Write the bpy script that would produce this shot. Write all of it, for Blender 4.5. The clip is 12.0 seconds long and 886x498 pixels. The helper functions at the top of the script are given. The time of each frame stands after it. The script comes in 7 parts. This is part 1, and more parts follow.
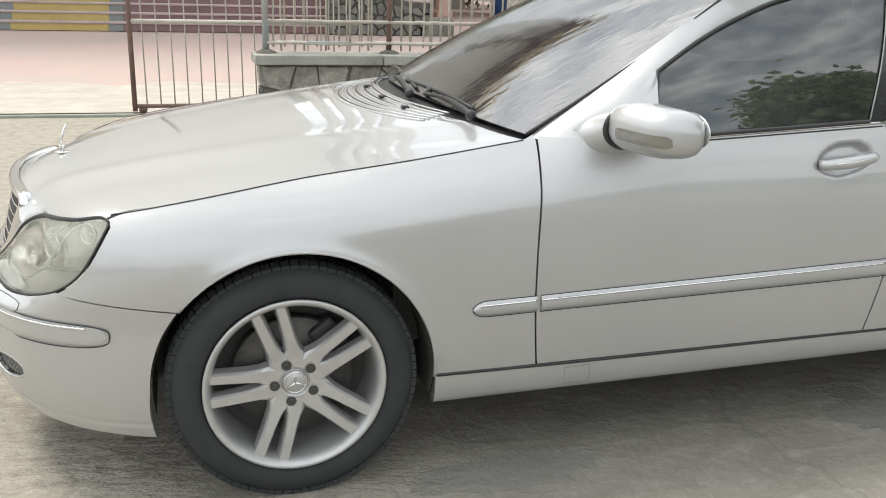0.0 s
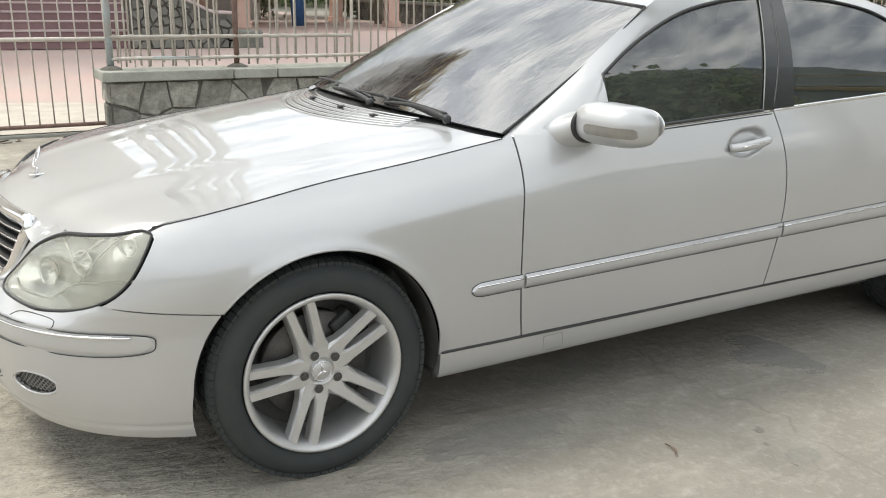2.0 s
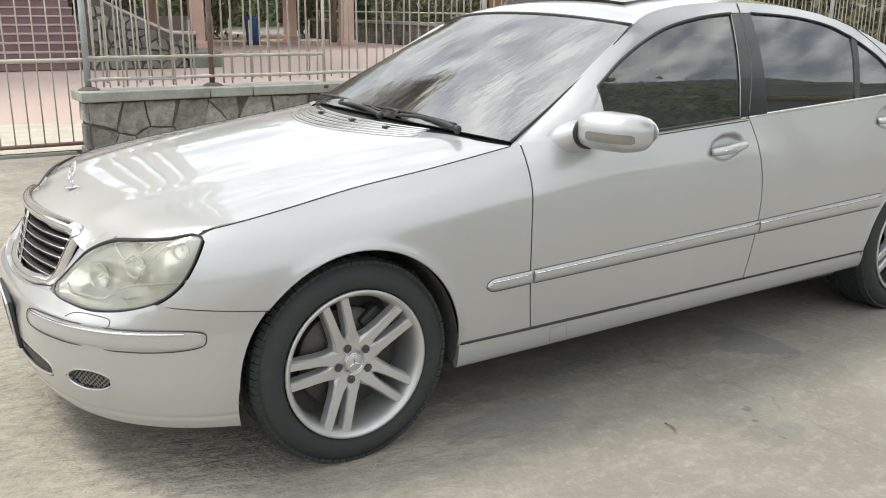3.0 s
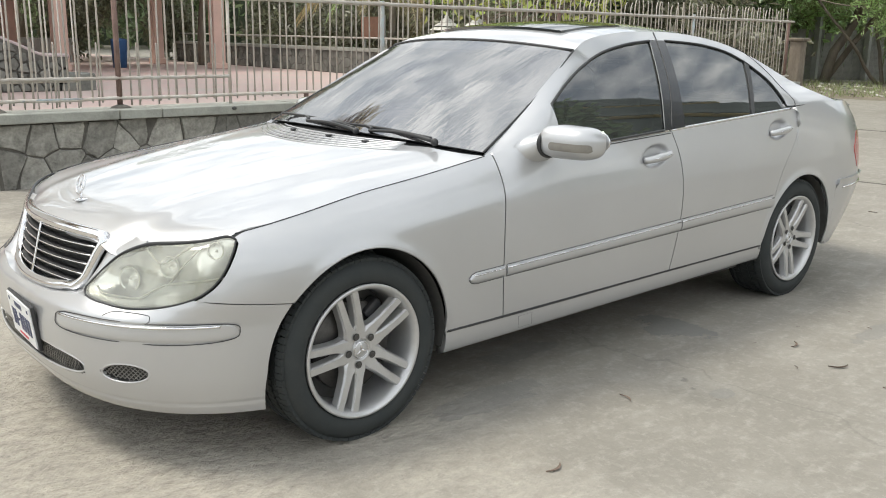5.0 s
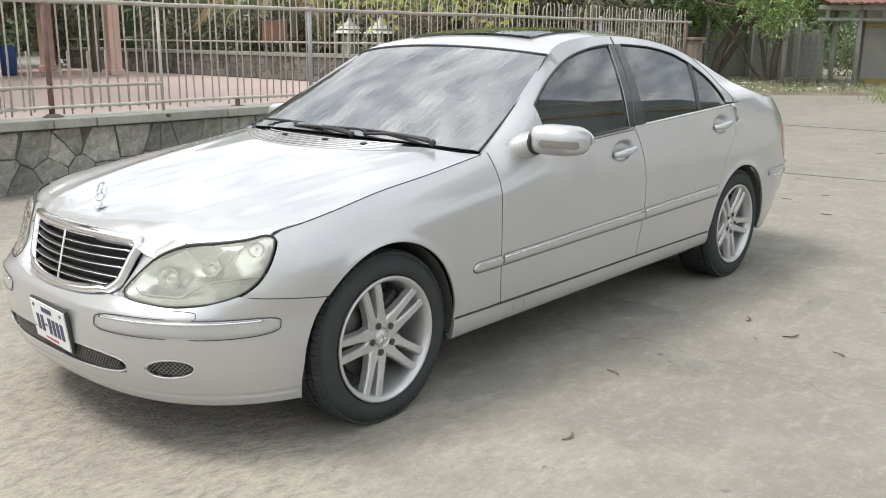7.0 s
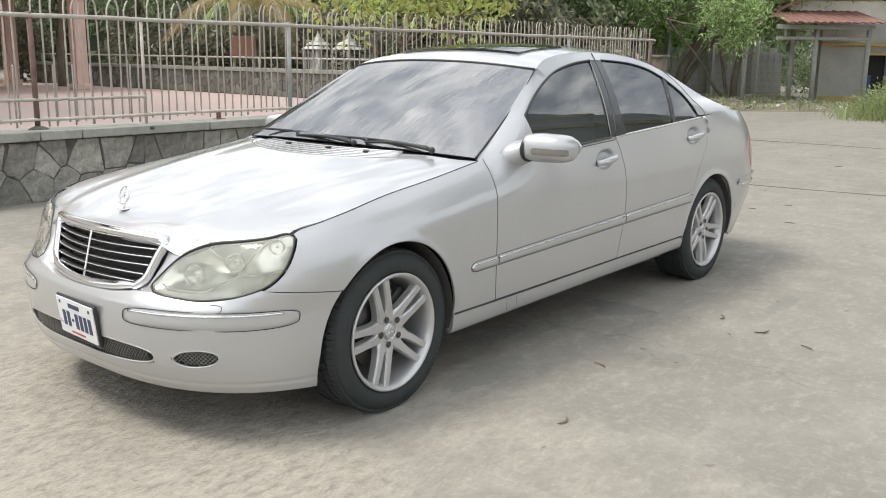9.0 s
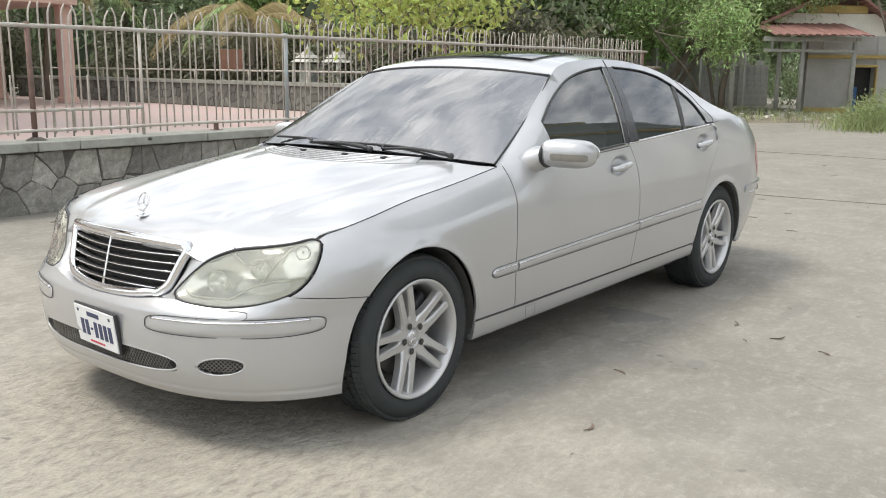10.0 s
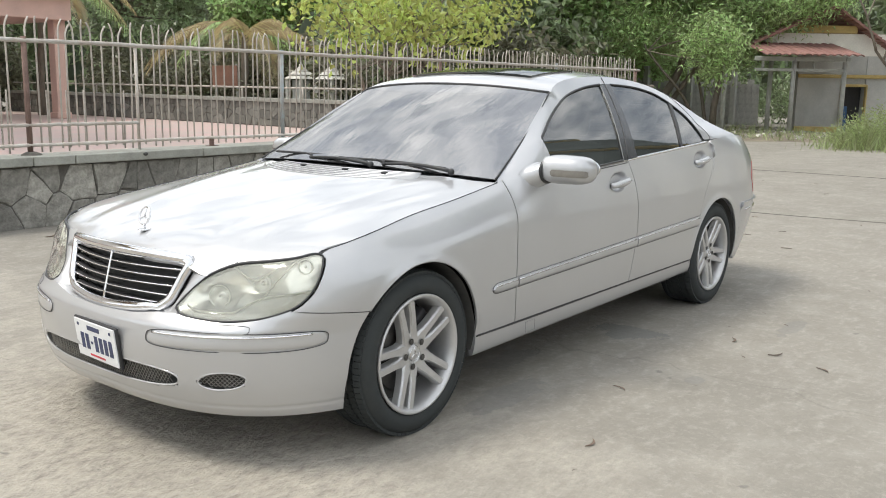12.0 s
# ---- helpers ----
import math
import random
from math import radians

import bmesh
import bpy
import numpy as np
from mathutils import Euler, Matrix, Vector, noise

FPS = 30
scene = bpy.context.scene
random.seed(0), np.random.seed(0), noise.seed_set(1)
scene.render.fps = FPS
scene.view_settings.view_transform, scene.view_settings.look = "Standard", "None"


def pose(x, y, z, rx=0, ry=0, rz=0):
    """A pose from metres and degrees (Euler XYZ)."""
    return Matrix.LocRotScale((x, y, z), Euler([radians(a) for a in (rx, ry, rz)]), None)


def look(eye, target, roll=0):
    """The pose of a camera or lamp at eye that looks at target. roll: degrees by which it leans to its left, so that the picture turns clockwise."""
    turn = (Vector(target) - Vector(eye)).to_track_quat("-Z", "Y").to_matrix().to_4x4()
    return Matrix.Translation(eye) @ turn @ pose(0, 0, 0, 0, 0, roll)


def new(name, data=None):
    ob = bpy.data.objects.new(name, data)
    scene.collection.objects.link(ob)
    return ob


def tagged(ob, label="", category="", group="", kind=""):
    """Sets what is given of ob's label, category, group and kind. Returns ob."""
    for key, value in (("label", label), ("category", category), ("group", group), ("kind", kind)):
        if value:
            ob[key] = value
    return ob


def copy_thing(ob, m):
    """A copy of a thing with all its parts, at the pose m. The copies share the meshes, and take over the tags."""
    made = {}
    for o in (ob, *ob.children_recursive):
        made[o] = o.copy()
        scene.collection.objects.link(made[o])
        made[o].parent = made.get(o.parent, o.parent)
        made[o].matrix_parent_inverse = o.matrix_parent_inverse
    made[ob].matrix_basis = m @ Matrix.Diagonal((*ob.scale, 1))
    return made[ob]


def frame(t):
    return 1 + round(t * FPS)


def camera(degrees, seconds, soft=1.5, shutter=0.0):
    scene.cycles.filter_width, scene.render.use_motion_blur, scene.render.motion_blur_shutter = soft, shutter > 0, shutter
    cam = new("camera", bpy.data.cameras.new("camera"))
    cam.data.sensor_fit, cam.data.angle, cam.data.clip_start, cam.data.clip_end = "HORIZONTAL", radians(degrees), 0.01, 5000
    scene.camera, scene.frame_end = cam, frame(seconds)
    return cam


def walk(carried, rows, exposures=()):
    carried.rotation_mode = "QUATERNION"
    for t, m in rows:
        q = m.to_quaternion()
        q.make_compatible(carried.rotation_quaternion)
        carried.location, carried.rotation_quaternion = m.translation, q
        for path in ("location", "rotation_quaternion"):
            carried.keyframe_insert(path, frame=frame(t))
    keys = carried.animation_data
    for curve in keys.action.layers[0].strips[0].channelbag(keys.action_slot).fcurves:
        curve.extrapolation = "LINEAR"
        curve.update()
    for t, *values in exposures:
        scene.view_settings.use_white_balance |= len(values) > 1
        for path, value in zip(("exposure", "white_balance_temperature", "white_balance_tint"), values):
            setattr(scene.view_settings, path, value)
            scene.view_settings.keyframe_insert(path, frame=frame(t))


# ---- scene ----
cam = camera(52.2, 12.0, soft=1.0)
PATH = [
    (0, (-0.277, -3.144, 1.404), (0.278, -1.311, 0.825), 1.8),
    (0.5, (-0.439, -3.227, 1.42), (0.219, -1.424, 0.86), 0.1),
    (1, (-0.596, -3.221, 1.431), (0.138, -1.448, 0.87), 1.0),
    (1.5, (-0.816, -3.192, 1.438), (0.062, -1.483, 0.881), 0.3),
    (2, (-0.924, -3.196, 1.424), (0.034, -1.529, 0.872), 1.1),
    (2.5, (-1.072, -3.249, 1.414), (-0.082, -1.595, 0.881), 1.8),
    (3, (-1.228, -3.3, 1.431), (-0.178, -1.677, 0.916), 0.6),
    (3.5, (-1.383, -3.285, 1.437), (-0.276, -1.698, 0.935), 1.3),
    (5.5, (-1.928, -3.381, 1.441), (-0.6, -1.955, 0.989), 0.6),
    (6, (-2.029, -3.369, 1.459), (-0.674, -1.964, 1.023), 0.6),
    (6.5, (-2.157, -3.295, 1.46), (-0.74, -1.954, 1.019), 0.9),
    (7, (-2.296, -3.251, 1.458), (-0.846, -1.951, 1.001), 0.4),
    (9, (-2.602, -3.312, 1.449), (-1.095, -2.067, 1.027), 0.7),
    (9.5, (-2.648, -3.228, 1.428), (-1.125, -2.001, 1.013), 0.5),
    (10, (-2.677, -3.178, 1.41), (-1.146, -1.953, 1.017), 0.6),
    (10.5, (-2.688, -3.155, 1.398), (-1.145, -1.937, 1.034), 0.7),
    (11, (-2.692, -3.145, 1.401), (-1.14, -1.938, 1.036), 0.7),
    (11.5, (-2.7, -3.142, 1.401), (-1.15, -1.931, 1.039), 0.8),
    (12, (-2.706, -3.149, 1.403), (-1.158, -1.934, 1.047), 0.9),
]
walk(cam, [(t, look(eye, target, roll)) for t, eye, target, roll in PATH],
     exposures=((0, 0.12, 6650, 7), (2.0, 0.12, 6650, 7), (3.5, 0.08, 6620, 7), (6.0, 0.06, 6520, 8), (9.0, 0.04, 6500, 9), (12.0, 0.04, 6500, 9)))

# ---- world and light ----
SUN_EL, SUN_AZ = 62.0, 138.0          # height of the sun; its bearing, from +x towards +y
world = bpy.data.worlds.new("world")
scene.world = world
world.use_nodes = True
wn, wl = world.node_tree.nodes, world.node_tree.links
bg = wn["Background"]
sky = wn.new("ShaderNodeTexSky")
sky.sky_type, sky.sun_disc = "NISHITA", False
sky.sun_elevation, sky.sun_rotation = radians(SUN_EL), radians(90 - SUN_AZ)
sky.dust_density, sky.air_density = 3.0, 1.2
cl_co = wn.new("ShaderNodeTexCoord")
cl_map = wn.new("ShaderNodeMapping")
cl_map.inputs["Scale"].default_value = (1.0, 1.0, 3.2)
cl_noise = wn.new("ShaderNodeTexNoise")
cl_noise.inputs["Scale"].default_value, cl_noise.inputs["Detail"].default_value, cl_noise.inputs["Roughness"].default_value = 3.2, 9.0, 0.62
cl_ramp = wn.new("ShaderNodeMapRange")
cl_ramp.inputs["From Min"].default_value, cl_ramp.inputs["From Max"].default_value = 0.16, 0.60
cl_mix = wn.new("ShaderNodeMix")
cl_mix.data_type = "RGBA"
cl_tone = wn.new("ShaderNodeMix")
cl_tone.data_type = "RGBA"
cl_noise2 = wn.new("ShaderNodeTexNoise")
cl_noise2.inputs["Scale"].default_value, cl_noise2.inputs["Detail"].default_value = 11.0, 9.0
cl_tone.inputs[6].default_value = (5.4, 5.8, 6.4, 1)
cl_tone.inputs[7].default_value = (13.2, 13.2, 13.1, 1)
cl_fac = wn.new("ShaderNodeMapRange")
cl_fac.inputs["From Min"].default_value, cl_fac.inputs["From Max"].default_value = 0.36, 0.62
wl.new(cl_co.outputs["Generated"], cl_map.inputs["Vector"])
wl.new(cl_map.outputs["Vector"], cl_noise.inputs["Vector"])
wl.new(cl_map.outputs["Vector"], cl_noise2.inputs["Vector"])
wl.new(cl_noise2.outputs["Fac"], cl_fac.inputs["Value"])
wl.new(cl_fac.outputs["Result"], cl_tone.inputs[0])
wl.new(cl_noise.outputs["Fac"], cl_ramp.inputs["Value"])
wl.new(cl_ramp.outputs["Result"], cl_mix.inputs[0])
wl.new(sky.outputs["Color"], cl_mix.inputs[6])
wl.new(cl_tone.outputs[2], cl_mix.inputs[7])
wl.new(cl_mix.outputs[2], bg.inputs["Color"])
bg.inputs["Strength"].default_value = 0.160

sun_data = bpy.data.lights.new("sun", "SUN")
sun_data.energy, sun_data.angle, sun_data.color = 2.45, radians(17.0), (1.0, 0.95, 0.86)
sun = new("sun", sun_data)
_el, _az = radians(SUN_EL), radians(SUN_AZ)
sun.matrix_world = look((0, 0, 30), (-math.cos(_el) * math.cos(_az), -math.cos(_el) * math.sin(_az), 30 - math.sin(_el)))


# ---- materials ----
def mat(name, color, rough=0.6, metal=0.0, coat=0.0, noise_scale=6.0, vary=0.25, fine=60.0, bump=0.15, bump_scale=0.004, tint=None, trans=0.0, island=0.0, per_object=0.0, ior=1.45, stretch=(1, 1, 1)):
    """A surface with broad and fine variation of its colour and roughness and a fine relief, at real size."""
    m = bpy.data.materials.new(name)
    m.use_nodes = True
    n, l = m.node_tree.nodes, m.node_tree.links
    p = n["Principled BSDF"]
    co = n.new("ShaderNodeTexCoord")
    mp = n.new("ShaderNodeMapping")
    mp.inputs["Scale"].default_value = stretch
    l.new(co.outputs["Object"], mp.inputs["Vector"])
    big = n.new("ShaderNodeTexNoise")
    big.inputs["Scale"].default_value, big.inputs["Detail"].default_value, big.inputs["Roughness"].default_value = noise_scale, 5.0, 0.6
    small = n.new("ShaderNodeTexNoise")
    small.inputs["Scale"].default_value, small.inputs["Detail"].default_value = fine, 3.0
    for t in (big, small):
        l.new(mp.outputs["Vector"], t.inputs["Vector"])
    add = n.new("ShaderNodeMath")
    add.operation = "MULTIPLY_ADD"
    add.inputs[1].default_value = 0.35
    l.new(small.outputs["Fac"], add.inputs[0])
    l.new(big.outputs["Fac"], add.inputs[2])
    ramp = n.new("ShaderNodeMapRange")
    ramp.inputs["From Min"].default_value, ramp.inputs["From Max"].default_value = 0.40, 0.95
    l.new(add.outputs[0], ramp.inputs["Value"])
    mix = n.new("ShaderNodeMix")
    mix.data_type = "RGBA"
    dark = tint or tuple(c * (1 - vary) for c in color)
    mix.inputs[6].default_value = (*dark, 1)
    mix.inputs[7].default_value = (*(min(1, c * (1 + vary * 0.5)) for c in color), 1)
    l.new(ramp.outputs["Result"], mix.inputs[0])
    out = mix.outputs[2]
    if island or per_object:
        hs = n.new("ShaderNodeHueSaturation")
        src = n.new("ShaderNodeNewGeometry").outputs["Random Per Island"] if island else n.new("ShaderNodeObjectInfo").outputs["Random"]
        r = n.new("ShaderNodeMapRange")
        k = island or per_object
        r.inputs["To Min"].default_value, r.inputs["To Max"].default_value = 1 - k, 1 + k
        l.new(src, r.inputs["Value"])
        l.new(r.outputs["Result"], hs.inputs["Value"])
        l.new(out, hs.inputs["Color"])
        out = hs.outputs["Color"]
    l.new(out, p.inputs["Base Color"])
    rr = n.new("ShaderNodeMapRange")
    rr.inputs["To Min"].default_value, rr.inputs["To Max"].default_value = max(0.02, rough * 0.85), min(1, rough * 1.15)
    l.new(big.outputs["Fac"], rr.inputs["Value"])
    l.new(rr.outputs["Result"], p.inputs["Roughness"])
    p.inputs["Metallic"].default_value, p.inputs["Coat Weight"].default_value, p.inputs["IOR"].default_value = metal, coat, ior
    p.inputs["Coat Roughness"].default_value, p.inputs["Coat IOR"].default_value = 0.03, 1.6
    p.inputs["Transmission Weight"].default_value = trans
    if bump:
        b = n.new("ShaderNodeBump")
        b.inputs["Strength"].default_value, b.inputs["Distance"].default_value = bump, bump_scale
        l.new(add.outputs[0], b.inputs["Height"])
        l.new(b.outputs["Normal"], p.inputs["Normal"])
    return m


def glass(name, tint, haze=0.0, ior=1.55, haze_color=(0.5, 0.5, 0.5), rough=0.0, wave=0.0, wave_scale=6.0, stretch=(1, 1, 1)):
    """Thin pane: tinted see-through with a mirror sheen, and a pale matt haze where given."""
    m = bpy.data.materials.new(name)
    m.use_nodes = True
    n, l = m.node_tree.nodes, m.node_tree.links
    n.remove(n["Principled BSDF"])
    tr = n.new("ShaderNodeBsdfTransparent")
    tr.inputs["Color"].default_value = (*tint, 1)
    gl = n.new("ShaderNodeBsdfGlossy")
    gl.inputs["Roughness"].default_value = rough
    fr = n.new("ShaderNodeFresnel")
    fr.inputs["IOR"].default_value = ior
    mix = n.new("ShaderNodeMixShader")
    l.new(fr.outputs[0], mix.inputs[0])
    co = n.new("ShaderNodeTexCoord")
    mp = n.new("ShaderNodeMapping")
    mp.inputs["Scale"].default_value = stretch
    l.new(co.outputs["Object"], mp.inputs["Vector"])
    nz = n.new("ShaderNodeTexNoise")
    nz.inputs["Scale"].default_value, nz.inputs["Detail"].default_value = wave_scale, 6.0
    l.new(mp.outputs["Vector"], nz.inputs["Vector"])
    base = tr.outputs[0]
    if haze:
        df = n.new("ShaderNodeBsdfDiffuse")
        df.inputs["Color"].default_value = (*haze_color, 1)
        hz = n.new("ShaderNodeMixShader")
        hr = n.new("ShaderNodeMapRange")
        hr.inputs["From Min"].default_value, hr.inputs["From Max"].default_value = 0.3, 0.7
        hr.inputs["To Min"].default_value, hr.inputs["To Max"].default_value = haze * 0.5, haze * 1.4
        l.new(nz.outputs["Fac"], hr.inputs["Value"])
        l.new(hr.outputs["Result"], hz.inputs[0])
        l.new(tr.outputs[0], hz.inputs[1])
        l.new(df.outputs[0], hz.inputs[2])
        base = hz.outputs[0]
    l.new(base, mix.inputs[1])
    l.new(gl.outputs[0], mix.inputs[2])
    if wave:
        b = n.new("ShaderNodeBump")
        b.inputs["Strength"].default_value, b.inputs["Distance"].default_value = wave, 0.01
        l.new(nz.outputs["Fac"], b.inputs["Height"])
        l.new(b.outputs["Normal"], gl.inputs["Normal"])
        l.new(b.outputs["Normal"], fr.inputs["Normal"])
    l.new(mix.outputs[0], n["Material Output"].inputs["Surface"])
    return m


PAINT = mat("silver_paint", (0.485, 0.490, 0.500), 0.40, 0.60, 1.0, 2.0, 0.05, 900.0, 0.02, 0.0004)
CHROME = mat("chrome", (0.75, 0.75, 0.76), 0.12, 1.0, 0, 10, 0.1, 80, 0.02)
ALLOY = mat("wheel_alloy", (0.53, 0.53, 0.53), 0.38, 0.65, 0.3, 14, 0.12, 200, 0.05, 0.001)
RUBBER = mat("tyre_rubber", (0.026, 0.030, 0.031), 0.75, 0, 0, 12, 0.5, 150, 0.25, 0.002, tint=(0.042, 0.045, 0.044), ior=1.3)
GLOSS_BLACK = mat("gloss_black_trim", (0.02, 0.021, 0.023), 0.24, 0, 0.2, 20, 0.2, 200, 0.02, 0.001)
BLACK = mat("black_trim", (0.032, 0.033, 0.035), 0.45, 0, 0, 20, 0.3, 200, 0.1, 0.001)
DARK = mat("dark_plastic", (0.03, 0.03, 0.032), 0.6, 0, 0, 15, 0.3, 120, 0.1, 0.001)
CAVITY = mat("shadowed_well", (0.08, 0.079, 0.074), 0.9, 0, 0, 10, 0.3, 60, 0.1)
INTERIOR = mat("grey_leather", (0.10, 0.10, 0.105), 0.55, 0, 0, 8, 0.2, 150, 0.1, 0.001)
BRAKE = mat("brake_iron", (0.10, 0.095, 0.09), 0.5, 0.7, 0, 30, 0.4, 200, 0.1, 0.001)
RED_LAMP = mat("red_lamp", (0.45, 0.03, 0.03), 0.15, 0, 0.6, 20, 0.2, 90, 0.05, 0.001)
AMBER = mat("smoked_indicator", (0.22, 0.21, 0.19), 0.2, 0.2, 0.8, 60, 0.2, 300, 0.05, 0.001)
PLATE = mat("white_plate", (0.72, 0.73, 0.74), 0.4, 0, 0.2, 10, 0.08, 90, 0.03, 0.001)
INK = mat("blue_ink", (0.045, 0.055, 0.12), 0.5, 0, 0, 20, 0.2, 90, 0.03, 0.001)
REDINK = mat("red_ink", (0.5, 0.04, 0.06), 0.5, 0, 0, 20, 0.2, 90, 0.03, 0.001)
REFLECTOR = mat("lamp_reflector", (0.93, 0.93, 0.89), 0.16, 0.65, 0, 30, 0.15, 60, 0.2, 0.006)
FRAME_GREY = mat("grey_frame_edge", (0.20, 0.21, 0.21), 0.5, 0, 0, 20, 0.2, 90, 0.05, 0.001)
LAMP_BEZEL = mat("lamp_bezel", (0.70, 0.70, 0.64), 0.35, 0.3, 0.3, 20, 0.2, 80, 0.1, 0.002)
# windshield and side panes: matt haze colour stands in for paler reflections
WINDSHIELD = glass("windshield_glass", (0.09, 0.095, 0.10), 0.08, 4.6, (0.55, 0.55, 0.58), 0.006, 0.13, 17.0, (0.5, 1.5, 0.5))
SIDE_GLASS = glass("tinted_glass", (0.13, 0.15, 0.145), 0.07, 2.3, (0.42, 0.46, 0.45), rough=0.0, wave=0.04, wave_scale=2.5)
LENS = glass("headlight_lens", (0.98, 0.98, 0.93), 0.15, 1.55, (0.94, 0.94, 0.86), 0.01, 0.05, 5.0)

STONE = mat("wall_stone", (0.30, 0.292, 0.262), 0.85, 0, 0, 9, 0.65, 45, 0.9, 0.02, per_object=0.38)
STONE_FAR = mat("wall_stone_far", (0.195, 0.195, 0.175), 0.85, 0, 0, 5, 0.4, 30, 0.5, 0.012, island=0.3)
MORTAR = mat("dark_mortar", (0.12, 0.113, 0.10), 0.95, 0, 0, 12, 0.4, 80, 0.5, 0.01)
CAP = mat("cement_cap", (0.33, 0.335, 0.30), 0.85, 0, 0, 5, 0.35, 70, 0.45, 0.006)
FENCE_PAINT = mat("rusty_grey_paint", (0.46, 0.455, 0.425), 0.6, 0.1, 0, 9, 0.35, 60, 0.3, 0.002, tint=(0.40, 0.33, 0.28), per_object=0.12)
RUST = mat("rusty_post", (0.19, 0.125, 0.105), 0.75, 0.1, 0, 10, 0.4, 70, 0.4, 0.003)
BLUE_RAIL = mat("faded_blue_paint", (0.30, 0.38, 0.42), 0.6, 0.1, 0, 9, 0.3, 60, 0.3, 0.002, tint=(0.33, 0.27, 0.22))
PINK_FLOOR = mat("pink_cement_floor", (0.47, 0.325, 0.30), 0.85, 0, 0, 0.5, 0.22, 14, 0.5, 0.02, tint=(0.41, 0.36, 0.325))
SOIL = mat("verge_soil", (0.21, 0.18, 0.135), 0.95, 0, 0, 1.5, 0.45, 25, 0.8, 0.03)
SAND = mat("sand_drift", (0.50, 0.46, 0.405), 0.95, 0, 0, 3.0, 0.25, 40, 0.6, 0.01)
PINK_COL = mat("pink_plaster", (0.64, 0.45, 0.385), 0.8, 0, 0, 1.5, 0.15, 25, 0.15, 0.01)
MAROON = mat("maroon_steps", (0.235, 0.145, 0.15), 0.75, 0, 0, 1.0, 0.2, 20, 0.15, 0.01)
NOSING = mat("pale_nosing", (0.46, 0.37, 0.36), 0.75, 0, 0, 2.0, 0.2, 20, 0.15, 0.01)
YELLOW = mat("yellow_paint", (0.50, 0.38, 0.15), 0.75, 0, 0, 1.5, 0.15, 25, 0.15, 0.01)
GREY_PAINT = mat("blue_grey_paint", (0.24, 0.26, 0.26), 0.75, 0, 0, 1.5, 0.15, 25, 0.15, 0.01)
PLASTER = mat("white_plaster", (0.80, 0.78, 0.72), 0.85, 0, 0, 1.2, 0.2, 18, 0.2, 0.01)
GREY_WALL = mat("grey_render", (0.46, 0.46, 0.44), 0.85, 0, 0, 1.2, 0.25, 18, 0.2, 0.01)
ROOF_TILE = mat("red_roof_tile", (0.29, 0.155, 0.135), 0.7, 0, 0, 4, 0.3, 30, 0.3, 0.01, island=0.2)
DARK_TILE = mat("dark_green_tile", (0.055, 0.075, 0.06), 0.6, 0, 0, 1.2, 0.4, 8, 0.3, 0.02)
BROWN_ROOF = mat("brown_eave", (0.13, 0.085, 0.07), 0.7, 0, 0, 1.0, 0.3, 20, 0.2, 0.01)
GOLD = mat("gold_paint", (0.48, 0.36, 0.14), 0.6, 0.1, 0, 5, 0.25, 40, 0.2, 0.01)
POST_GREY = mat("grey_post", (0.40, 0.41, 0.38), 0.7, 0, 0, 5, 0.25, 40, 0.2, 0.005)
BLUE_BIN = mat("blue_plastic", (0.04, 0.11, 0.27), 0.5, 0, 0, 5, 0.2, 60, 0.1, 0.002)
OFF_WHITE = mat("stained_white_plaster", (0.58, 0.57, 0.52), 0.85, 0, 0, 4, 0.4, 30, 0.3, 0.01)
FADED_RED = mat("faded_red_board", (0.30, 0.165, 0.12), 0.8, 0, 0, 4, 0.3, 40, 0.3, 0.006)
BARK = mat("bark", (0.20, 0.17, 0.135), 0.95, 0, 0, 6, 0.4, 40, 0.8, 0.03, stretch=(1, 1, 0.35))
WOOD_GREY = mat("weathered_wood", (0.46, 0.455, 0.43), 0.9, 0, 0, 5, 0.4, 50, 0.5, 0.01)
LITTER = mat("pale_litter", (0.5, 0.48, 0.44), 0.8, 0, 0, 5, 0.3, 50, 0.1, island=0.5)
WIRE = mat("wire_mesh", (0.25, 0.24, 0.22), 0.5, 0.5, 0, 20, 0.3, 90, 0.1, 0.001)
DEAD_LEAF = mat("dead_leaf", (0.15, 0.11, 0.085), 0.8, 0, 0, 20, 0.3, 90, 0.1, 0.001, per_object=0.4)


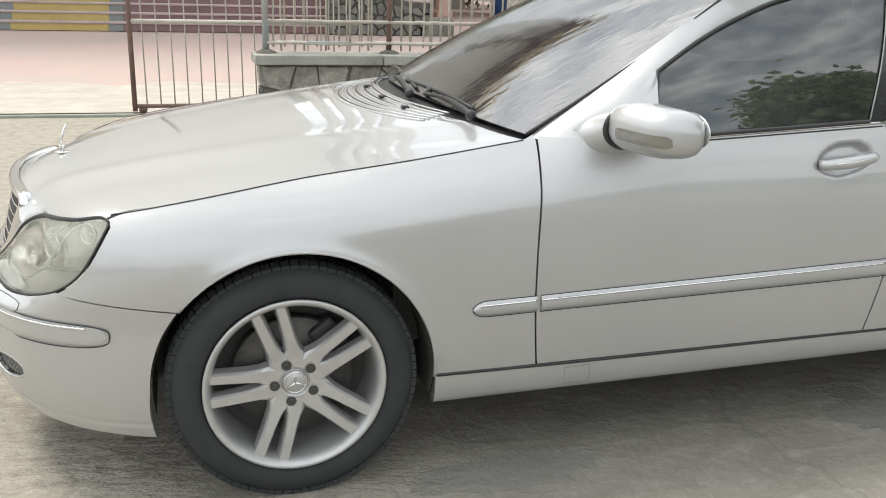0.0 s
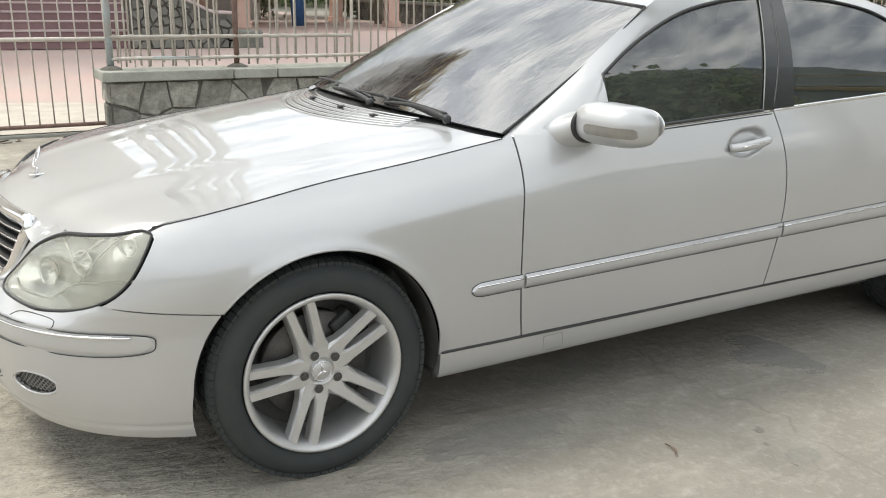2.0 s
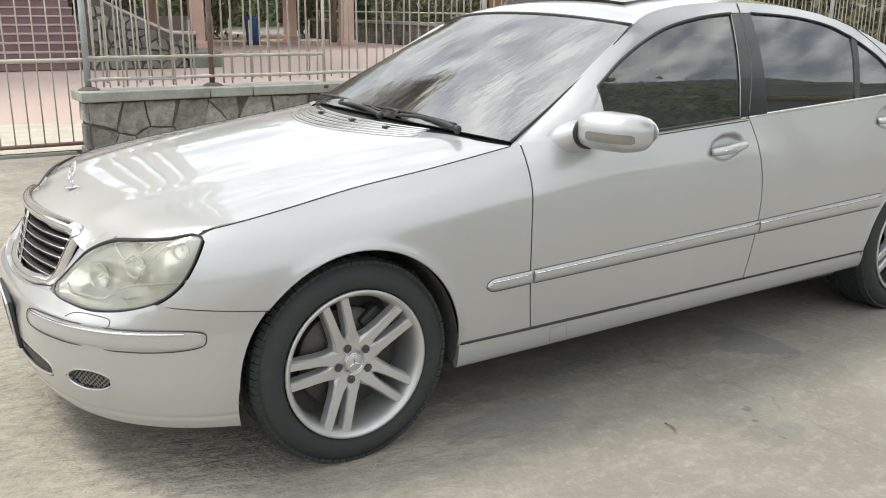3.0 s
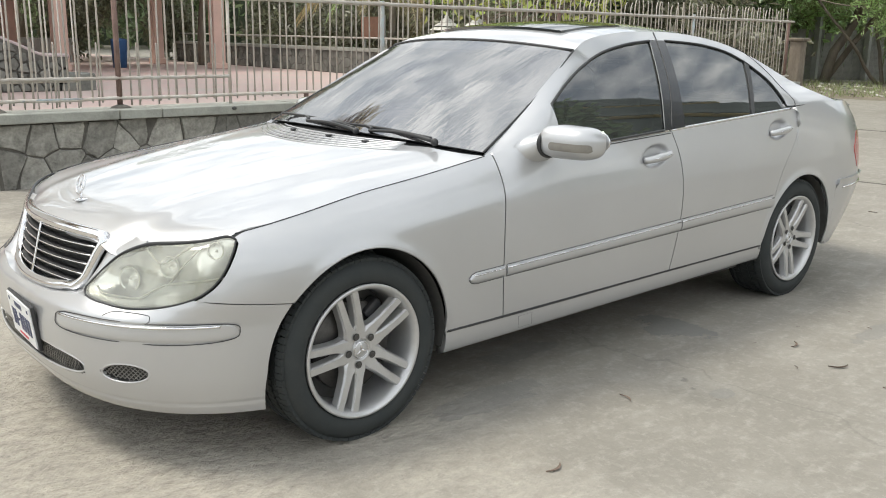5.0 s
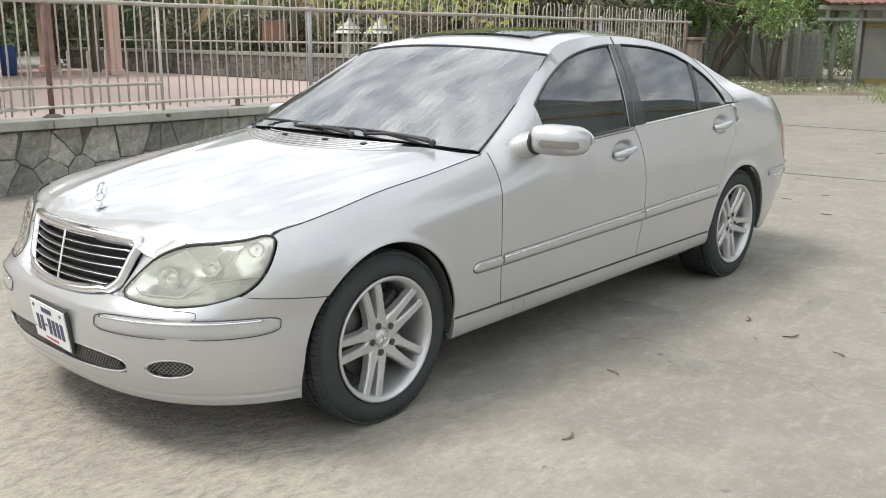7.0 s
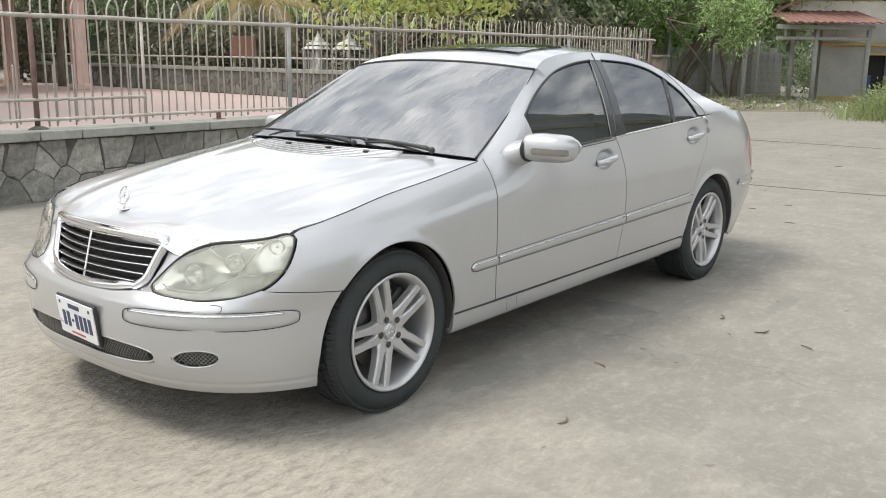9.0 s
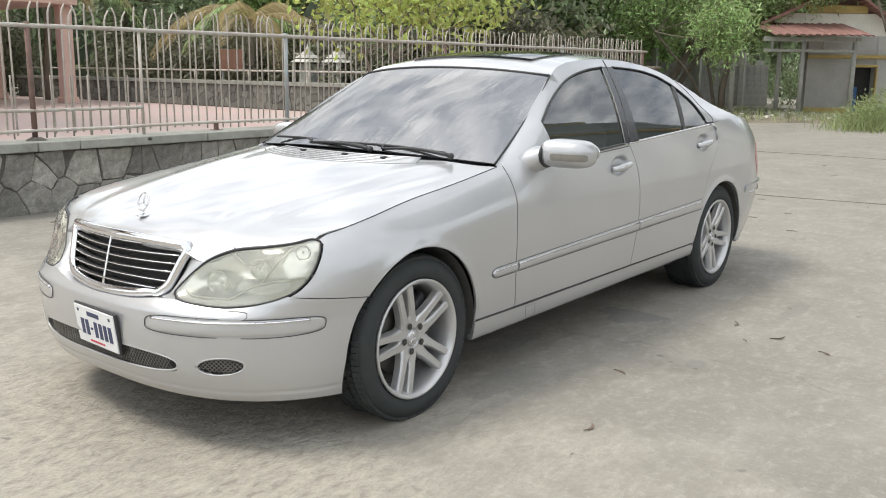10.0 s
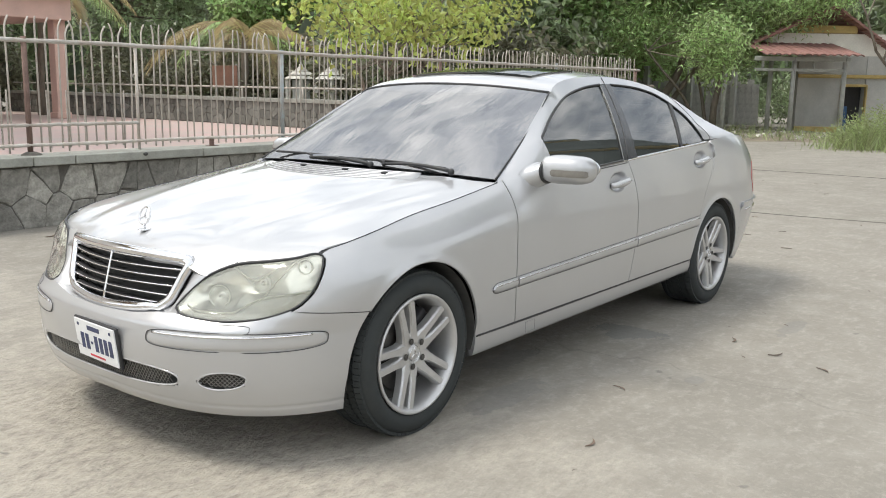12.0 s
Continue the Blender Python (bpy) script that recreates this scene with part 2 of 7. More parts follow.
def leaf(name, color, vary=0.4):
    """Thin leaves: light falls through them as well as off them."""
    m = bpy.data.materials.new(name)
    m.use_nodes = True
    n, l = m.node_tree.nodes, m.node_tree.links
    n.remove(n["Principled BSDF"])
    geo = n.new("ShaderNodeNewGeometry")
    hs = n.new("ShaderNodeHueSaturation")
    hs.inputs["Color"].default_value = (*color, 1)
    for out, a, b in (("Value", 1 - vary, 1 + vary), ("Hue", 0.475, 0.52)):
        r = n.new("ShaderNodeMapRange")
        r.inputs["To Min"].default_value, r.inputs["To Max"].default_value = a, b
        l.new(geo.outputs["Random Per Island"], r.inputs["Value"])
        l.new(r.outputs["Result"], hs.inputs[out])
    df, tr, gl = n.new("ShaderNodeBsdfDiffuse"), n.new("ShaderNodeBsdfTranslucent"), n.new("ShaderNodeBsdfGlossy")
    gl.inputs["Roughness"].default_value = 0.45
    m1, m2 = n.new("ShaderNodeMixShader"), n.new("ShaderNodeMixShader")
    m1.inputs[0].default_value, m2.inputs[0].default_value = 0.52, 0.06
    l.new(hs.outputs["Color"], df.inputs["Color"])
    l.new(hs.outputs["Color"], tr.inputs["Color"])
    l.new(df.outputs[0], m1.inputs[1])
    l.new(tr.outputs[0], m1.inputs[2])
    l.new(m1.outputs[0], m2.inputs[1])
    l.new(gl.outputs[0], m2.inputs[2])
    l.new(m2.outputs[0], n["Material Output"].inputs["Surface"])
    return m


def ground_material():
    """Old cement: blotches, sandy drifts, a worn smooth patch, fainter grey patches, pits and hairline cracks."""
    m = bpy.data.materials.new("worn_cement")
    m.use_nodes = True
    n, l = m.node_tree.nodes, m.node_tree.links
    p = n["Principled BSDF"]
    geo = n.new("ShaderNodeNewGeometry")

    def noise_tex(scale, detail=6.0, rough=0.6, stretch=(1, 1, 1)):
        mp = n.new("ShaderNodeMapping")
        mp.inputs["Scale"].default_value = stretch
        l.new(geo.outputs["Position"], mp.inputs["Vector"])
        t = n.new("ShaderNodeTexNoise")
        t.inputs["Scale"].default_value, t.inputs["Detail"].default_value, t.inputs["Roughness"].default_value = scale, detail, rough
        l.new(mp.outputs["Vector"], t.inputs["Vector"])
        return t.outputs["Fac"]

    def rng(v, a, b, c=0.0, d=1.0):
        r = n.new("ShaderNodeMapRange")
        for k, x in zip(("From Min", "From Max", "To Min", "To Max"), (a, b, c, d)):
            r.inputs[k].default_value = x
        l.new(v, r.inputs["Value"])
        return r.outputs["Result"]

    def mixc(f, a, b):
        x = n.new("ShaderNodeMix")
        x.data_type = "RGBA"
        l.new(f, x.inputs[0])
        for k, v in ((6, a), (7, b)):
            if isinstance(v, tuple):
                x.inputs[k].default_value = (*v, 1)
            else:
                l.new(v, x.inputs[k])
        return x.outputs[2]

    def op(kind, a, b):
        x = n.new("ShaderNodeMath")
        x.operation = kind
        for k, v in ((0, a), (1, b)):
            if isinstance(v, (int, float)):
                x.inputs[k].default_value = v
            else:
                l.new(v, x.inputs[k])
        return x.outputs[0]

    broad, blotch, grit, swirl = noise_tex(0.55), noise_tex(2.6, 8, 0.68), noise_tex(70, 4, 0.7), noise_tex(7.0, 7, 0.7, (1.0, 1.9, 1))
    c = mixc(rng(broad, 0.35, 0.65), (0.190, 0.176, 0.150), (0.243, 0.225, 0.193))
    c = mixc(rng(blotch, 0.46, 0.70, 0, 0.7), c, (0.31, 0.292, 0.255))
    c = mixc(rng(swirl, 0.52, 0.68, 0, 0.34), c, (0.46, 0.43, 0.375))
    c = mixc(rng(noise_tex(34, 6, 0.78), 0.50, 0.64, 0, 0.28), c, (0.16, 0.15, 0.13))
    c = mixc(rng(noise_tex(22, 7, 0.78, (1.2, 0.9, 1)), 0.52, 0.66, 0, 0.30), c, (0.47, 0.445, 0.395))
    c = mixc(rng(noise_tex(16, 5, 0.75, (1.6, 0.8, 1)), 0.57, 0.68, 0, 0.45), c, (0.21, 0.195, 0.17))
    # loose gritty sand with small dark hollows
    flake = noise_tex(15, 8, 0.74, (0.8, 1.6, 1))
    sep = n.new("ShaderNodeSeparateXYZ")
    l.new(geo.outputs["Position"], sep.inputs[0])
    drift = op("ADD", rng(sep.outputs["X"], -1.5, 1.1, 0.62, -0.35), noise_tex(1.3, 6, 0.65))
    drift = op("ADD", drift, rng(noise_tex(0.45, 4, 0.6), 0.25, 0.75, -0.30, 0.30))
    where = rng(drift, 0.42, 0.90)          # looser sand lies towards the front of the car
    c = mixc(op("MULTIPLY", rng(flake, 0.40, 0.58, 0.30, 0.72), where), c, (0.54, 0.495, 0.415))
    c = mixc(op("MULTIPLY", rng(flake, 0.37, 0.45, 0.6, 0.0), where), c, (0.24, 0.21, 0.17))
    c = mixc(rng(noise_tex(11, 3, 0.5), 0.70, 0.74, 0, 0.5), c, (0.17, 0.15, 0.13))
    c = mixc(rng(grit, 0.35, 0.7, 0, 0.25), c, (0.25, 0.235, 0.205))
    # small pits where stones have come out
    pv = n.new("ShaderNodeTexVoronoi")
    pv.inputs["Scale"].default_value = 3.4
    pw = n.new("ShaderNodeVectorMath")
    pw.operation = "ADD"
    pn = n.new("ShaderNodeTexNoise")
    pn.inputs["Scale"].default_value, pn.inputs["Detail"].default_value = 9.0, 3.0
    l.new(geo.outputs["Position"], pn.inputs["Vector"])
    ps = n.new("ShaderNodeVectorMath")
    ps.operation = "SCALE"
    ps.inputs["Scale"].default_value = 0.10
    l.new(pn.outputs["Color"], ps.inputs[0])
    l.new(geo.outputs["Position"], pw.inputs[0])
    l.new(ps.outputs[0], pw.inputs[1])
    l.new(pw.outputs[0], pv.inputs["Vector"])
    pits = op("MULTIPLY", rng(pv.outputs["Distance"], 0.035, 0.075, 1.0, 0.0), rng(noise_tex(2.0, 3, 0.5), 0.46, 0.53))
    c = mixc(op("MULTIPLY", pits, 0.75), c, (0.17, 0.16, 0.145))
    # worn smooth grey screed at the first spot, fainter grey patches at the rest
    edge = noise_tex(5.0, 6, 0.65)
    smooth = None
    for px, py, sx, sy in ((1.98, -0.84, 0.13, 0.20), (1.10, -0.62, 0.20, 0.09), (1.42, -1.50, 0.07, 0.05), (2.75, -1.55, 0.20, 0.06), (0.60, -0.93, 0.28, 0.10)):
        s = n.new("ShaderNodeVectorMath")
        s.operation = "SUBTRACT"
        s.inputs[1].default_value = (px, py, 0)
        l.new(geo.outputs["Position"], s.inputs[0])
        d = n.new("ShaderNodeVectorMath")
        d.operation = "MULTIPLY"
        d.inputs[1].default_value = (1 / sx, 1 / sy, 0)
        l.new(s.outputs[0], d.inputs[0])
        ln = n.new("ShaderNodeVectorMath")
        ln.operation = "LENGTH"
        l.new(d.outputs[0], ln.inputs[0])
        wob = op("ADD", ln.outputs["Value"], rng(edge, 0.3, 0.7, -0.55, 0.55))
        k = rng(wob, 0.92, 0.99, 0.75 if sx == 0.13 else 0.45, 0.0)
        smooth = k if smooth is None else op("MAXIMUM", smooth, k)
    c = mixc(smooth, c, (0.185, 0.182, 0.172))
    # hairline cracks
    vor = n.new("ShaderNodeTexVoronoi")
    vor.feature = "DISTANCE_TO_EDGE"
    vor.inputs["Scale"].default_value = 0.11
    wp = n.new("ShaderNodeVectorMath")
    wp.operation = "ADD"
    nz = n.new("ShaderNodeTexNoise")
    nz.inputs["Scale"].default_value, nz.inputs["Detail"].default_value = 1.2, 6.0
    l.new(geo.outputs["Position"], nz.inputs["Vector"])
    l.new(geo.outputs["Position"], wp.inputs[0])
    l.new(nz.outputs["Color"], wp.inputs[1])
    l.new(wp.outputs[0], vor.inputs["Vector"])
    crack = rng(vor.outputs["Distance"], 0.0, 0.0012, 0.30, 0.0)
    c = mixc(crack, c, (0.10, 0.09, 0.08))
    l.new(c, p.inputs["Base Color"])
    p.inputs["Roughness"].default_value = 0.82
    h = op("ADD", op("MULTIPLY", noise_tex(7.0, 3, 0.5, (1.0, 1.9, 1)), 0.016), op("ADD", op("MULTIPLY", noise_tex(26, 3, 0.5), 0.006), op("MULTIPLY", noise_tex(70, 2, 0.5), 0.0030)))
    h = op("MULTIPLY", h, rng(where, 0.0, 1.0, 0.55, 1.0))
    h = op("SUBTRACT", h, op("MULTIPLY", smooth, 0.003))
    h = op("ADD", h, op("MULTIPLY", op("MULTIPLY", noise_tex(15, 6, 0.66, (0.8, 1.6, 1)), where), 0.030))
    h = op("SUBTRACT", h, op("MULTIPLY", pits, 0.005))
    b = n.new("ShaderNodeBump")
    b.inputs["Strength"].default_value, b.inputs["Distance"].default_value = 1.0, 1.0
    l.new(h, b.inputs["Height"])
    l.new(b.outputs["Normal"], p.inputs["Normal"])
    return m


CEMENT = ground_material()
LEAF_MID = leaf("leaf_green", (0.39, 0.51, 0.225), 0.62)
LEAF_LIGHT = leaf("leaf_yellow_green", (0.43, 0.50, 0.14))
LEAF_DARK = leaf("leaf_dark_green", (0.24, 0.30, 0.16), 0.55)
LEAF_DRY = leaf("dry_frond", (0.46, 0.38, 0.20), 0.25)
FAR_GREEN = mat("distant_green", (0.12, 0.145, 0.10), 0.95, 0, 0, 0.35, 0.5, 2.0, 0.4, 0.3)
GRASS = leaf("grass_green", (0.31, 0.37, 0.16), 0.45)
LEAF_SHADE = leaf("leaf_brown_shade", (0.20, 0.20, 0.13), 0.45)


# ---- building helpers ----
def spl(x, pts):
    """A smooth curve through a few (place, value) pairs."""
    xs, ys = [p[0] for p in pts], [p[1] for p in pts]
    if x <= xs[0]:
        return ys[0]
    if x >= xs[-1]:
        return ys[-1]
    i = max(k for k in range(len(xs) - 1) if xs[k] <= x)
    h = [xs[k + 1] - xs[k] for k in range(len(xs) - 1)]
    d = [(ys[k + 1] - ys[k]) / h[k] for k in range(len(h))]

    def slope(k):
        if k == 0:
            return d[0]
        if k == len(xs) - 1:
            return d[-1]
        return 0.0 if d[k - 1] * d[k] <= 0 else 2 * d[k - 1] * d[k] / (d[k - 1] + d[k])
    t = (x - xs[i]) / h[i]
    a, b = slope(i), slope(i + 1)
    return (2 * t ** 3 - 3 * t ** 2 + 1) * ys[i] + (t ** 3 - 2 * t ** 2 + t) * h[i] * a + (-2 * t ** 3 + 3 * t ** 2) * ys[i + 1] + (t ** 3 - t ** 2) * h[i] * b


def bend(pts, n):
    """n + 1 points evenly along a smooth curve through the few given points (any dimension)."""
    v = [np.array(p, float) for p in pts]
    if len(v) == 2:
        return [v[0] + (v[1] - v[0]) * k / n for k in range(n + 1)]
    ext = [2 * v[0] - v[1]] + v + [2 * v[-1] - v[-2]]
    fine = []
    for i in range(1, len(ext) - 2):
        p0, p1, p2, p3 = ext[i - 1:i + 3]
        for k in range(24):
            t = k / 24
            fine.append(0.5 * ((2 * p1) + (p2 - p0) * t + (2 * p0 - 5 * p1 + 4 * p2 - p3) * t * t + (3 * p1 - p0 - 3 * p2 + p3) * t ** 3))
    fine.append(v[-1])
    return along(fine, n)


def along(line, n):
    """n + 1 points evenly along a line of points."""
    line = [np.array(p, float) for p in line]
    s = [0.0]
    for a, b in zip(line, line[1:]):
        s.append(s[-1] + float(np.linalg.norm(b - a)))
    out, k = [], 0
    for i in range(n + 1):
        w = s[-1] * i / n
        while k < len(s) - 2 and s[k + 1] < w:
            k += 1
        f = 0 if s[k + 1] == s[k] else (w - s[k]) / (s[k + 1] - s[k])
        out.append(line[k] + (line[k + 1] - line[k]) * min(1, f))
    return out


def link(name, me, material, parent=None, label="", smooth=False, place=None):
    ob = new(name, me)
    if material and not me.materials:
        me.materials.append(material)
    if smooth:
        me.polygons.foreach_set("use_smooth", [True] * len(me.polygons))
    if place is not None:
        ob.matrix_basis = place
    if parent:
        ob.parent = parent
    if label:
        ob["label"] = label
    return ob


def part(name, bm, material, parent=None, label="", smooth=False, place=None):
    me = bpy.data.meshes.new(name)
    bm.to_mesh(me)
    bm.free()
    return link(name, me, material, parent, label, smooth, place)


def raw(name, verts, faces, material, parent=None, label="", smooth=False, place=None):
    me = bpy.data.meshes.new(name)
    me.from_pydata([tuple(map(float, v)) for v in verts], [], faces)
    me.update()
    return link(name, me, material, parent, label, smooth, place)


def thing(name, label, category, group="", place=(0, 0, 0)):
    return tagged(new(name), label, category, group) if place == (0, 0, 0) else _placed(name, label, category, group, place)


def _placed(name, label, category, group, place):
    ob = tagged(new(name), label, category, group)
    ob.location = place
    return ob


def box(bm, x0, x1, y0, y1, z0, z1, bevel=0.0):
    r = bmesh.ops.create_cube(bm, size=1.0, matrix=Matrix.Translation(((x0 + x1) / 2, (y0 + y1) / 2, (z0 + z1) / 2)) @ Matrix.Diagonal((x1 - x0, y1 - y0, z1 - z0, 1)))
    if bevel:
        es = list({e for v in r["verts"] for e in v.link_edges})
        bmesh.ops.bevel(bm, geom=es, offset=bevel, segments=2, affect="EDGES", profile=0.5)
    return bm


def rod(bm, a, b, r0, r1=None, seg=10):
    a, b = Vector(a), Vector(b)
    d = b - a
    m = Matrix.Translation((a + b) / 2) @ d.to_track_quat("Z", "Y").to_matrix().to_4x4()
    bmesh.ops.create_cone(bm, cap_ends=True, segments=seg, radius1=r0, radius2=r0 if r1 is None else r1, depth=d.length, matrix=m)
    return bm


def tube(bm, pts, r, seg=8, closed=False):
    """A round strand along points; r may be a function of the way along."""
    pts = [Vector(p) for p in pts]
    n, rings, up = len(pts), [], None
    for i, p in enumerate(pts):
        a = pts[(i - 1) % n] if closed or i else p
        b = pts[(i + 1) % n] if closed or i < n - 1 else p
        d = (b - a).normalized()
        if up is None:
            up = d.orthogonal().normalized()
        up = (up - d * up.dot(d))
        up = up.normalized() if up.length > 1e-6 else d.orthogonal().normalized()
        side = d.cross(up)
        rad = r(i / max(1, n - 1)) if callable(r) else r
        rings.append([bm.verts.new(p + (up * math.cos(6.28319 * k / seg) + side * math.sin(6.28319 * k / seg)) * rad) for k in range(seg)])
    for i in range(n if closed else n - 1):
        A, B = rings[i], rings[(i + 1) % n]
        for k in range(seg):
            bm.faces.new((A[k], A[(k + 1) % seg], B[(k + 1) % seg], B[k]))
    if not closed:
        bm.faces.new(rings[0][::-1])
        bm.faces.new(rings[-1])
    return bm


def lathe(bm, profile, seg=48):
    """Turns (radius, height) pairs about z."""
    rings = [[bm.verts.new((r * math.cos(6.28319 * k / seg), r * math.sin(6.28319 * k / seg), h)) for k in range(seg)] for r, h in profile]
    for A, B in zip(rings, rings[1:]):
        for k in range(seg):
            bm.faces.new((A[k], A[(k + 1) % seg], B[(k + 1) % seg], B[k]))
    return bm


def sheet(grid, thick=0.0, closed=False):
    """A skin over rows of points, its rim turned inwards by thick, with crisp rims."""
    bm = bmesh.new()
    rows = [[bm.verts.new(p) for p in row] for row in grid]
    for A, B in zip(rows, rows[1:]):
        m = len(A)
        for k in range(m if closed else m - 1):
            q = (A[k], A[(k + 1) % m], B[(k + 1) % m], B[k])
            if len({tuple(round(c, 6) for c in v.co) for v in q}) >= 3:
                try:
                    bm.faces.new(q)
                except ValueError:
                    pass
    bmesh.ops.remove_doubles(bm, verts=bm.verts[:], dist=1e-5)
    return bm


def face_out(bm, centre):
    """Turns all faces away from a point inside."""
    bm.normal_update()
    s = sum((f.calc_center_median() - Vector(centre)).dot(f.normal) * f.calc_area() for f in bm.faces)
    if s < 0:
        bmesh.ops.reverse_faces(bm, faces=bm.faces[:])
    bm.normal_update()
    return bm


def rim(bm, thick):
    """Turns the open rim of a skin inwards."""
    bm.normal_update()
    edges = [e for e in bm.edges if e.is_boundary]
    norm = {v: v.normal.copy() for e in edges for v in e.verts}
    inner = {v: bm.verts.new(v.co - nv * thick) for v, nv in norm.items()}
    for e in edges:
        f = e.link_faces[0]
        a, b = e.verts
        lo = [lp for lp in f.loops if lp.edge == e][0]
        a, b = lo.vert, lo.link_loop_next.vert
        bm.faces.new((b, a, inner[a], inner[b]))
        e.smooth = False
    return bm

import functools


# ---- the car: its skin as smooth curves ----
# x runs from the front axle to the tail, y across (the near flank is at minus), z up
REAR_AXLE, HUB_Z = 3.035, 0.336


@functools.lru_cache(maxsize=None)
def flank_w(z):
    return spl(z, [(0.15, 0.870), (0.25, 0.895), (0.35, 0.912), (0.5, 0.924), (0.65, 0.930), (0.77, 0.9275), (0.83, 0.922), (0.90, 0.912), (0.96, 0.901), (1.02, 0.888), (1.12, 0.866)])


@functools.lru_cache(maxsize=None)
def shoulder_z(x):
    return spl(x, [(-0.75, 0.74), (-0.46, 0.80), (-0.2, 0.855), (0.05, 0.90), (0.35, 0.948), (0.66, 0.990), (1.2, 0.998), (1.8, 1.024), (2.9, 1.077), (3.4, 1.095), (3.8, 1.090), (4.2, 1.06)])


@functools.lru_cache(maxsize=None)
def shoulder_in(x):
    return spl(x, [(-0.9, 0.03), (-0.46, 0.045), (-0.2, 0.080), (0.1, 0.101), (0.5, 0.100), (0.66, 0.088), (0.8, 0.034), (1.1, 0.007), (2.8, 0.007), (3.3, 0.035), (3.8, 0.055), (4.2, 0.065)])


@functools.lru_cache(maxsize=None)
def nose_len(z):
    return spl(z, [(0.17, 0.79), (0.24, 0.845), (0.33, 0.872), (0.44, 0.880), (0.52, 0.872), (0.57, 0.832), (0.62, 0.788), (0.66, 0.764), (0.70, 0.752), (0.757, 0.725), (0.79, 0.68), (0.84, 0.60)])


@functools.lru_cache(maxsize=None)
def nose_pow(z):
    return spl(z, [(0.2, 2.8), (0.5, 2.8), (0.62, 3.4), (0.8, 3.6)])


@functools.lru_cache(maxsize=None)
def tail_len(z):
    return spl(z, [(0.2, 0.58), (0.3, 0.70), (0.42, 0.85), (0.52, 0.955), (0.59, 0.995), (0.66, 0.965), (0.9, 0.90), (1.05, 0.84)])


def rolled(x, z):
    q = max(0.0, (z - (shoulder_z(x) - 0.19)) / 0.19)
    return flank_w(z) - shoulder_in(x) * q * q


def flank_y(x, z):
    """Half width of the body at a place of its side view."""
    y = rolled(x, z)
    for cx, cz, r in ((0.007, 0.336, 0.381), (3.055, 0.325, 0.383)):          # the flared edge of the wheel arches
        d = math.hypot(x - cx, z - cz) - r
        if d < 0.12 and z > 0.20:
            k = min(1.0, max(0.0, (z - 0.575) / 0.11)) if (x < cx) == (cx < 1) else min(1.0, max(0.0, (z - 0.34) / 0.06))
            y += 0.007 * k * math.exp(-(max(0.0, d) / 0.022) ** 2)
    if x < 0:
        n = nose_pow(z)
        y *= max(0.0, 1 - min(1.0, -x / nose_len(z)) ** n) ** (1 / n)
    if x > 3.3:
        y *= max(0.0, 1 - min(1.0, (x - 3.3) / tail_len(z)) ** 3.0) ** (1 / 3.0)
    return y


def nose(psi, z, out=0.0):
    """A point of the front, psi degrees round from its middle; out: metres proud of it."""
    c, s, n = math.cos(radians(psi)), math.sin(radians(psi)), nose_pow(z)
    r = 1 / (abs(c) ** n + abs(s) ** n) ** (1 / n)
    r *= 1 - 0.055 * max(0.0, min(1.0, (z - 0.53) / 0.07)) * math.exp(-((abs(psi) - 36) / 10) ** 2)
    x = -nose_len(z) * c * r
    y = rolled(x, z) * s * r
    return Vector((x - out * c, y + out * s, z))


def tail(psi, z):
    c, s = math.cos(radians(psi)), math.sin(radians(psi))
    r = 1 / (abs(c) ** 3 + abs(s) ** 3) ** (1 / 3)
    x = 3.3 + tail_len(z) * c * r
    return Vector((x, rolled(x, z) * s * r, z))


def glass_y(x, z):
    """Half width of the upper body at a place of its side view."""
    return 0.888 - 0.60 * (z - 1.0) - 0.35 * max(0, z - 1.0) ** 2 - 0.05 * max(0, 1.0 - x) + 0.012 * math.sin(max(0, min(1, (x - 0.8) / 2.4)) * math.pi) - 0.06 * max(0, x - 2.9)


def belt_z(x):
    return 1.0 + 0.048 * (x - 1.25)


# headlight outline: degrees round the front, height
LAMP = [(24.5, 0.598), (26.5, 0.655), (30.5, 0.708), (36.5, 0.748), (43.5, 0.767), (48.5, 0.780), (52.5, 0.794), (54.9, 0.785), (55.3, 0.745), (53.2, 0.672), (49.6, 0.613), (44.0, 0.578), (37.0, 0.563), (30.0, 0.567), (26.0, 0.578)]
BROW = [nose(p, z + 0.008) for p, z in bend(LAMP[1:7], 12)]          # the line along the headlight's top


@functools.lru_cache(maxsize=None)
def seam_z(x):
    return spl(x, [(-0.80, 0.735)] + [(p.x, p.z) for p in BROW if p.z > 0.70] + [(-0.2, 0.849), (0.05, 0.889), (0.35, 0.929), (0.655, 0.975)])


def hood_half(x):
    if x > BROW[-1].x:
        return flank_y(x, seam_z(x)) - 0.003
    return spl(x, [(-0.80, 0.20), (-0.76, 0.36)] + [(p.x, p.y) for p in BROW if p.z > 0.70])


def hood_z(x, y):
    ye = hood_half(x)
    edge = seam_z(x)
    mid = spl(x, [(-0.80, 0.735), (-0.76, 0.768), (-0.70, 0.792), (-0.60, 0.820), (-0.4, 0.864), (0, 0.938), (0.3, 0.984), (0.6, 1.018)])
    v = min(1.3, abs(y) / ye)
    z = mid - (mid - edge) * v ** 2.3
    yr = 0.40 + 0.20 * (x + 0.6) / 1.2
    return z + 0.005 * math.exp(-((abs(y) - yr) / 0.060) ** 2) - 0.002 * math.exp(-((abs(y) - yr - 0.13) / 0.06) ** 2)


car = tagged(new("car"), "dusty silver four-door saloon car with alloy wheels, parked on worn cement", "car")
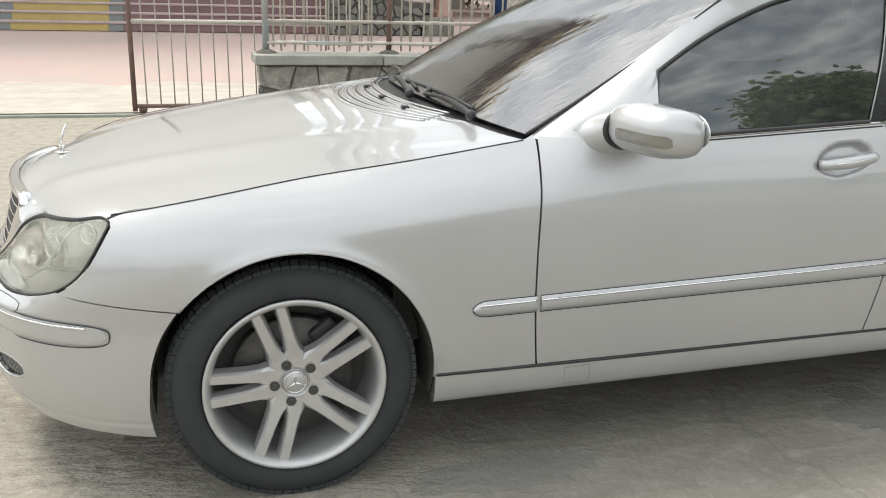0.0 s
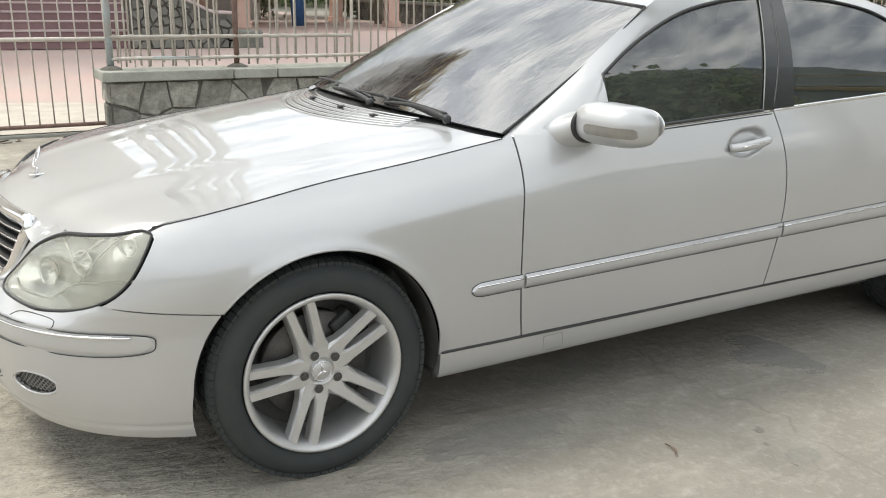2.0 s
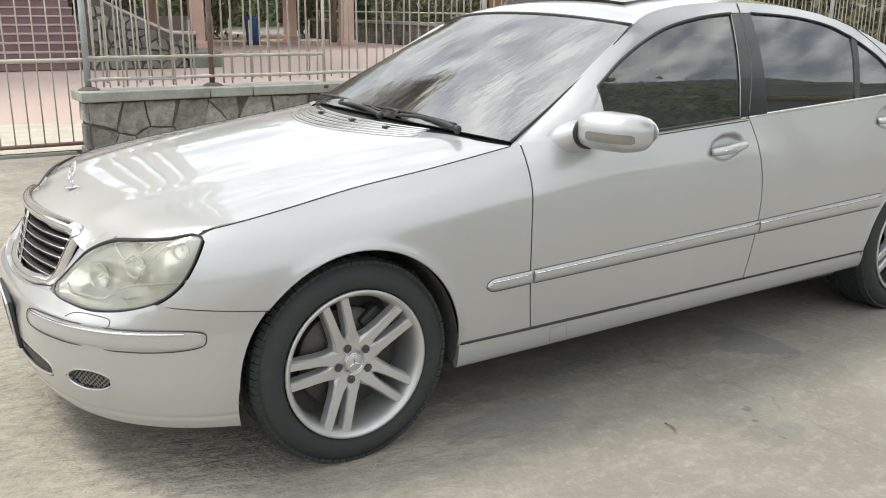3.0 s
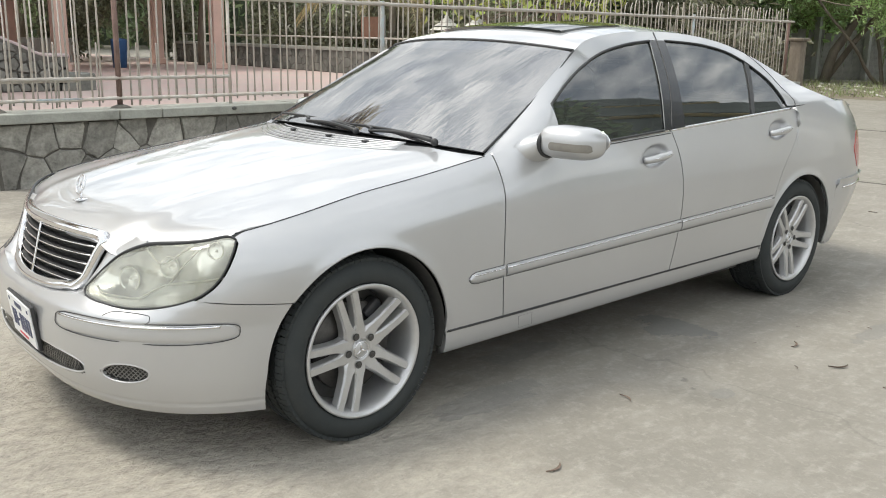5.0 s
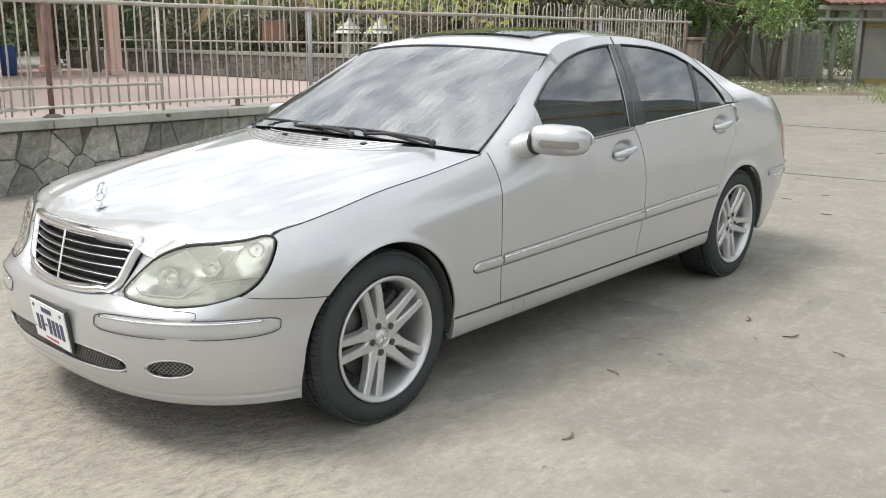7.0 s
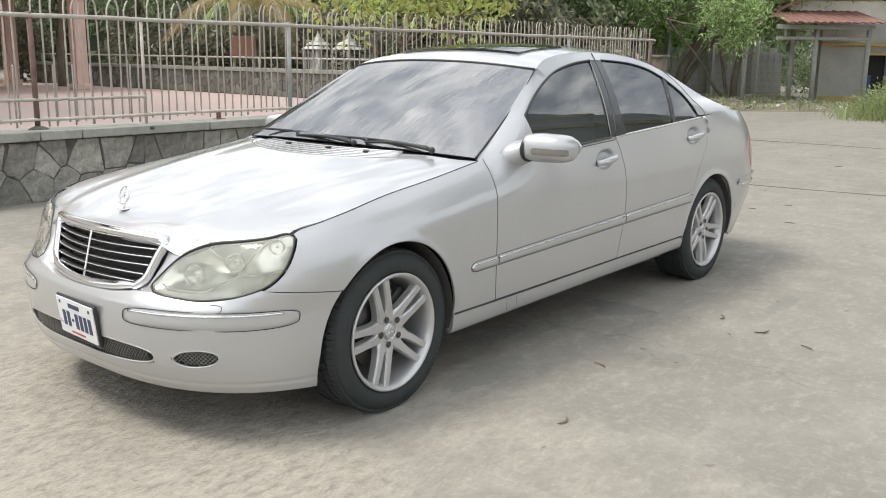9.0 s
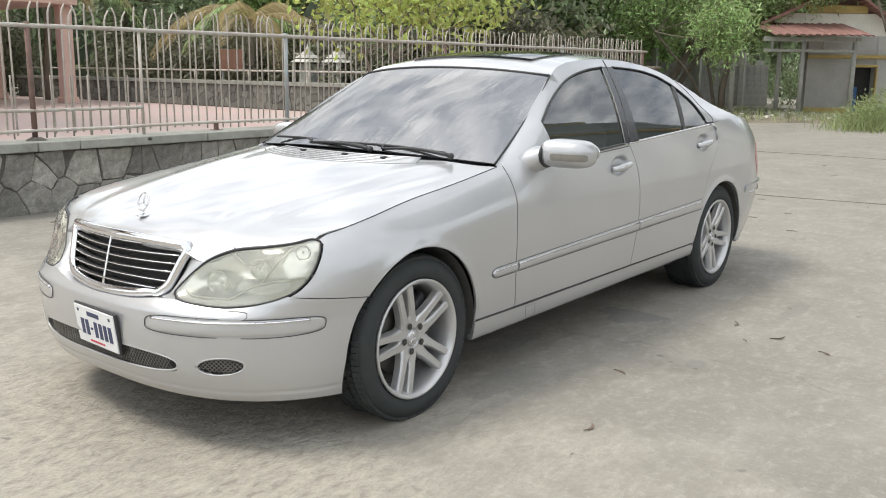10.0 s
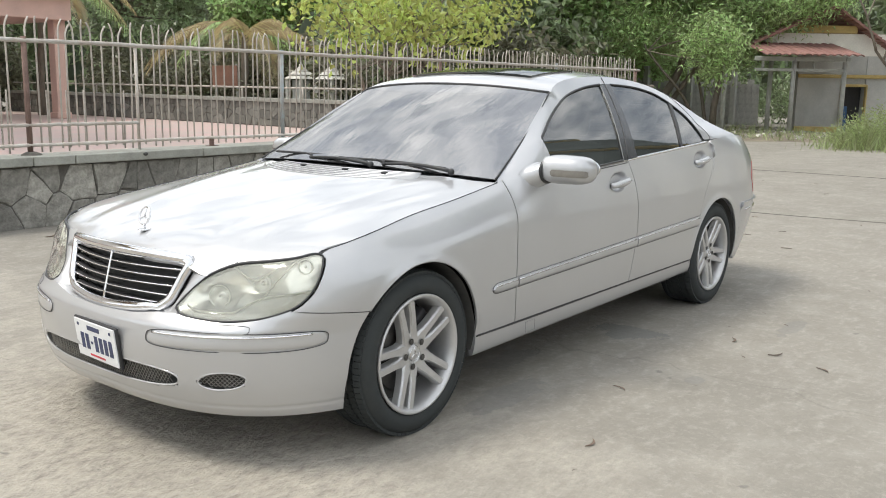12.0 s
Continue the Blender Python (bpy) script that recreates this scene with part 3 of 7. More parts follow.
CORE = (1.7, 0, 0.75)


def both(name, build, material, label="", thick=0.016, parents=None, smooth=True, inside=CORE):
    """Builds a panel of the near flank from build(sign) and its twin on the far one."""
    obs = []
    for i, s in enumerate((-1, 1)):
        bm = face_out(build(s), inside)
        if thick:
            rim(bm, thick)
        obs.append(part(name, bm, material, parents[i] if parents else car, label, smooth))
    return obs


def ruled(inner, outer, n, surf, s):
    """A skin between two lines of the side view, laid on a surface."""
    rows = []
    for k in range(n + 1):
        f = (k / n) ** 1.5
        rows.append([(p[0], s * surf(p[0], p[1]), p[1]) for p in (a + (b - a) * f for a, b in zip(inner, outer))])
    return sheet(rows)


def coons(bottom, top, left, right, surf, s):
    """A skin inside four lines of the side view (bottom and top run along x, left and right up)."""
    nu, nv = len(bottom) - 1, len(left) - 1
    rows = []
    for j in range(nv + 1):
        v = j / nv
        row = []
        for i in range(nu + 1):
            u = i / nu
            p = (1 - v) * bottom[i] + v * top[i] + (1 - u) * left[j] + u * right[j] - ((1 - u) * (1 - v) * bottom[0] + u * (1 - v) * bottom[-1] + (1 - u) * v * top[0] + u * v * top[-1])
            row.append((p[0], s * surf(p[0], p[1]), p[1]))
        rows.append(row)
    return sheet(rows)


def arc(cx, cz, r, a0, a1, n):
    return [np.array((cx + r * math.cos(radians(a0 + (a1 - a0) * k / n)), cz + r * math.sin(radians(a0 + (a1 - a0) * k / n)))) for k in range(n + 1)]


def joined(*lines):
    out = list(lines[0])
    for l in lines[1:]:
        out += list(l)[1:]
    return out


# seams of the side view
FRONT_SEAM = bend([(0.693, 0.334), (0.682, 0.42), (0.671, 0.56), (0.669, 0.72), (0.676, 0.88), (0.687, 0.985)], 20)
MID_SEAM = bend([(1.830, 0.344), (1.842, 0.42), (1.864, 0.56), (1.872, 0.72), (1.850, 0.88), (1.800, 1.026)], 20)
REAR_SEAM = bend([(2.735, 0.575), (2.762, 0.66), (2.83, 0.78), (2.93, 0.89), (2.985, 0.98), (2.985, 1.08)], 16)
F_ARCH, R_ARCH = (0.007, 0.336, 0.381), (3.055, 0.325, 0.383)
GAP = 0.0028

def lamp_ring(n=96, grow=0.0):
    ring = bend(LAMP + [LAMP[0]], n)[:-1]
    mid = np.mean(ring, axis=0)
    return [mid + (p - mid) * (1 + grow) for p in ring], mid


lamp_line, lamp_mid = lamp_ring(96, 0.02)
lamp_rear = [nose(p[0], p[1]) for p in lamp_line]
lamp_xz = [np.array((p.x, p.z)) for p in lamp_rear]
hi = max(range(96), key=lambda k: lamp_line[k][1] + 0.002 * lamp_line[k][0])
lo = min(range(96), key=lambda k: abs(lamp_line[k][0] - 49.4) + (9 if lamp_line[k][1] > 0.65 else 0))
lamp_edge = lamp_xz[hi:lo + 1] if hi < lo else lamp_xz[hi:] + lamp_xz[:lo + 1]
lamp_edge = [p + np.array((0.006, 0)) for p in lamp_edge][::-1]


def fender(s):
    inner = along(joined(arc(*F_ARCH, 142, -1, 60), [np.array((0.390, 0.334))]), 90)
    seam = [np.array((x, seam_z(x))) for x in np.linspace(lamp_edge[-1][0] + 0.012, 0.650, 40)]
    back = [p - np.array((GAP, 0)) for p in FRONT_SEAM[::-1]]
    path = joined(along(lamp_edge, 20), seam, [seam[-1], np.array((0.687 - GAP, 0.990))], along(back, 28))
    return ruled(inner, along(path, 90), 26, flank_y, s)


fenders = both("fender", fender, PAINT)


HANDLES = ((1.660, 0.908), (2.770, 0.966))


def cupped_y(x, z):
    """The flank with the hollows behind the door handles."""
    y = flank_y(x, z)
    for hx, hz in HANDLES:
        dx = (x - hx) / 0.098
        e = dx * dx + ((z - hz - 0.004 - 0.11 * (x - hx)) / 0.047) ** 2
        if e < 1:
            y -= 0.026 * min(1.0, (1 - e) * 2.2) ** 0.8
    return y


def door_front(s):
    b = [np.array((x, 0.334 + 0.010 * (x - 0.7) / 1.15)) for x in np.linspace(0.693 + GAP, 1.830 - GAP, 141)]
    t = [np.array((x, belt_z(x) - 0.012 if x > 1.0 else spl(x, [(0.69, 0.985), (1.0, 0.976)]))) for x in np.linspace(0.687 + GAP, 1.800 - GAP, 141)]
    return coons(b, t, along([p + np.array((GAP, 0)) for p in FRONT_SEAM], 80), along([p - np.array((GAP, 0)) for p in MID_SEAM], 80), cupped_y, s)


def door_rear(s):
    right = along(joined(arc(*R_ARCH, 176.4, 140.5, 12), REAR_SEAM), 80)
    b = [np.array((x, 0.344 + 0.006 * (x - 1.85))) for x in np.linspace(1.830 + GAP, right[0][0] - 0.004, 141)]
    right[0] = b[-1]
    t = [np.array((x, belt_z(x) - 0.012)) for x in np.linspace(1.800 + GAP, 2.985 - GAP, 141)]
    right = [p - np.array((GAP, 0)) for p in right]
    right[0], right[-1] = b[-1], t[-1]
    return coons(b, t, along([p + np.array((GAP, 0)) for p in MID_SEAM], 80), right, cupped_y, s)


doors_f = both("front_door", door_front, PAINT)
doors_r = both("rear_door", door_rear, PAINT)


def quarter(s):
    inner = along(arc(*R_ARCH, 139, -12, 60), 90)
    path = joined(along(REAR_SEAM, 24), bend([(2.985, 1.08), (3.25, 1.09), (3.5, 1.091), (3.75, 1.081), (3.95, 1.055)], 24), bend([(3.95, 1.055), (4.0, 0.90), (4.01, 0.642)], 16), bend([(4.01, 0.642), (3.75, 0.641), (3.458, 0.640)], 12), [np.array((3.458, 0.64)), np.array((3.458, 0.26))])
    return ruled(inner, along(path, 90), 26, flank_y, s)


quarters = both("rear_quarter_panel", quarter, PAINT)


def sill(s):
    xs = np.linspace(0.391, 2.69, 60)
    rows = []
    for f in np.linspace(0, 1, 8):
        rows.append([(x, s * (flank_y(x, 0.33) - 0.004 - 0.02 * (1 - f) ** 2 - (0.0 if 0.03 < f else 0.03)), spl(x, [(0.4, 0.222), (2.7, 0.252)]) + (spl(x, [(0.4, 0.322), (2.7, 0.339)]) - spl(x, [(0.4, 0.222), (2.7, 0.252)])) * f) for x in xs])
    return sheet(rows)


sills = both("sill", sill, PAINT, "silver sill below the doors", 0.03)
both("sill_joint", lambda s: tube(bmesh.new(), [(x, s * (flank_y(x, 0.335) - 0.0025), spl(x, [(0.4, 0.3275), (0.69, 0.328), (1.85, 0.3385), (2.7, 0.3435)])) for x in np.linspace(0.395, 2.68, 60)], 0.0058, 6), BLACK, "dark gap above the sill", 0, sills)
both("jack_cover", lambda s: tube(bmesh.new(), [(x, s * (flank_y(x, 0.33) + 0.0005), z) for x, z in ((0.785, 0.262), (0.785, 0.312), (0.865, 0.314), (0.865, 0.264))], 0.0008, 5, True), FRAME_GREY, "thin outline of the jack cover", 0, sills)


def spread(x):
    """The roof rail stands a little wider towards the windshield."""
    w = max(0.0, min(1.0, (2.1 - x) / 0.778))
    return 0.0235 * w * w * (3 - 2 * w)


def heeled(x, z, y, f):
    """The foot of the rear pillar, spreading out to the shoulder."""
    k = max(0.0, min(1.0, (1.20 - z) / 0.115)) ** 1.6 * max(0.0, min(1.0, (x - 2.948) / 0.045)) if x > 2.6 else 0.0
    return y + (flank_y(x, min(z, 1.085)) - 0.003 - y) * k


RAIL = bend([(0.667, 0.976), (0.885, 1.104), (1.125, 1.248), (1.345, 1.368), (1.51, 1.425), (1.75, 1.455), (2.05, 1.467), (2.35, 1.456), (2.62, 1.418), (2.85, 1.345), (3.10, 1.235), (3.35, 1.145), (3.56, 1.088)], 120)         # top line of the pillars and roof rail


def upper(s):
    outer = RAIL
    inner = joined(bend([(1.022, 0.972), (1.040, 1.085), (1.060, 1.160)], 10), bend([(1.060, 1.160), (1.22, 1.242), (1.394, 1.314), (1.573, 1.369), (1.79, 1.406), (2.0, 1.424), (2.2, 1.421), (2.44, 1.406), (2.63, 1.370), (2.77, 1.310), (2.882, 1.226), (2.942, 1.130), (2.95, 1.085)], 110))
    n = len(outer) - 1
    rows = []
    for k in range(11):
        f = k / 10
        row = []
        for i, (a, b) in enumerate(zip(inner, outer)):
            p = a + (b - a) * f
            y = glass_y(p[0], p[1])
            y += spread(b[0]) * f
            if b[0] < 1.58:
                w = max(0.0, min(1.0, (1.58 - b[0]) / 0.220))
                w = w * w * (3 - 2 * w)
                g = max(0.0, min(1.0, (b[0] - 0.665) / (1.360 - 0.665)))
                edge = 0.800 + (0.640 - 0.800) * g + 0.008 * math.sin(math.pi * g) if g < 1 else glass_y(b[0], b[1]) + spread(b[0])
                y0 = glass_y(a[0], a[1])
                y += (y0 + (edge - y0) * f + 0.030 * math.sin(math.pi * f) * (1 - g) - y) * w
            foot = max(0.0, 1 - i / n * 11)
            y += (flank_y(p[0], min(p[1], 1.0)) - 0.004 - y) * foot ** 1.5 * (1 - f ** 6)
            y = heeled(p[0], p[1], y, f)
            row.append((p[0], s * y, p[1]))
        rows.append(row)
    return sheet(rows)


both("window_surround", upper, PAINT, "silver pillars and roof rail round the side windows")


def pane(bottom, top, left, right, sink):
    def build(s):
        return coons(bottom, top, left, right, lambda x, z: glass_y(x, z) - sink, s)
    return build


fw_l = bend([(1.026, 0.985), (1.042, 1.085), (1.063, 1.158)], 8)
fw_t = bend([(1.063, 1.158), (1.22, 1.240), (1.394, 1.312), (1.573, 1.367), (1.79, 1.404), (1.990, 1.4215)], 30)
fw_r = bend([(1.742, 1.022), (1.865, 1.21), (1.990, 1.4215)], 8)
fw_b = [np.array((x, belt_z(x) - 0.004)) for x in np.linspace(1.026, 1.742, 31)]
fw_r[0], fw_l[0] = fw_b[-1], fw_b[0]
rw_l = bend([(1.912, 1.028), (2.02, 1.22), (2.12, 1.424)], 8)
rw_t = bend([(2.12, 1.424), (2.3, 1.416), (2.45, 1.403), (2.62, 1.371), (2.745, 1.321)], 24)
rw_r = bend([(2.540, 1.060), (2.652, 1.195), (2.745, 1.321)], 8)
rw_b = [np.array((x, belt_z(x) - 0.004)) for x in np.linspace(1.912, 2.540, 25)]
rw_l[0], rw_r[0] = rw_b[0], rw_b[-1]
qw_l = bend([(2.572, 1.061), (2.685, 1.19), (2.773, 1.304)], 8)
qw_t = bend([(2.773, 1.304), (2.876, 1.225), (2.930, 1.143), (2.942, 1.10)], 12)
qw_b = [np.array((x, belt_z(x) - 0.004)) for x in np.linspace(2.572, 2.938, 13)]
qw_r = bend([qw_b[-1], (2.942, 1.10)], 8)
qw_l[0] = qw_b[0]
both("window_pane", pane(fw_b, fw_t, fw_l, fw_r, 0.006), SIDE_GLASS, "dark tinted glass", 0.004, doors_f)
both("window_pane", pane(rw_b, rw_t, rw_l, rw_r, 0.006), SIDE_GLASS, "dark tinted glass", 0.004, doors_r)
both("quarter_window", pane(qw_b, qw_t, qw_l, qw_r, 0.006), SIDE_GLASS, "dark tinted glass", 0.004, doors_r)
# black pillar faces between the panes
mid_b = [np.array((x, belt_z(x) - 0.006)) for x in np.linspace(1.742, 1.912, 7)]
both("centre_pillar", pane(mid_b, bend([(1.990, 1.4215), (2.12, 1.424)], 6), fw_r, rw_l, -0.002), GLOSS_BLACK, "black pillar trim between the windows", 0.02)
both("window_divider", pane(bend([rw_b[-1], qw_b[0]], 2), bend([(2.745, 1.321), (2.773, 1.304)], 2), rw_r, qw_l, -0.002), BLACK, "", 0.015, doors_r)


def strand(line, surf, s, r, out=0.0, seg=6, closed=False):
    bm = bmesh.new()
    tube(bm, [(p[0], s * (surf(p[0], p[1]) + out), p[1]) for p in line], r, seg, closed)
    return bm


both("window_seal", lambda s: strand(joined(fw_b[::-1], fw_l, fw_t), glass_y, s, 0.007), BLACK, "", 0, doors_f)
both("window_seal", lambda s: strand(joined(rw_t, qw_t), glass_y, s, 0.005), BLACK, "", 0, doors_r)
both("pane_guide", lambda s: strand(fw_r, glass_y, s, 0.0026, 0.002), FRAME_GREY, "grey edge of the window frame", 0, doors_f)
both("belt_seal", lambda s: strand([np.array((x, belt_z(x) - 0.022)) for x in np.linspace(1.05, 1.796, 24)], flank_y, s, 0.0026, -0.0005), BLACK, "", 0, doors_f)
both("belt_trim", lambda s: strand([np.array((x, belt_z(x) - 0.010)) for x in np.linspace(1.09, 1.80, 24)], flank_y, s, 0.0085, -0.004), CHROME, "bright trim strip under the window", 0, doors_f)
both("belt_trim", lambda s: strand([np.array((x, belt_z(x) - 0.010)) for x in np.linspace(1.81, 2.955, 30)], flank_y, s, 0.0085, -0.005), CHROME, "bright trim strip under the window", 0, doors_r)
# thin dark joints of the door tops
both("door_joint", lambda s: strand(bend([(1.80, 1.026), (1.945, 1.22), (2.055, 1.43), (2.068, 1.462)], 16), glass_y, s, 0.003, 0.002), BLACK, "", 0, doors_r)
both("door_joint", lambda s: strand(bend([(2.985, 1.08), (3.01, 1.11), (2.95, 1.235), (2.82, 1.355), (2.70, 1.405)], 20), lambda x, z: heeled(x, z, glass_y(x, z), 0.25), s, 0.0015, 0.001), BLACK, "", 0, doors_r)


def strip_z(x):
    return 0.521 + 0.030 * (x - 0.5)


def rub(x0, x1, round_front):
    def build(s):
        xs = np.linspace(x0, x1, 30)
        rows = []
        for f in np.linspace(-1, 1, 9):
            row = []
            for x in xs:
                h = 0.023 + 0.004 * (x - 0.5)
                if round_front:
                    k = min(1.0, (x - x0) / 0.045)
                    h *= math.sqrt(max(0.02, 1 - (1 - k) ** 2))
                z = strip_z(x) + h * f
                row.append((x, s * (flank_y(x, z) + 0.001 + 0.009 * max(0.0, 1 - f * f) ** 0.6), z))
            rows.append(row)
        return sheet(rows)
    return build


for owners, x0, x1, rf in ((fenders, 0.487, 0.676, True), (doors_f, 0.688, 1.868, False), (doors_r, 1.878, 2.728, False)):
    strips = both("rub_strip", rub(x0, x1, rf), PAINT, "silver protective strip", 0.006, owners)
    both("strip_shadow_gap", lambda s: strand([np.array((x, strip_z(x) - (0.0235 + 0.004 * (x - 0.5)) * (math.sqrt(max(0.02, 1 - (1 - min(1.0, (x - x0) / 0.045)) ** 2)) if rf else 1))) for x in np.linspace(x0, x1, 40)], flank_y, s, 0.0017, 0.001), BLACK, "", 0, strips)
    both("strip_shadow_gap", lambda s: strand([np.array((x, strip_z(x) + (0.0235 + 0.004 * (x - 0.5)) * (math.sqrt(max(0.02, 1 - (1 - min(1.0, (x - x0) / 0.045)) ** 2)) if rf else 1))) for x in np.linspace(x0, x1, 40)], flank_y, s, 0.0012, 0.001), BLACK, "", 0, strips)
    both("rub_trim", lambda s: strand([np.array((x, strip_z(x) + 0.012 + 0.003 * (x - 0.5))) for x in np.linspace(x0 + (0.02 if rf else 0.002), x1 - 0.002, 24)], flank_y, s, 0.0038, 0.0076), CHROME, "bright line on the strip", 0, strips)


def handle_at(hx, hz, owners):
    def grip(s):
        bm = bmesh.new()
        pts = [(hx - 0.098 + 0.196 * t, s * (flank_y(hx, hz) + 0.006 + 0.022 * math.sin(math.pi * min(1, max(0, t))) ** 0.6), hz - 0.012 + 0.020 * t) for t in np.linspace(0, 1, 16)]
        tube(bm, pts, lambda t: 0.0182 * (0.82 + 0.18 * math.sin(math.pi * t)), 12)
        return bm
    grips = both("handle", grip, PAINT, "silver door handle", 0, owners)
    both("handle_trim", lambda s: tube(bmesh.new(), [(hx - 0.06 + 0.13 * t, s * (flank_y(hx, hz) + 0.0435), hz - 0.004 + 0.015 * t) for t in np.linspace(0, 1, 6)], 0.0018, 6), CHROME, "", 0, grips)


handle_at(*HANDLES[0], doors_f)
handle_at(*HANDLES[1], doors_r)


# ---- hood, front and tail ----
def hood_skin():
    rows = []
    vs = np.linspace(-1, 1, 61)
    for j in range(45):
        f = j / 44
        row = []
        for v in vs:
            a = abs(v)
            yf = BROW[-1].y * a
            xf = spl(yf, [(0, -0.772), (0.20, -0.762), (0.36, -0.722)] + [(p.y, p.x) for p in BROW if p.y > 0.44])
            yb = 0.800 * a
            xb = spl(yb, [(0, 0.445), (0.3, 0.47), (0.55, 0.535), (0.70, 0.60), (0.80, 0.650)])
            x = xf + (xb - xf) * f
            y = (yf + (yb - yf) * f)
            y = y + (a * hood_half(x) - y) * min(1.0, f * 8) * a ** 4 if x > BROW[-1].x else y
            row.append((x, math.copysign(y, v), hood_z(x, y) - 0.011 * max(0.0, 1 - f / 0.07) ** 2))
        rows.append(row)
    return sheet(rows)


hood = part("hood", rim(face_out(hood_skin(), CORE), 0.014), PAINT, car, "silver hood reflecting the bright sky", True)

for s in (-1, 1):
    bm = tube(bmesh.new(), [(x, s * (flank_y(x, seam_z(x)) - 0.0005), seam_z(x) - 0.0005) for x in np.linspace(BROW[-1].x + 0.02, 0.648, 50)], 0.0026, 6)
    part("hood_joint", bm, BLACK, hood, "thin dark gap beside the hood", True)

# panel between hood, headlights and bumper on both sides of the grille
GR_TOP, GR_BOT = 0.757, 0.572


def grille_half(z):
    return spl(z, [(0.555, 0.24), (0.575, 0.305), (0.60, 0.338), (0.65, 0.358), (0.70, 0.375), (0.74, 0.390), (0.76, 0.388)])


def grille_x(y, z):
    return -0.815 + 0.50 * y * y + (z - 0.57) * 0.26


def cheek(s):
    rows = []
    for z in np.linspace(0.566, 0.765, 18):
        row = []
        k = bend([LAMP[14], LAMP[0], LAMP[1], LAMP[2], LAMP[3]], 40)
        edge = nose(float(np.interp(z, [q[1] for q in k], [q[0] for q in k])) - 0.5, z)
        y0 = grille_half(z) + 0.02
        x0 = grille_x(y0, z) + 0.004
        for f in np.linspace(0, 1, 10):
            y = y0 + (edge.y - y0) * f
            x = x0 + (edge.x - x0) * f - 0.010 * math.sin(math.pi * f) + 0.030 * max(0.0, (z - 0.70) / 0.065) ** 2 * math.sin(math.pi * min(1.0, f + 0.15))
            row.append((x, s * y, z if z < 0.74 else min(z, hood_z(x, y) + 0.002)))
        rows.append(row)
    return sheet(rows)


both("nose_panel", cheek, PAINT, "", 0.012)

grille = tagged(new("grille"), "")
grille.parent = car
bm = bmesh.new()
outline = []
for z in np.linspace(GR_BOT, GR_TOP, 14):
    outline.append((grille_x(grille_half(z), z) - 0.006, -grille_half(z), z))
for y in np.linspace(-0.36, 0.36, 15):
    outline.append((grille_x(y, 0.766) - 0.006, y, 0.772 - 0.10 * y * y))
for z in np.linspace(GR_TOP, GR_BOT, 14):
    outline.append((grille_x(grille_half(z), z) - 0.006, grille_half(z), z))
for y in np.linspace(0.25, -0.25, 13):
    outline.append((grille_x(y, 0.556) - 0.008, y, 0.551 + 0.22 * y * y))
tube(bm, [(x, y * 0.985, 0.66 + (z - 0.66) * 0.95) for x, y, z in outline], 0.0195, 10, True)
part("grille_frame", bm, CHROME, grille, "bright chrome grille frame", True)
bm = bmesh.new()
rows = [[(grille_x(y * grille_half(z), z) + 0.05, y * grille_half(z), z) for y in np.linspace(-1, 1, 13)] for z in np.linspace(0.545, 0.775, 6)]
part("grille_back", face_out(sheet(rows), CORE), CAVITY, grille, "dark void behind the grille bars")
for k in range(6):
    z = 0.588 + 0.0305 * k
    h = grille_half(z) - 0.006
    rows = []
    for dx, dz in ((0.030, 0.004), (0.0, 0.008), (-0.006, 0.004), (-0.004, -0.003), (0.030, -0.005)):
        rows.append([(grille_x(y * h, z) + dx, y * h, z + dz - 0.05 * (y * h) ** 2 * (1 if k < 2 else 0)) for y in np.linspace(-1, 1, 17)])
    part("grille_bar", face_out(sheet(rows), (0, 0, z)), DARK, grille, "black horizontal bar with a bright edge", True)
    part("grille_bar_edge", tube(bmesh.new(), [(grille_x(y * h, z) - 0.006, y * h, z + 0.005 - 0.05 * (y * h) ** 2 * (1 if k < 2 else 0)) for y in np.linspace(-1, 1, 17)], 0.0032, 6), CHROME, grille, "", True)
part("grille_centre_bar", tube(bmesh.new(), [(grille_x(0, z) - 0.010, 0, z) for z in np.linspace(0.560, 0.765, 6)], 0.006, 8), CHROME, grille, "chrome upright bar", True)
bm = bmesh.new()
tube(bm, [(grille_x(y, 0.56) + 0.012, y, 0.536 + 0.20 * y * y + (0.0 if abs(y) < 0.30 else 0.25 * (abs(y) - 0.30))) for y in np.linspace(-0.40, 0.40, 25)], 0.008, 8)
part("grille_gap", bm, CAVITY, grille, "", True)

# hood star: a plain ring on a stalk
star = part("hood_ornament", tube(bmesh.new(), [(-0.628 + 0.012 * math.sin(a), 0.034 * math.cos(a), 0.872 + 0.034 * math.sin(a)) for a in np.linspace(0, 6.2832, 25)[:-1]], 0.0032, 6, True), CHROME, hood, "chrome ring ornament on a stalk", True)
bm = bmesh.new()
for a in (90, 210, 330):
    rod(bm, (-0.628, 0, 0.872), (-0.628 + 0.012 * math.sin(radians(a)), 0.033 * math.cos(radians(a)), 0.872 + 0.033 * math.sin(radians(a))), 0.0035, 0.0015, 6)
rod(bm, (-0.632, 0, 0.815), (-0.629, 0, 0.840), 0.005, 0.003, 8)
bmesh.ops.create_uvsphere(bm, u_segments=12, v_segments=6, radius=1.0, matrix=Matrix.Translation((-0.632, 0, 0.8165)) @ Matrix.Diagonal((0.028, 0.020, 0.005, 1)))
part("ornament_base", bm, CHROME, hood, "", True)

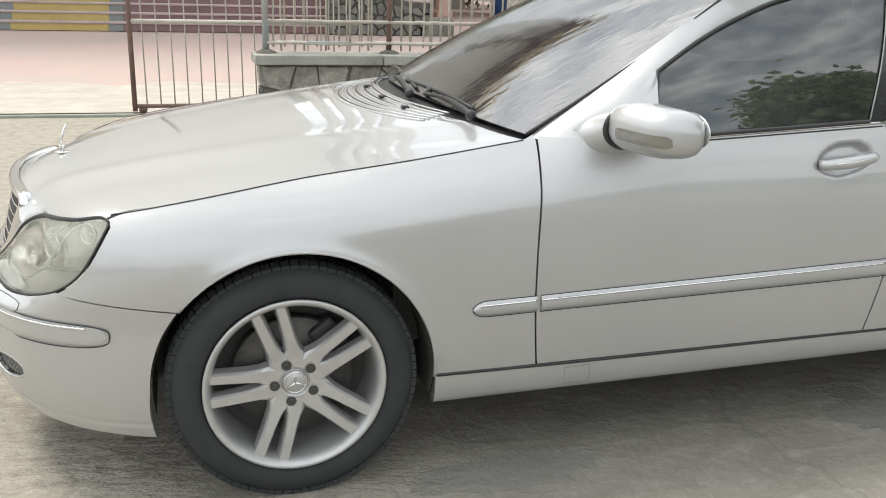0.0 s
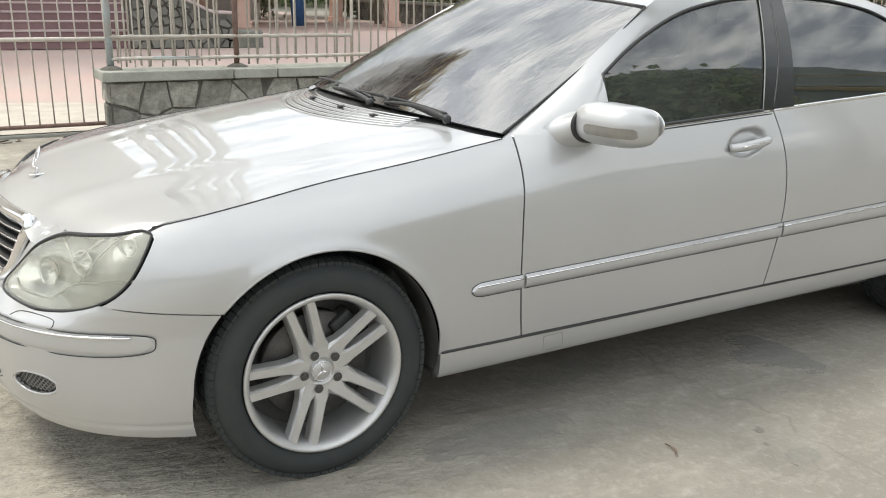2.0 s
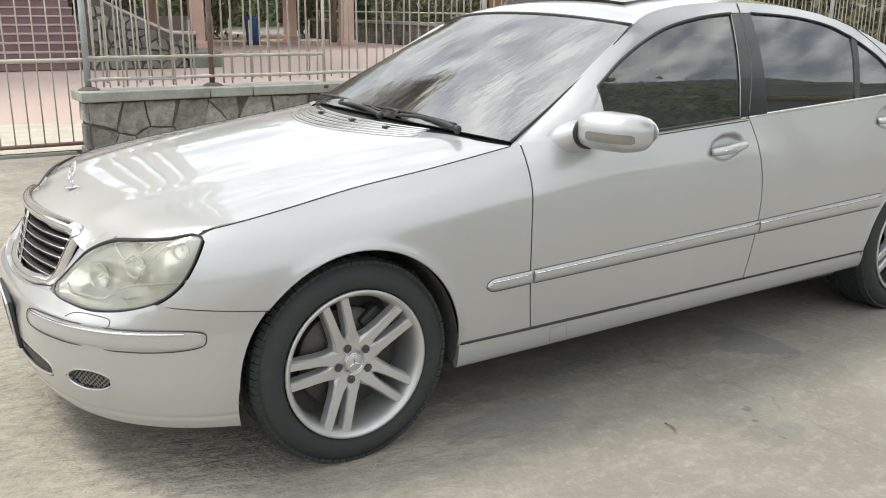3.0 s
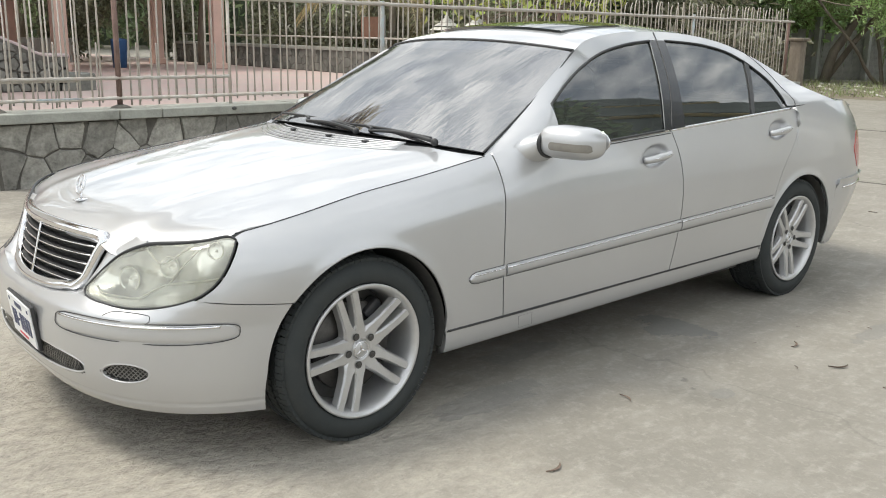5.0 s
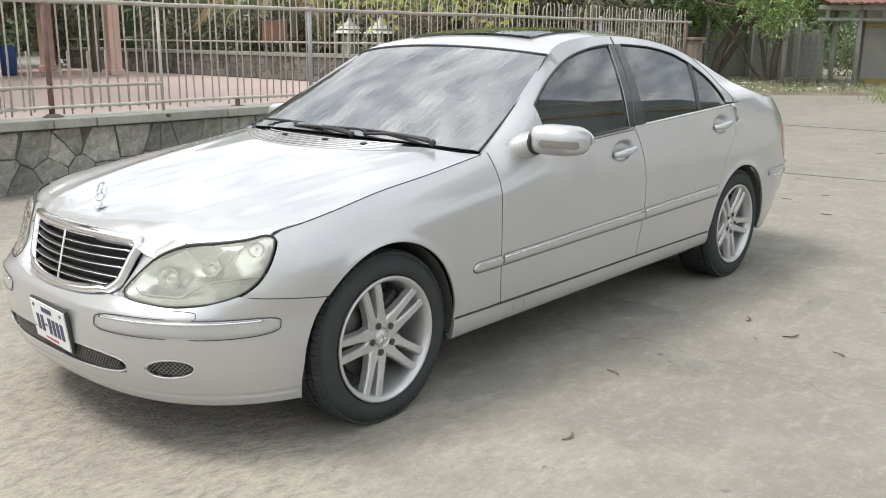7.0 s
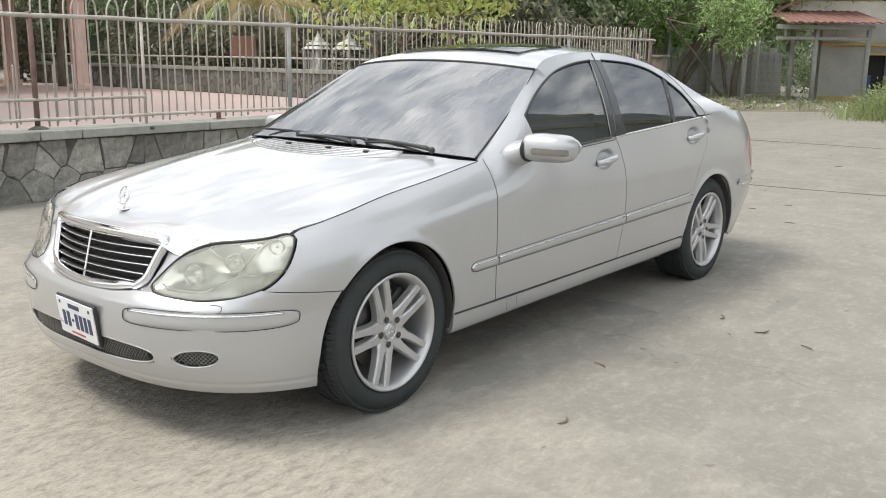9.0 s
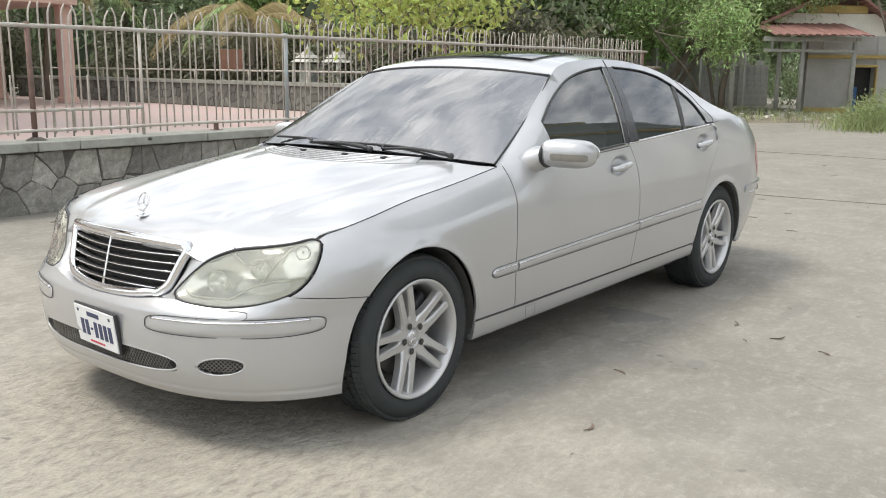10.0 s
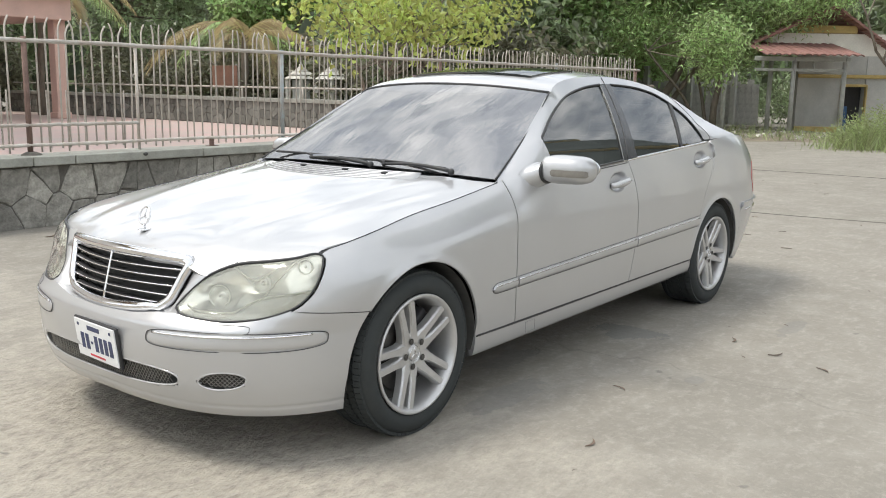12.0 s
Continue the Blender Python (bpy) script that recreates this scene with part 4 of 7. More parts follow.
# curved air slots at the rear of the hood
for k in range(6):
    bm = bmesh.new()
    pts = []
    for v in np.linspace(-0.52, 0.52, 40):
        x = 0.275 + 0.034 * k + 0.17 * abs(v / 0.52) ** 2.2 * (1 - 0.09 * k)
        y = v * (1 - 0.02 * k)
        pts.append((x, y, hood_z(x, y) + 0.0012))
    tube(bm, pts, 0.0042, 6)
    part("hood_slat", bm, PAINT, hood, "raised rib of the hood air slots", True)
for k in range(5):
    pts = []
    for v in np.linspace(-0.40, 0.40, 30):
        x = 0.292 + 0.034 * k + 0.17 * abs(v / 0.52) ** 2.2 * (1 - 0.09 * k)
        pts.append((x, v, hood_z(x, v) - 0.0012))
    part("hood_slot", tube(bmesh.new(), pts, lambda t: 0.0036 * math.sin(math.pi * min(0.97, max(0.03, t))) ** 0.5, 6), DARK, hood, "dark slot between the ribs", True)
for sy in (-0.33, -0.10, 0.20):
    bm = bmesh.new()
    x = 0.40 + 0.10 * abs(sy)
    box(bm, -0.012, 0.012, -0.014, 0.014, 0, 0.010, 0.004)
    part("washer_jet", bm, DARK, hood, "small dark washer jet", False, pose(x, sy, hood_z(x, sy)))


def bumper_back(z):
    return F_ARCH[0] - math.sqrt(max(0.02, (F_ARCH[2] + 0.002) ** 2 - (z - F_ARCH[1]) ** 2)) - 0.05 * max(0, 0.335 - z) / 0.15 * 0.4


def psi_at(z, x):
    n, k = nose_pow(z), min(1.0, -x / nose_len(z))
    return math.degrees(math.atan2(max(0.0, 1 - k ** n) ** (1 / n), k))


BUMPER_TOP = [(0, 0.546), (12, 0.552), (19, 0.566), (25, 0.574), (30, 0.564), (37, 0.558), (44, 0.573), (49.2, 0.606)]
_a, _b = lamp_edge[0], np.array((F_ARCH[0] + F_ARCH[2] * math.cos(radians(142)), F_ARCH[1] + F_ARCH[2] * math.sin(radians(142))))
for _f in (0.15, 0.3, 0.5, 0.75, 1.0):
    _p = _a + (_b - _a) * _f
    BUMPER_TOP.append((psi_at(_p[1], _p[0]), _p[1] - 0.0035))
FOG = (38.2, 0.346, 5.3, 0.034)        # near fog opening: degrees round, height, half sizes
VENT = (0.0, 0.337, 28.2, 0.040)


def hole(psi, z):
    a = math.hypot((abs(psi) - FOG[0]) / FOG[2], (z - FOG[1] - 0.0012 * (abs(psi) - FOG[0])) / FOG[3])
    q = abs(psi) / VENT[2]
    b = (q ** 6 + (abs(z - VENT[1]) / VENT[3]) ** 3) ** 0.25
    return a < 1, b < 1


def bumper_skin():
    bm = bmesh.new()
    NP, NZ = 150, 60
    verts = []
    for j in range(NZ + 1):
        row = []
        for i in range(NP + 1):
            u = -1 + 2 * i / NP
            f = j / NZ
            zb = 0.193 + 0.018 * (1 - abs(u)) ** 0.7
            psi = 0
            z = zb
            for _ in range(3):
                top = spl(abs(psi), BUMPER_TOP)
                z = zb + (top - zb) * f
                psi = u * psi_at(z, bumper_back(z))
            p = nose(psi, z)
            groove = 0.004 * math.exp(-((z - 0.236 - 0.02 * (1 - abs(u))) / 0.004) ** 2)
            p -= Vector((-math.cos(radians(psi)), math.sin(radians(psi)), 0)) * groove
            row.append((bm.verts.new(p), psi, z))
        verts.append(row)
    for j in range(NZ):
        for i in range(NP):
            q = (verts[j][i], verts[j][i + 1], verts[j + 1][i + 1], verts[j + 1][i])
            mp, mz = sum(v[1] for v in q) / 4, sum(v[2] for v in q) / 4
            if not any(hole(mp, mz)):
                bm.faces.new([v[0] for v in q])
    for v in [v for v in bm.verts if not v.link_faces]:
        bm.verts.remove(v)
    return bm


bumper = part("front_bumper", rim(face_out(bumper_skin(), CORE), 0.012), PAINT, car, "silver front bumper, slightly scuffed", True)
for s in (-1, 1):
    ring = [(FOG[0] + FOG[2] * math.cos(a), FOG[1] + 0.0012 * FOG[2] * math.cos(a) + FOG[3] * math.sin(a)) for a in np.linspace(0, 6.2832, 41)[:-1]]
    bm = bmesh.new()
    tube(bm, [nose(s * p[0], p[1], -0.003) for p in ring], 0.0042, 8, True)
    part("fog_lamp_ring", bm, PAINT, bumper, "silver lip round the fog lamp opening", True)
    rows = []
    for r, dp in ((1.0, 0.0), (0.97, 0.03), (0.92, 0.05), (0.5, 0.055), (0.02, 0.055)):
        rows.append([nose(s * (FOG[0] + (p[0] - FOG[0]) * r), FOG[1] + (p[1] - FOG[1]) * r, -dp) for p in ring])
    part("fog_recess", face_out(sheet(rows, closed=True), CORE), CAVITY, bumper, "dark recess", True)
    bm = bmesh.new()
    for k in range(-7, 8):
        for sl in (-1, 1):
            line = []
            for t in np.linspace(-1, 1, 9):
                a, b = k * 0.19 + sl * 0.40 * t, t
                if a * a + b * b < 0.95:
                    line.append(nose(s * (FOG[0] + FOG[2] * a), FOG[1] + FOG[3] * b, -0.014))
            if len(line) > 1:
                tube(bm, line, 0.0018, 4)
    part("fog_mesh", bm, WIRE, bumper, "black wire mesh")
ring = [(VENT[2] * math.copysign(abs(math.cos(a)) ** 0.5, math.cos(a)), VENT[1] + VENT[3] * math.copysign(abs(math.sin(a)) ** 0.75, math.sin(a))) for a in np.linspace(0, 6.2832, 81)[:-1]]
part("vent_lip", tube(bmesh.new(), [nose(p[0], p[1], -0.003) for p in ring], 0.0042, 8, True), PAINT, bumper, "", True)
rows = []
for r, dp in ((1.0, 0.0), (0.97, 0.03), (0.92, 0.06), (0.5, 0.065), (0.02, 0.065)):
    rows.append([nose(p[0] * r, VENT[1] + (p[1] - VENT[1]) * r, -dp) for p in ring])
part("vent_recess", face_out(sheet(rows, closed=True), CORE), CAVITY, bumper, "dark lower air intake", True)
bm = bmesh.new()
for k in range(-30, 31):
    for sl in (-1, 1):
        line = [nose(VENT[2] * (k / 30 + 0.055 * sl * t), VENT[1] + VENT[3] * t * 0.92, -0.014) for t in np.linspace(-1, 1, 4)]
        if abs(k) < 28:
            tube(bm, line, 0.0015, 4)
tagged(part("vent_mesh", bm, WIRE, bumper, "grey wire mesh"), kind="stuff")

rows = []
for f in np.linspace(0, 1, 6):
    row = []
    for psi in np.linspace(-52, 52, 90):
        p = nose(psi, spl(abs(psi), BUMPER_TOP) - 0.003 - 0.004 * f)
        row.append((p.x + 0.10 * f, p.y * (1 - 0.08 * f), p.z))
    rows.append(row)
part("bumper_shelf", sheet(rows), PAINT, bumper, "top of the bumper under grille and lamps", True)

# bumper guard strips with a bright upper edge
for s in (-1, 1):
    ends = (20.0, 60.3)
    rows = []
    for f in np.linspace(-1, 1, 11):
        row = []
        for u in np.linspace(0, 1, 46):
            psi = ends[0] + (ends[1] - ends[0]) * u
            k = max(0.0, 1 - max(0, (u - 0.90) / 0.10) ** 2 - max(0, (0.08 - u) / 0.08) ** 2) ** 0.5
            z = 0.486 + 0.012 * u + 0.029 * k * f
            row.append(nose(s * psi, z, 0.001 + 0.005 * max(0.0, 1 - f * f) ** 0.5 * max(0.1, k)))
        rows.append(row)
    guard = part("bumper_strip", face_out(sheet(rows), CORE), PAINT, bumper, "raised silver guard strip", True)
    bm = tube(bmesh.new(), [nose(s * (ends[0] + 1.5 + (ends[1] - ends[0] - 5) * u), 0.506 + 0.012 * u, 0.0045) for u in np.linspace(0, 1, 40)], 0.0046, 8)
    part("bright_trim", bm, CHROME, guard, "chrome line along the strip", True)
    bm = bmesh.new()
    tube(bm, [nose(s * (ends[0] + (ends[1] - ends[0]) * (0.5 + 0.505 * math.copysign(abs(math.cos(a)) ** 0.45, math.cos(a)))), 0.486 + 0.012 * (0.5 + 0.5 * math.cos(a)) + 0.0345 * math.copysign(abs(math.sin(a)) ** 0.5, math.sin(a)), 0.0026) for a in np.linspace(0, 6.2832, 91)[:-1]], 0.0016, 5, True)
    part("strip_joint", bm, BLACK, guard)
    bm = tube(bmesh.new(), [nose(s * p, z, 0.0005) for p, z in bend([(33, 0.518), (33.4, 0.535), (35, 0.549), (39, 0.553), (42.5, 0.551), (43.5, 0.540), (43, 0.524)], 24)], 0.0013, 5)
    part("washer_flap_joint", bm, BLACK, bumper)

# number plate, a little off the middle, with plain bars for its signs
plate = new("number_plate")
plate.parent = bumper
plate.matrix_basis = pose(-0.885, -0.03, 0.410, 0, -7, -3)
bm = bmesh.new()
box(bm, 0.004, 0.018, -0.158, 0.158, -0.085, 0.082, 0.004)
part("plate_holder", bm, BLACK, plate, "black plate holder")
bm = bmesh.new()
box(bm, -0.002, 0.004, -0.150, 0.150, -0.076, 0.076, 0.0015)
part("plate", bm, PLATE, plate, "white plate")
for y0, y1, z0, z1, m in [(y - 0.012, y + 0.012, -0.040, 0.024, INK) for y in (0.098, 0.062, -0.004, -0.040, -0.076, -0.112)] + [(0.022, 0.038, -0.013, -0.004, INK), (-0.040, 0.050, 0.042, 0.060, INK), (-0.126, -0.114, 0.050, 0.062, INK), (0.114, 0.126, 0.050, 0.062, INK), (-0.055, 0.055, -0.064, -0.057, REDINK)]:
    part("plate_bar", box(bmesh.new(), -0.0036, -0.002, y0, y1, z0, z1), m, plate)

# headlights
for s in (-1, 1):
    lamp = tagged(new("headlight"), "clouded oval headlight with a black seal")
    lamp.parent = car
    line, mid = lamp_ring(96, -0.004)

    def lens_pt(p, r, bulge):
        q = mid + (p - mid) * r
        return nose(s * q[0], q[1], bulge)

    rows = [[lens_pt(p, r, 0.014 * (1 - r ** 3)) for p in line] for r in (1.0, 0.97, 0.9, 0.8, 0.68, 0.55, 0.42, 0.3, 0.18, 0.06)]
    rows.append([lens_pt(line[0], 0.0, 0.014)] * 96)
    part("lens", rim(face_out(sheet(rows, closed=True), CORE), 0.01), LENS, lamp, "slightly yellowed clear lens", True)
    rows = []
    for r in (1.0, 0.94, 0.86, 0.75, 0.62, 0.5, 0.36, 0.22, 0.08, 0.0):
        row = []
        for p in line:
            q = mid + (p - mid) * r
            d = 0.012 + 0.034 * (1 - r ** 2)
            for cp, cz, rad, deep in ((33.0, 0.628, 5.0, 0.02), (43.0, 0.672, 5.0, 0.02), (52.5, 0.745, 3.4, 0.015)):
                e = math.hypot((q[0] - cp) / rad, (q[1] - cz) / (rad * 0.0092))
                d += deep * max(0, 1 - e * e)
            row.append(nose(s * q[0], q[1], -d))
        rows.append(row)
    part("reflector", face_out(sheet(rows, closed=True), CORE), REFLECTOR, lamp, "bright faceted reflector", True)
    for cp, cz, rad in ((33.0, 0.632, 0.040), (42.5, 0.690, 0.034), (51.8, 0.752, 0.026)):
        c = nose(s * cp, cz, -0.030)
        bm = bmesh.new()
        lathe(bm, [(rad, 0.004), (rad * 0.96, 0.007), (rad * 0.90, 0.002), (rad * 0.72, -0.012), (rad * 0.45, -0.020), (rad * 0.22, -0.023), (rad * 0.20, -0.004), (rad * 0.12, 0.003), (0.0005, 0.004)], 28)
        turn = Vector((-math.cos(radians(cp)) - 0.2, s * math.sin(radians(cp)), 0.15)).to_track_quat("Z", "Y").to_matrix().to_4x4()
        part("lamp_bowl", bm, REFLECTOR, lamp, "round inner lamp", True, Matrix.Translation(c) @ turn)
        part("bowl_ring", tube(bmesh.new(), [(rad * math.cos(a), rad * math.sin(a), 0.005) for a in np.linspace(0, 6.2832, 29)[:-1]], 0.0022, 5, True), LAMP_BEZEL, lamp, "", True, Matrix.Translation(c) @ turn)
    for line_pts, dp, rr in (([(26.6, 0.600), (29.5, 0.585), (36.0, 0.584), (38.5, 0.590), (40.0, 0.612), (43.0, 0.640), (47.0, 0.655), (54.0, 0.672)], 0.014, 0.0040),
                             ([(36.0, 0.738), (38.5, 0.712), (41.0, 0.700), (44.0, 0.730), (47.0, 0.768)], 0.016, 0.0034),
                             ([(43.0, 0.640), (45.0, 0.690), (48.0, 0.745), (50.0, 0.782)], 0.018, 0.0028)):
        part("lamp_bezel", tube(bmesh.new(), [nose(s * p[0], p[1], -dp) for p in bend(line_pts, 26)], rr, 6), LAMP_BEZEL, lamp, "moulded divider inside the lamp", True)
    seal, _ = lamp_ring(96, 0.012)
    part("lamp_seal", tube(bmesh.new(), [nose(s * p[0], p[1], -0.001) for p in seal], 0.0034, 6, True), BLACK, lamp, "black rubber seal", True)
    part("lamp_brow", tube(bmesh.new(), [nose(s * p[0], p[1] + 0.004, 0.0005) for p in bend(LAMP[1:8], 40)], lambda t: 0.0028 + 0.0036 * math.sin(math.pi * t), 8), BLACK, lamp, "thick black upper seal", True)

# tail: bumper, lamps and boot lid


def tail_side(z):
    """How far round the tail the rear bumper reaches: to the edge of the wheel arch."""
    k = 0.1598 / tail_len(z)
    return math.degrees(math.atan2((1 - k ** 3) ** (1 / 3), k))


rows = [[tail(u * tail_side(z), z) for u in np.linspace(-1, 1, 81)] for z in np.linspace(0.24, 0.635, 18)]
rear_bumper = part("rear_bumper", rim(face_out(sheet(rows), CORE), 0.02), PAINT, car, "silver rear bumper with a bright trim line", True)
part("bright_trim", tube(bmesh.new(), [tail(u, 0.585) + Vector((0.004, math.copysign(0.002, u), 0)) for u in np.linspace(-76, 76, 50)], 0.006, 6), CHROME, rear_bumper, "", True)
for s in (-1, 1):
    rows = [[tail(s * u, z) + Vector((0.003, s * 0.002, 0)) for u in np.linspace(24, 67 - 45 * abs(z - 0.80), 16)] for z in np.linspace(0.685, 0.905, 12)]
    part("tail_light", rim(face_out(sheet(rows), CORE), 0.02), RED_LAMP, car, "red tail light", True)
rows = [[tail(u, z) for u in np.linspace(-46, 46, 31)] for z in np.linspace(0.64, 1.03, 12)]
part("boot_back", face_out(sheet(rows), CORE), PAINT, car, "", True)


def deck_z(x, y):
    return spl(x, [(3.25, 1.088), (3.5, 1.089), (3.75, 1.079), (3.93, 1.056), (4.10, 1.015)]) + 0.036 * (1 - min(1.2, abs(y) / 0.84) ** 2.4)


rows = []
for f in np.linspace(0, 1, 18):
    row = []
    for v in np.linspace(-1, 1, 25):
        x = 3.38 + 0.68 * f + 0.05 * (1 - v * v) * f
        y = v * (flank_y(min(x, 3.93), spl(x, [(3.25, 1.088), (3.5, 1.089), (3.75, 1.079), (3.93, 1.056)])) - 0.004 - 0.02 * f)
        row.append((x, y, deck_z(x, y)))
    rows.append(row)
part("boot_lid", rim(face_out(sheet(rows), CORE), 0.03), PAINT, car, "silver boot lid", True)

# roof, windscreens
def roof_skin():
    rows = []
    for f in np.linspace(0, 1, 31):
        row = []
        for v in np.linspace(-1, 1, 33):
            x0, x1 = 1.275 + 0.085 * abs(v) ** 2.2, 2.78 + 0.03 * v * v
            x = x0 + (x1 - x0) * f
            ze = float(np.interp(x, [q[0] for q in RAIL], [q[1] for q in RAIL])) + 0.001
            ye = glass_y(x, ze) + 0.001
            ye += spread(x)
            y = v * ye
            row.append((x, y, ze + (0.042 + 0.006 * math.sin(3.14 * f)) * (1 - abs(v) ** 2.2) * min(1, 0.75 + f)))
        rows.append(row)
    return sheet(rows)


roof = part("roof", rim(face_out(roof_skin(), CORE), 0.012), PAINT, car, "silver roof", True)
rows = []
for f in np.linspace(0, 1, 9):
    row = []
    for v in np.linspace(-1, 1, 15):
        x = 1.52 + 0.44 * f
        ze = spl(x, [(1.48, 1.426), (1.75, 1.456), (2.05, 1.468)])
        row.append((x, v * 0.42, ze + 0.046 * (1 - abs(v * 0.42 / 0.62) ** 2.2) + 0.005))
    rows.append(row)
part("sunroof", rim(face_out(sheet(rows), CORE), 0.012), SIDE_GLASS, roof, "dark glass sunroof", True)
rows = [[(p[0], p[1], p[2] - 0.012) for p in r] for r in rows]
part("sunroof_blind", face_out(sheet(rows), CORE), BLACK, roof, "", True)


def screen(bot, top, bulge):
    rows = []
    for f in np.linspace(0, 1, 21):
        row = []
        for v in np.linspace(-1, 1, 41):
            a, b = Vector(bot(v)), Vector(top(v))
            p = a + (b - a) * f
            row.append(p + Vector((bulge[0] * (1 - 0.85 * v * v) + bulge[3] * v ** 4, bulge[2] * v * abs(v), bulge[1] * (1 - 0.85 * v * v))) * math.sin(math.pi * f))
        rows.append(row)
    return sheet(rows)


ws_bot = lambda v: (0.505 + 0.160 * v * v, v * 0.800, 1.020 - 0.034 * v * v)
ws_top = lambda v: (1.270 + 0.090 * abs(v) ** 2.2, v * 0.640, 1.413 - 0.038 * abs(v) ** 2.2)
windshield = part("windshield", rim(face_out(screen(ws_bot, ws_top, (-0.022, 0.022, 0.008, 0.020)), CORE), 0.005), WINDSHIELD, car, "large raked windshield mirroring streaky clouds", True)
for s in (-1, 1):
    pts = [Vector(ws_bot(s)) + (Vector(ws_top(s)) - Vector(ws_bot(s))) * f + Vector((0.0167, s * 0.008, 0.0033)) * math.sin(math.pi * f) for f in np.linspace(0, 1, 16)]
    part("windshield_seal", tube(bmesh.new(), pts, 0.0048, 6), BLACK, windshield, "black seal", True)
part("windshield_seal", tube(bmesh.new(), [ws_top(v) for v in np.linspace(-1, 1, 24)], 0.007, 6), BLACK, windshield, "", True)
rw_bot = lambda v: (3.42 - 0.05 * v * v, v * 0.74, 1.120 - 0.03 * v * v)
rw_top = lambda v: (2.80 - 0.02 * v * v, v * 0.615, 1.392 - 0.035 * v * v)
part("rear_windscreen", rim(face_out(screen(rw_bot, rw_top, (0.02, 0.02, 0.0, 0.0)), CORE), 0.005), SIDE_GLASS, car, "dark rear windscreen", True)

# cowl, wipers
rows = []
for f in np.linspace(0, 1, 6):
    row = []
    for v in np.linspace(-1, 1, 31):
        yb = 0.795 * abs(v)
        xb = spl(yb, [(0, 0.445), (0.3, 0.47), (0.55, 0.535), (0.70, 0.60), (0.80, 0.652)]) - 0.015
        b = ws_bot(v)
        row.append((xb + (b[0] + 0.02 - xb) * f, math.copysign(yb, v), hood_z(xb, yb) - 0.022 + (b[2] - hood_z(xb, yb) + 0.008) * f))
    rows.append(row)
part("cowl", face_out(sheet(rows), CORE), DARK, car, "black plastic cowl below the windshield", True)
for base, tip, bow in (((0.555, -0.63, 1.008), (0.500, 0.02, 1.024), 0.014), ((0.480, -0.20, 1.018), (0.585, 0.60, 1.020), 0.010)):
    wiper = tagged(new("wiper"), "black windshield wiper")
    wiper.parent = car
    a, b = Vector(base), Vector(tip)
    arm = [a + (b - a) * t * 0.6 + Vector((0, 0, 0.010 + bow * math.sin(math.pi * t))) for t in np.linspace(0, 1, 10)]
    part("wiper_arm", tube(bmesh.new(), arm, lambda t: 0.0105 - 0.004 * t, 6), BLACK, wiper, "", True)
    blade = [a + (b - a) * (0.08 + 0.95 * t) + Vector((0.032, 0, 0.016 + 0.008 * math.sin(math.pi * t))) for t in np.linspace(0, 1, 12)]
    part("wiper_blade", tube(bmesh.new(), blade, 0.0065, 6), BLACK, wiper, "", True)
    bm = bmesh.new()
    tube(bm, [arm[-1], arm[-1] + Vector((0.02, 0.01, 0.01)), blade[7]], 0.007, 6)
    part("wiper_joint", bm, BLACK, wiper, "", True)
    bm = bmesh.new()
    bmesh.ops.create_uvsphere(bm, u_segments=10, v_segments=6, radius=0.016, matrix=Matrix.Translation(a + Vector((0, 0, 0.008))))
    part("wiper_pivot", bm, BLACK, wiper, "", True)

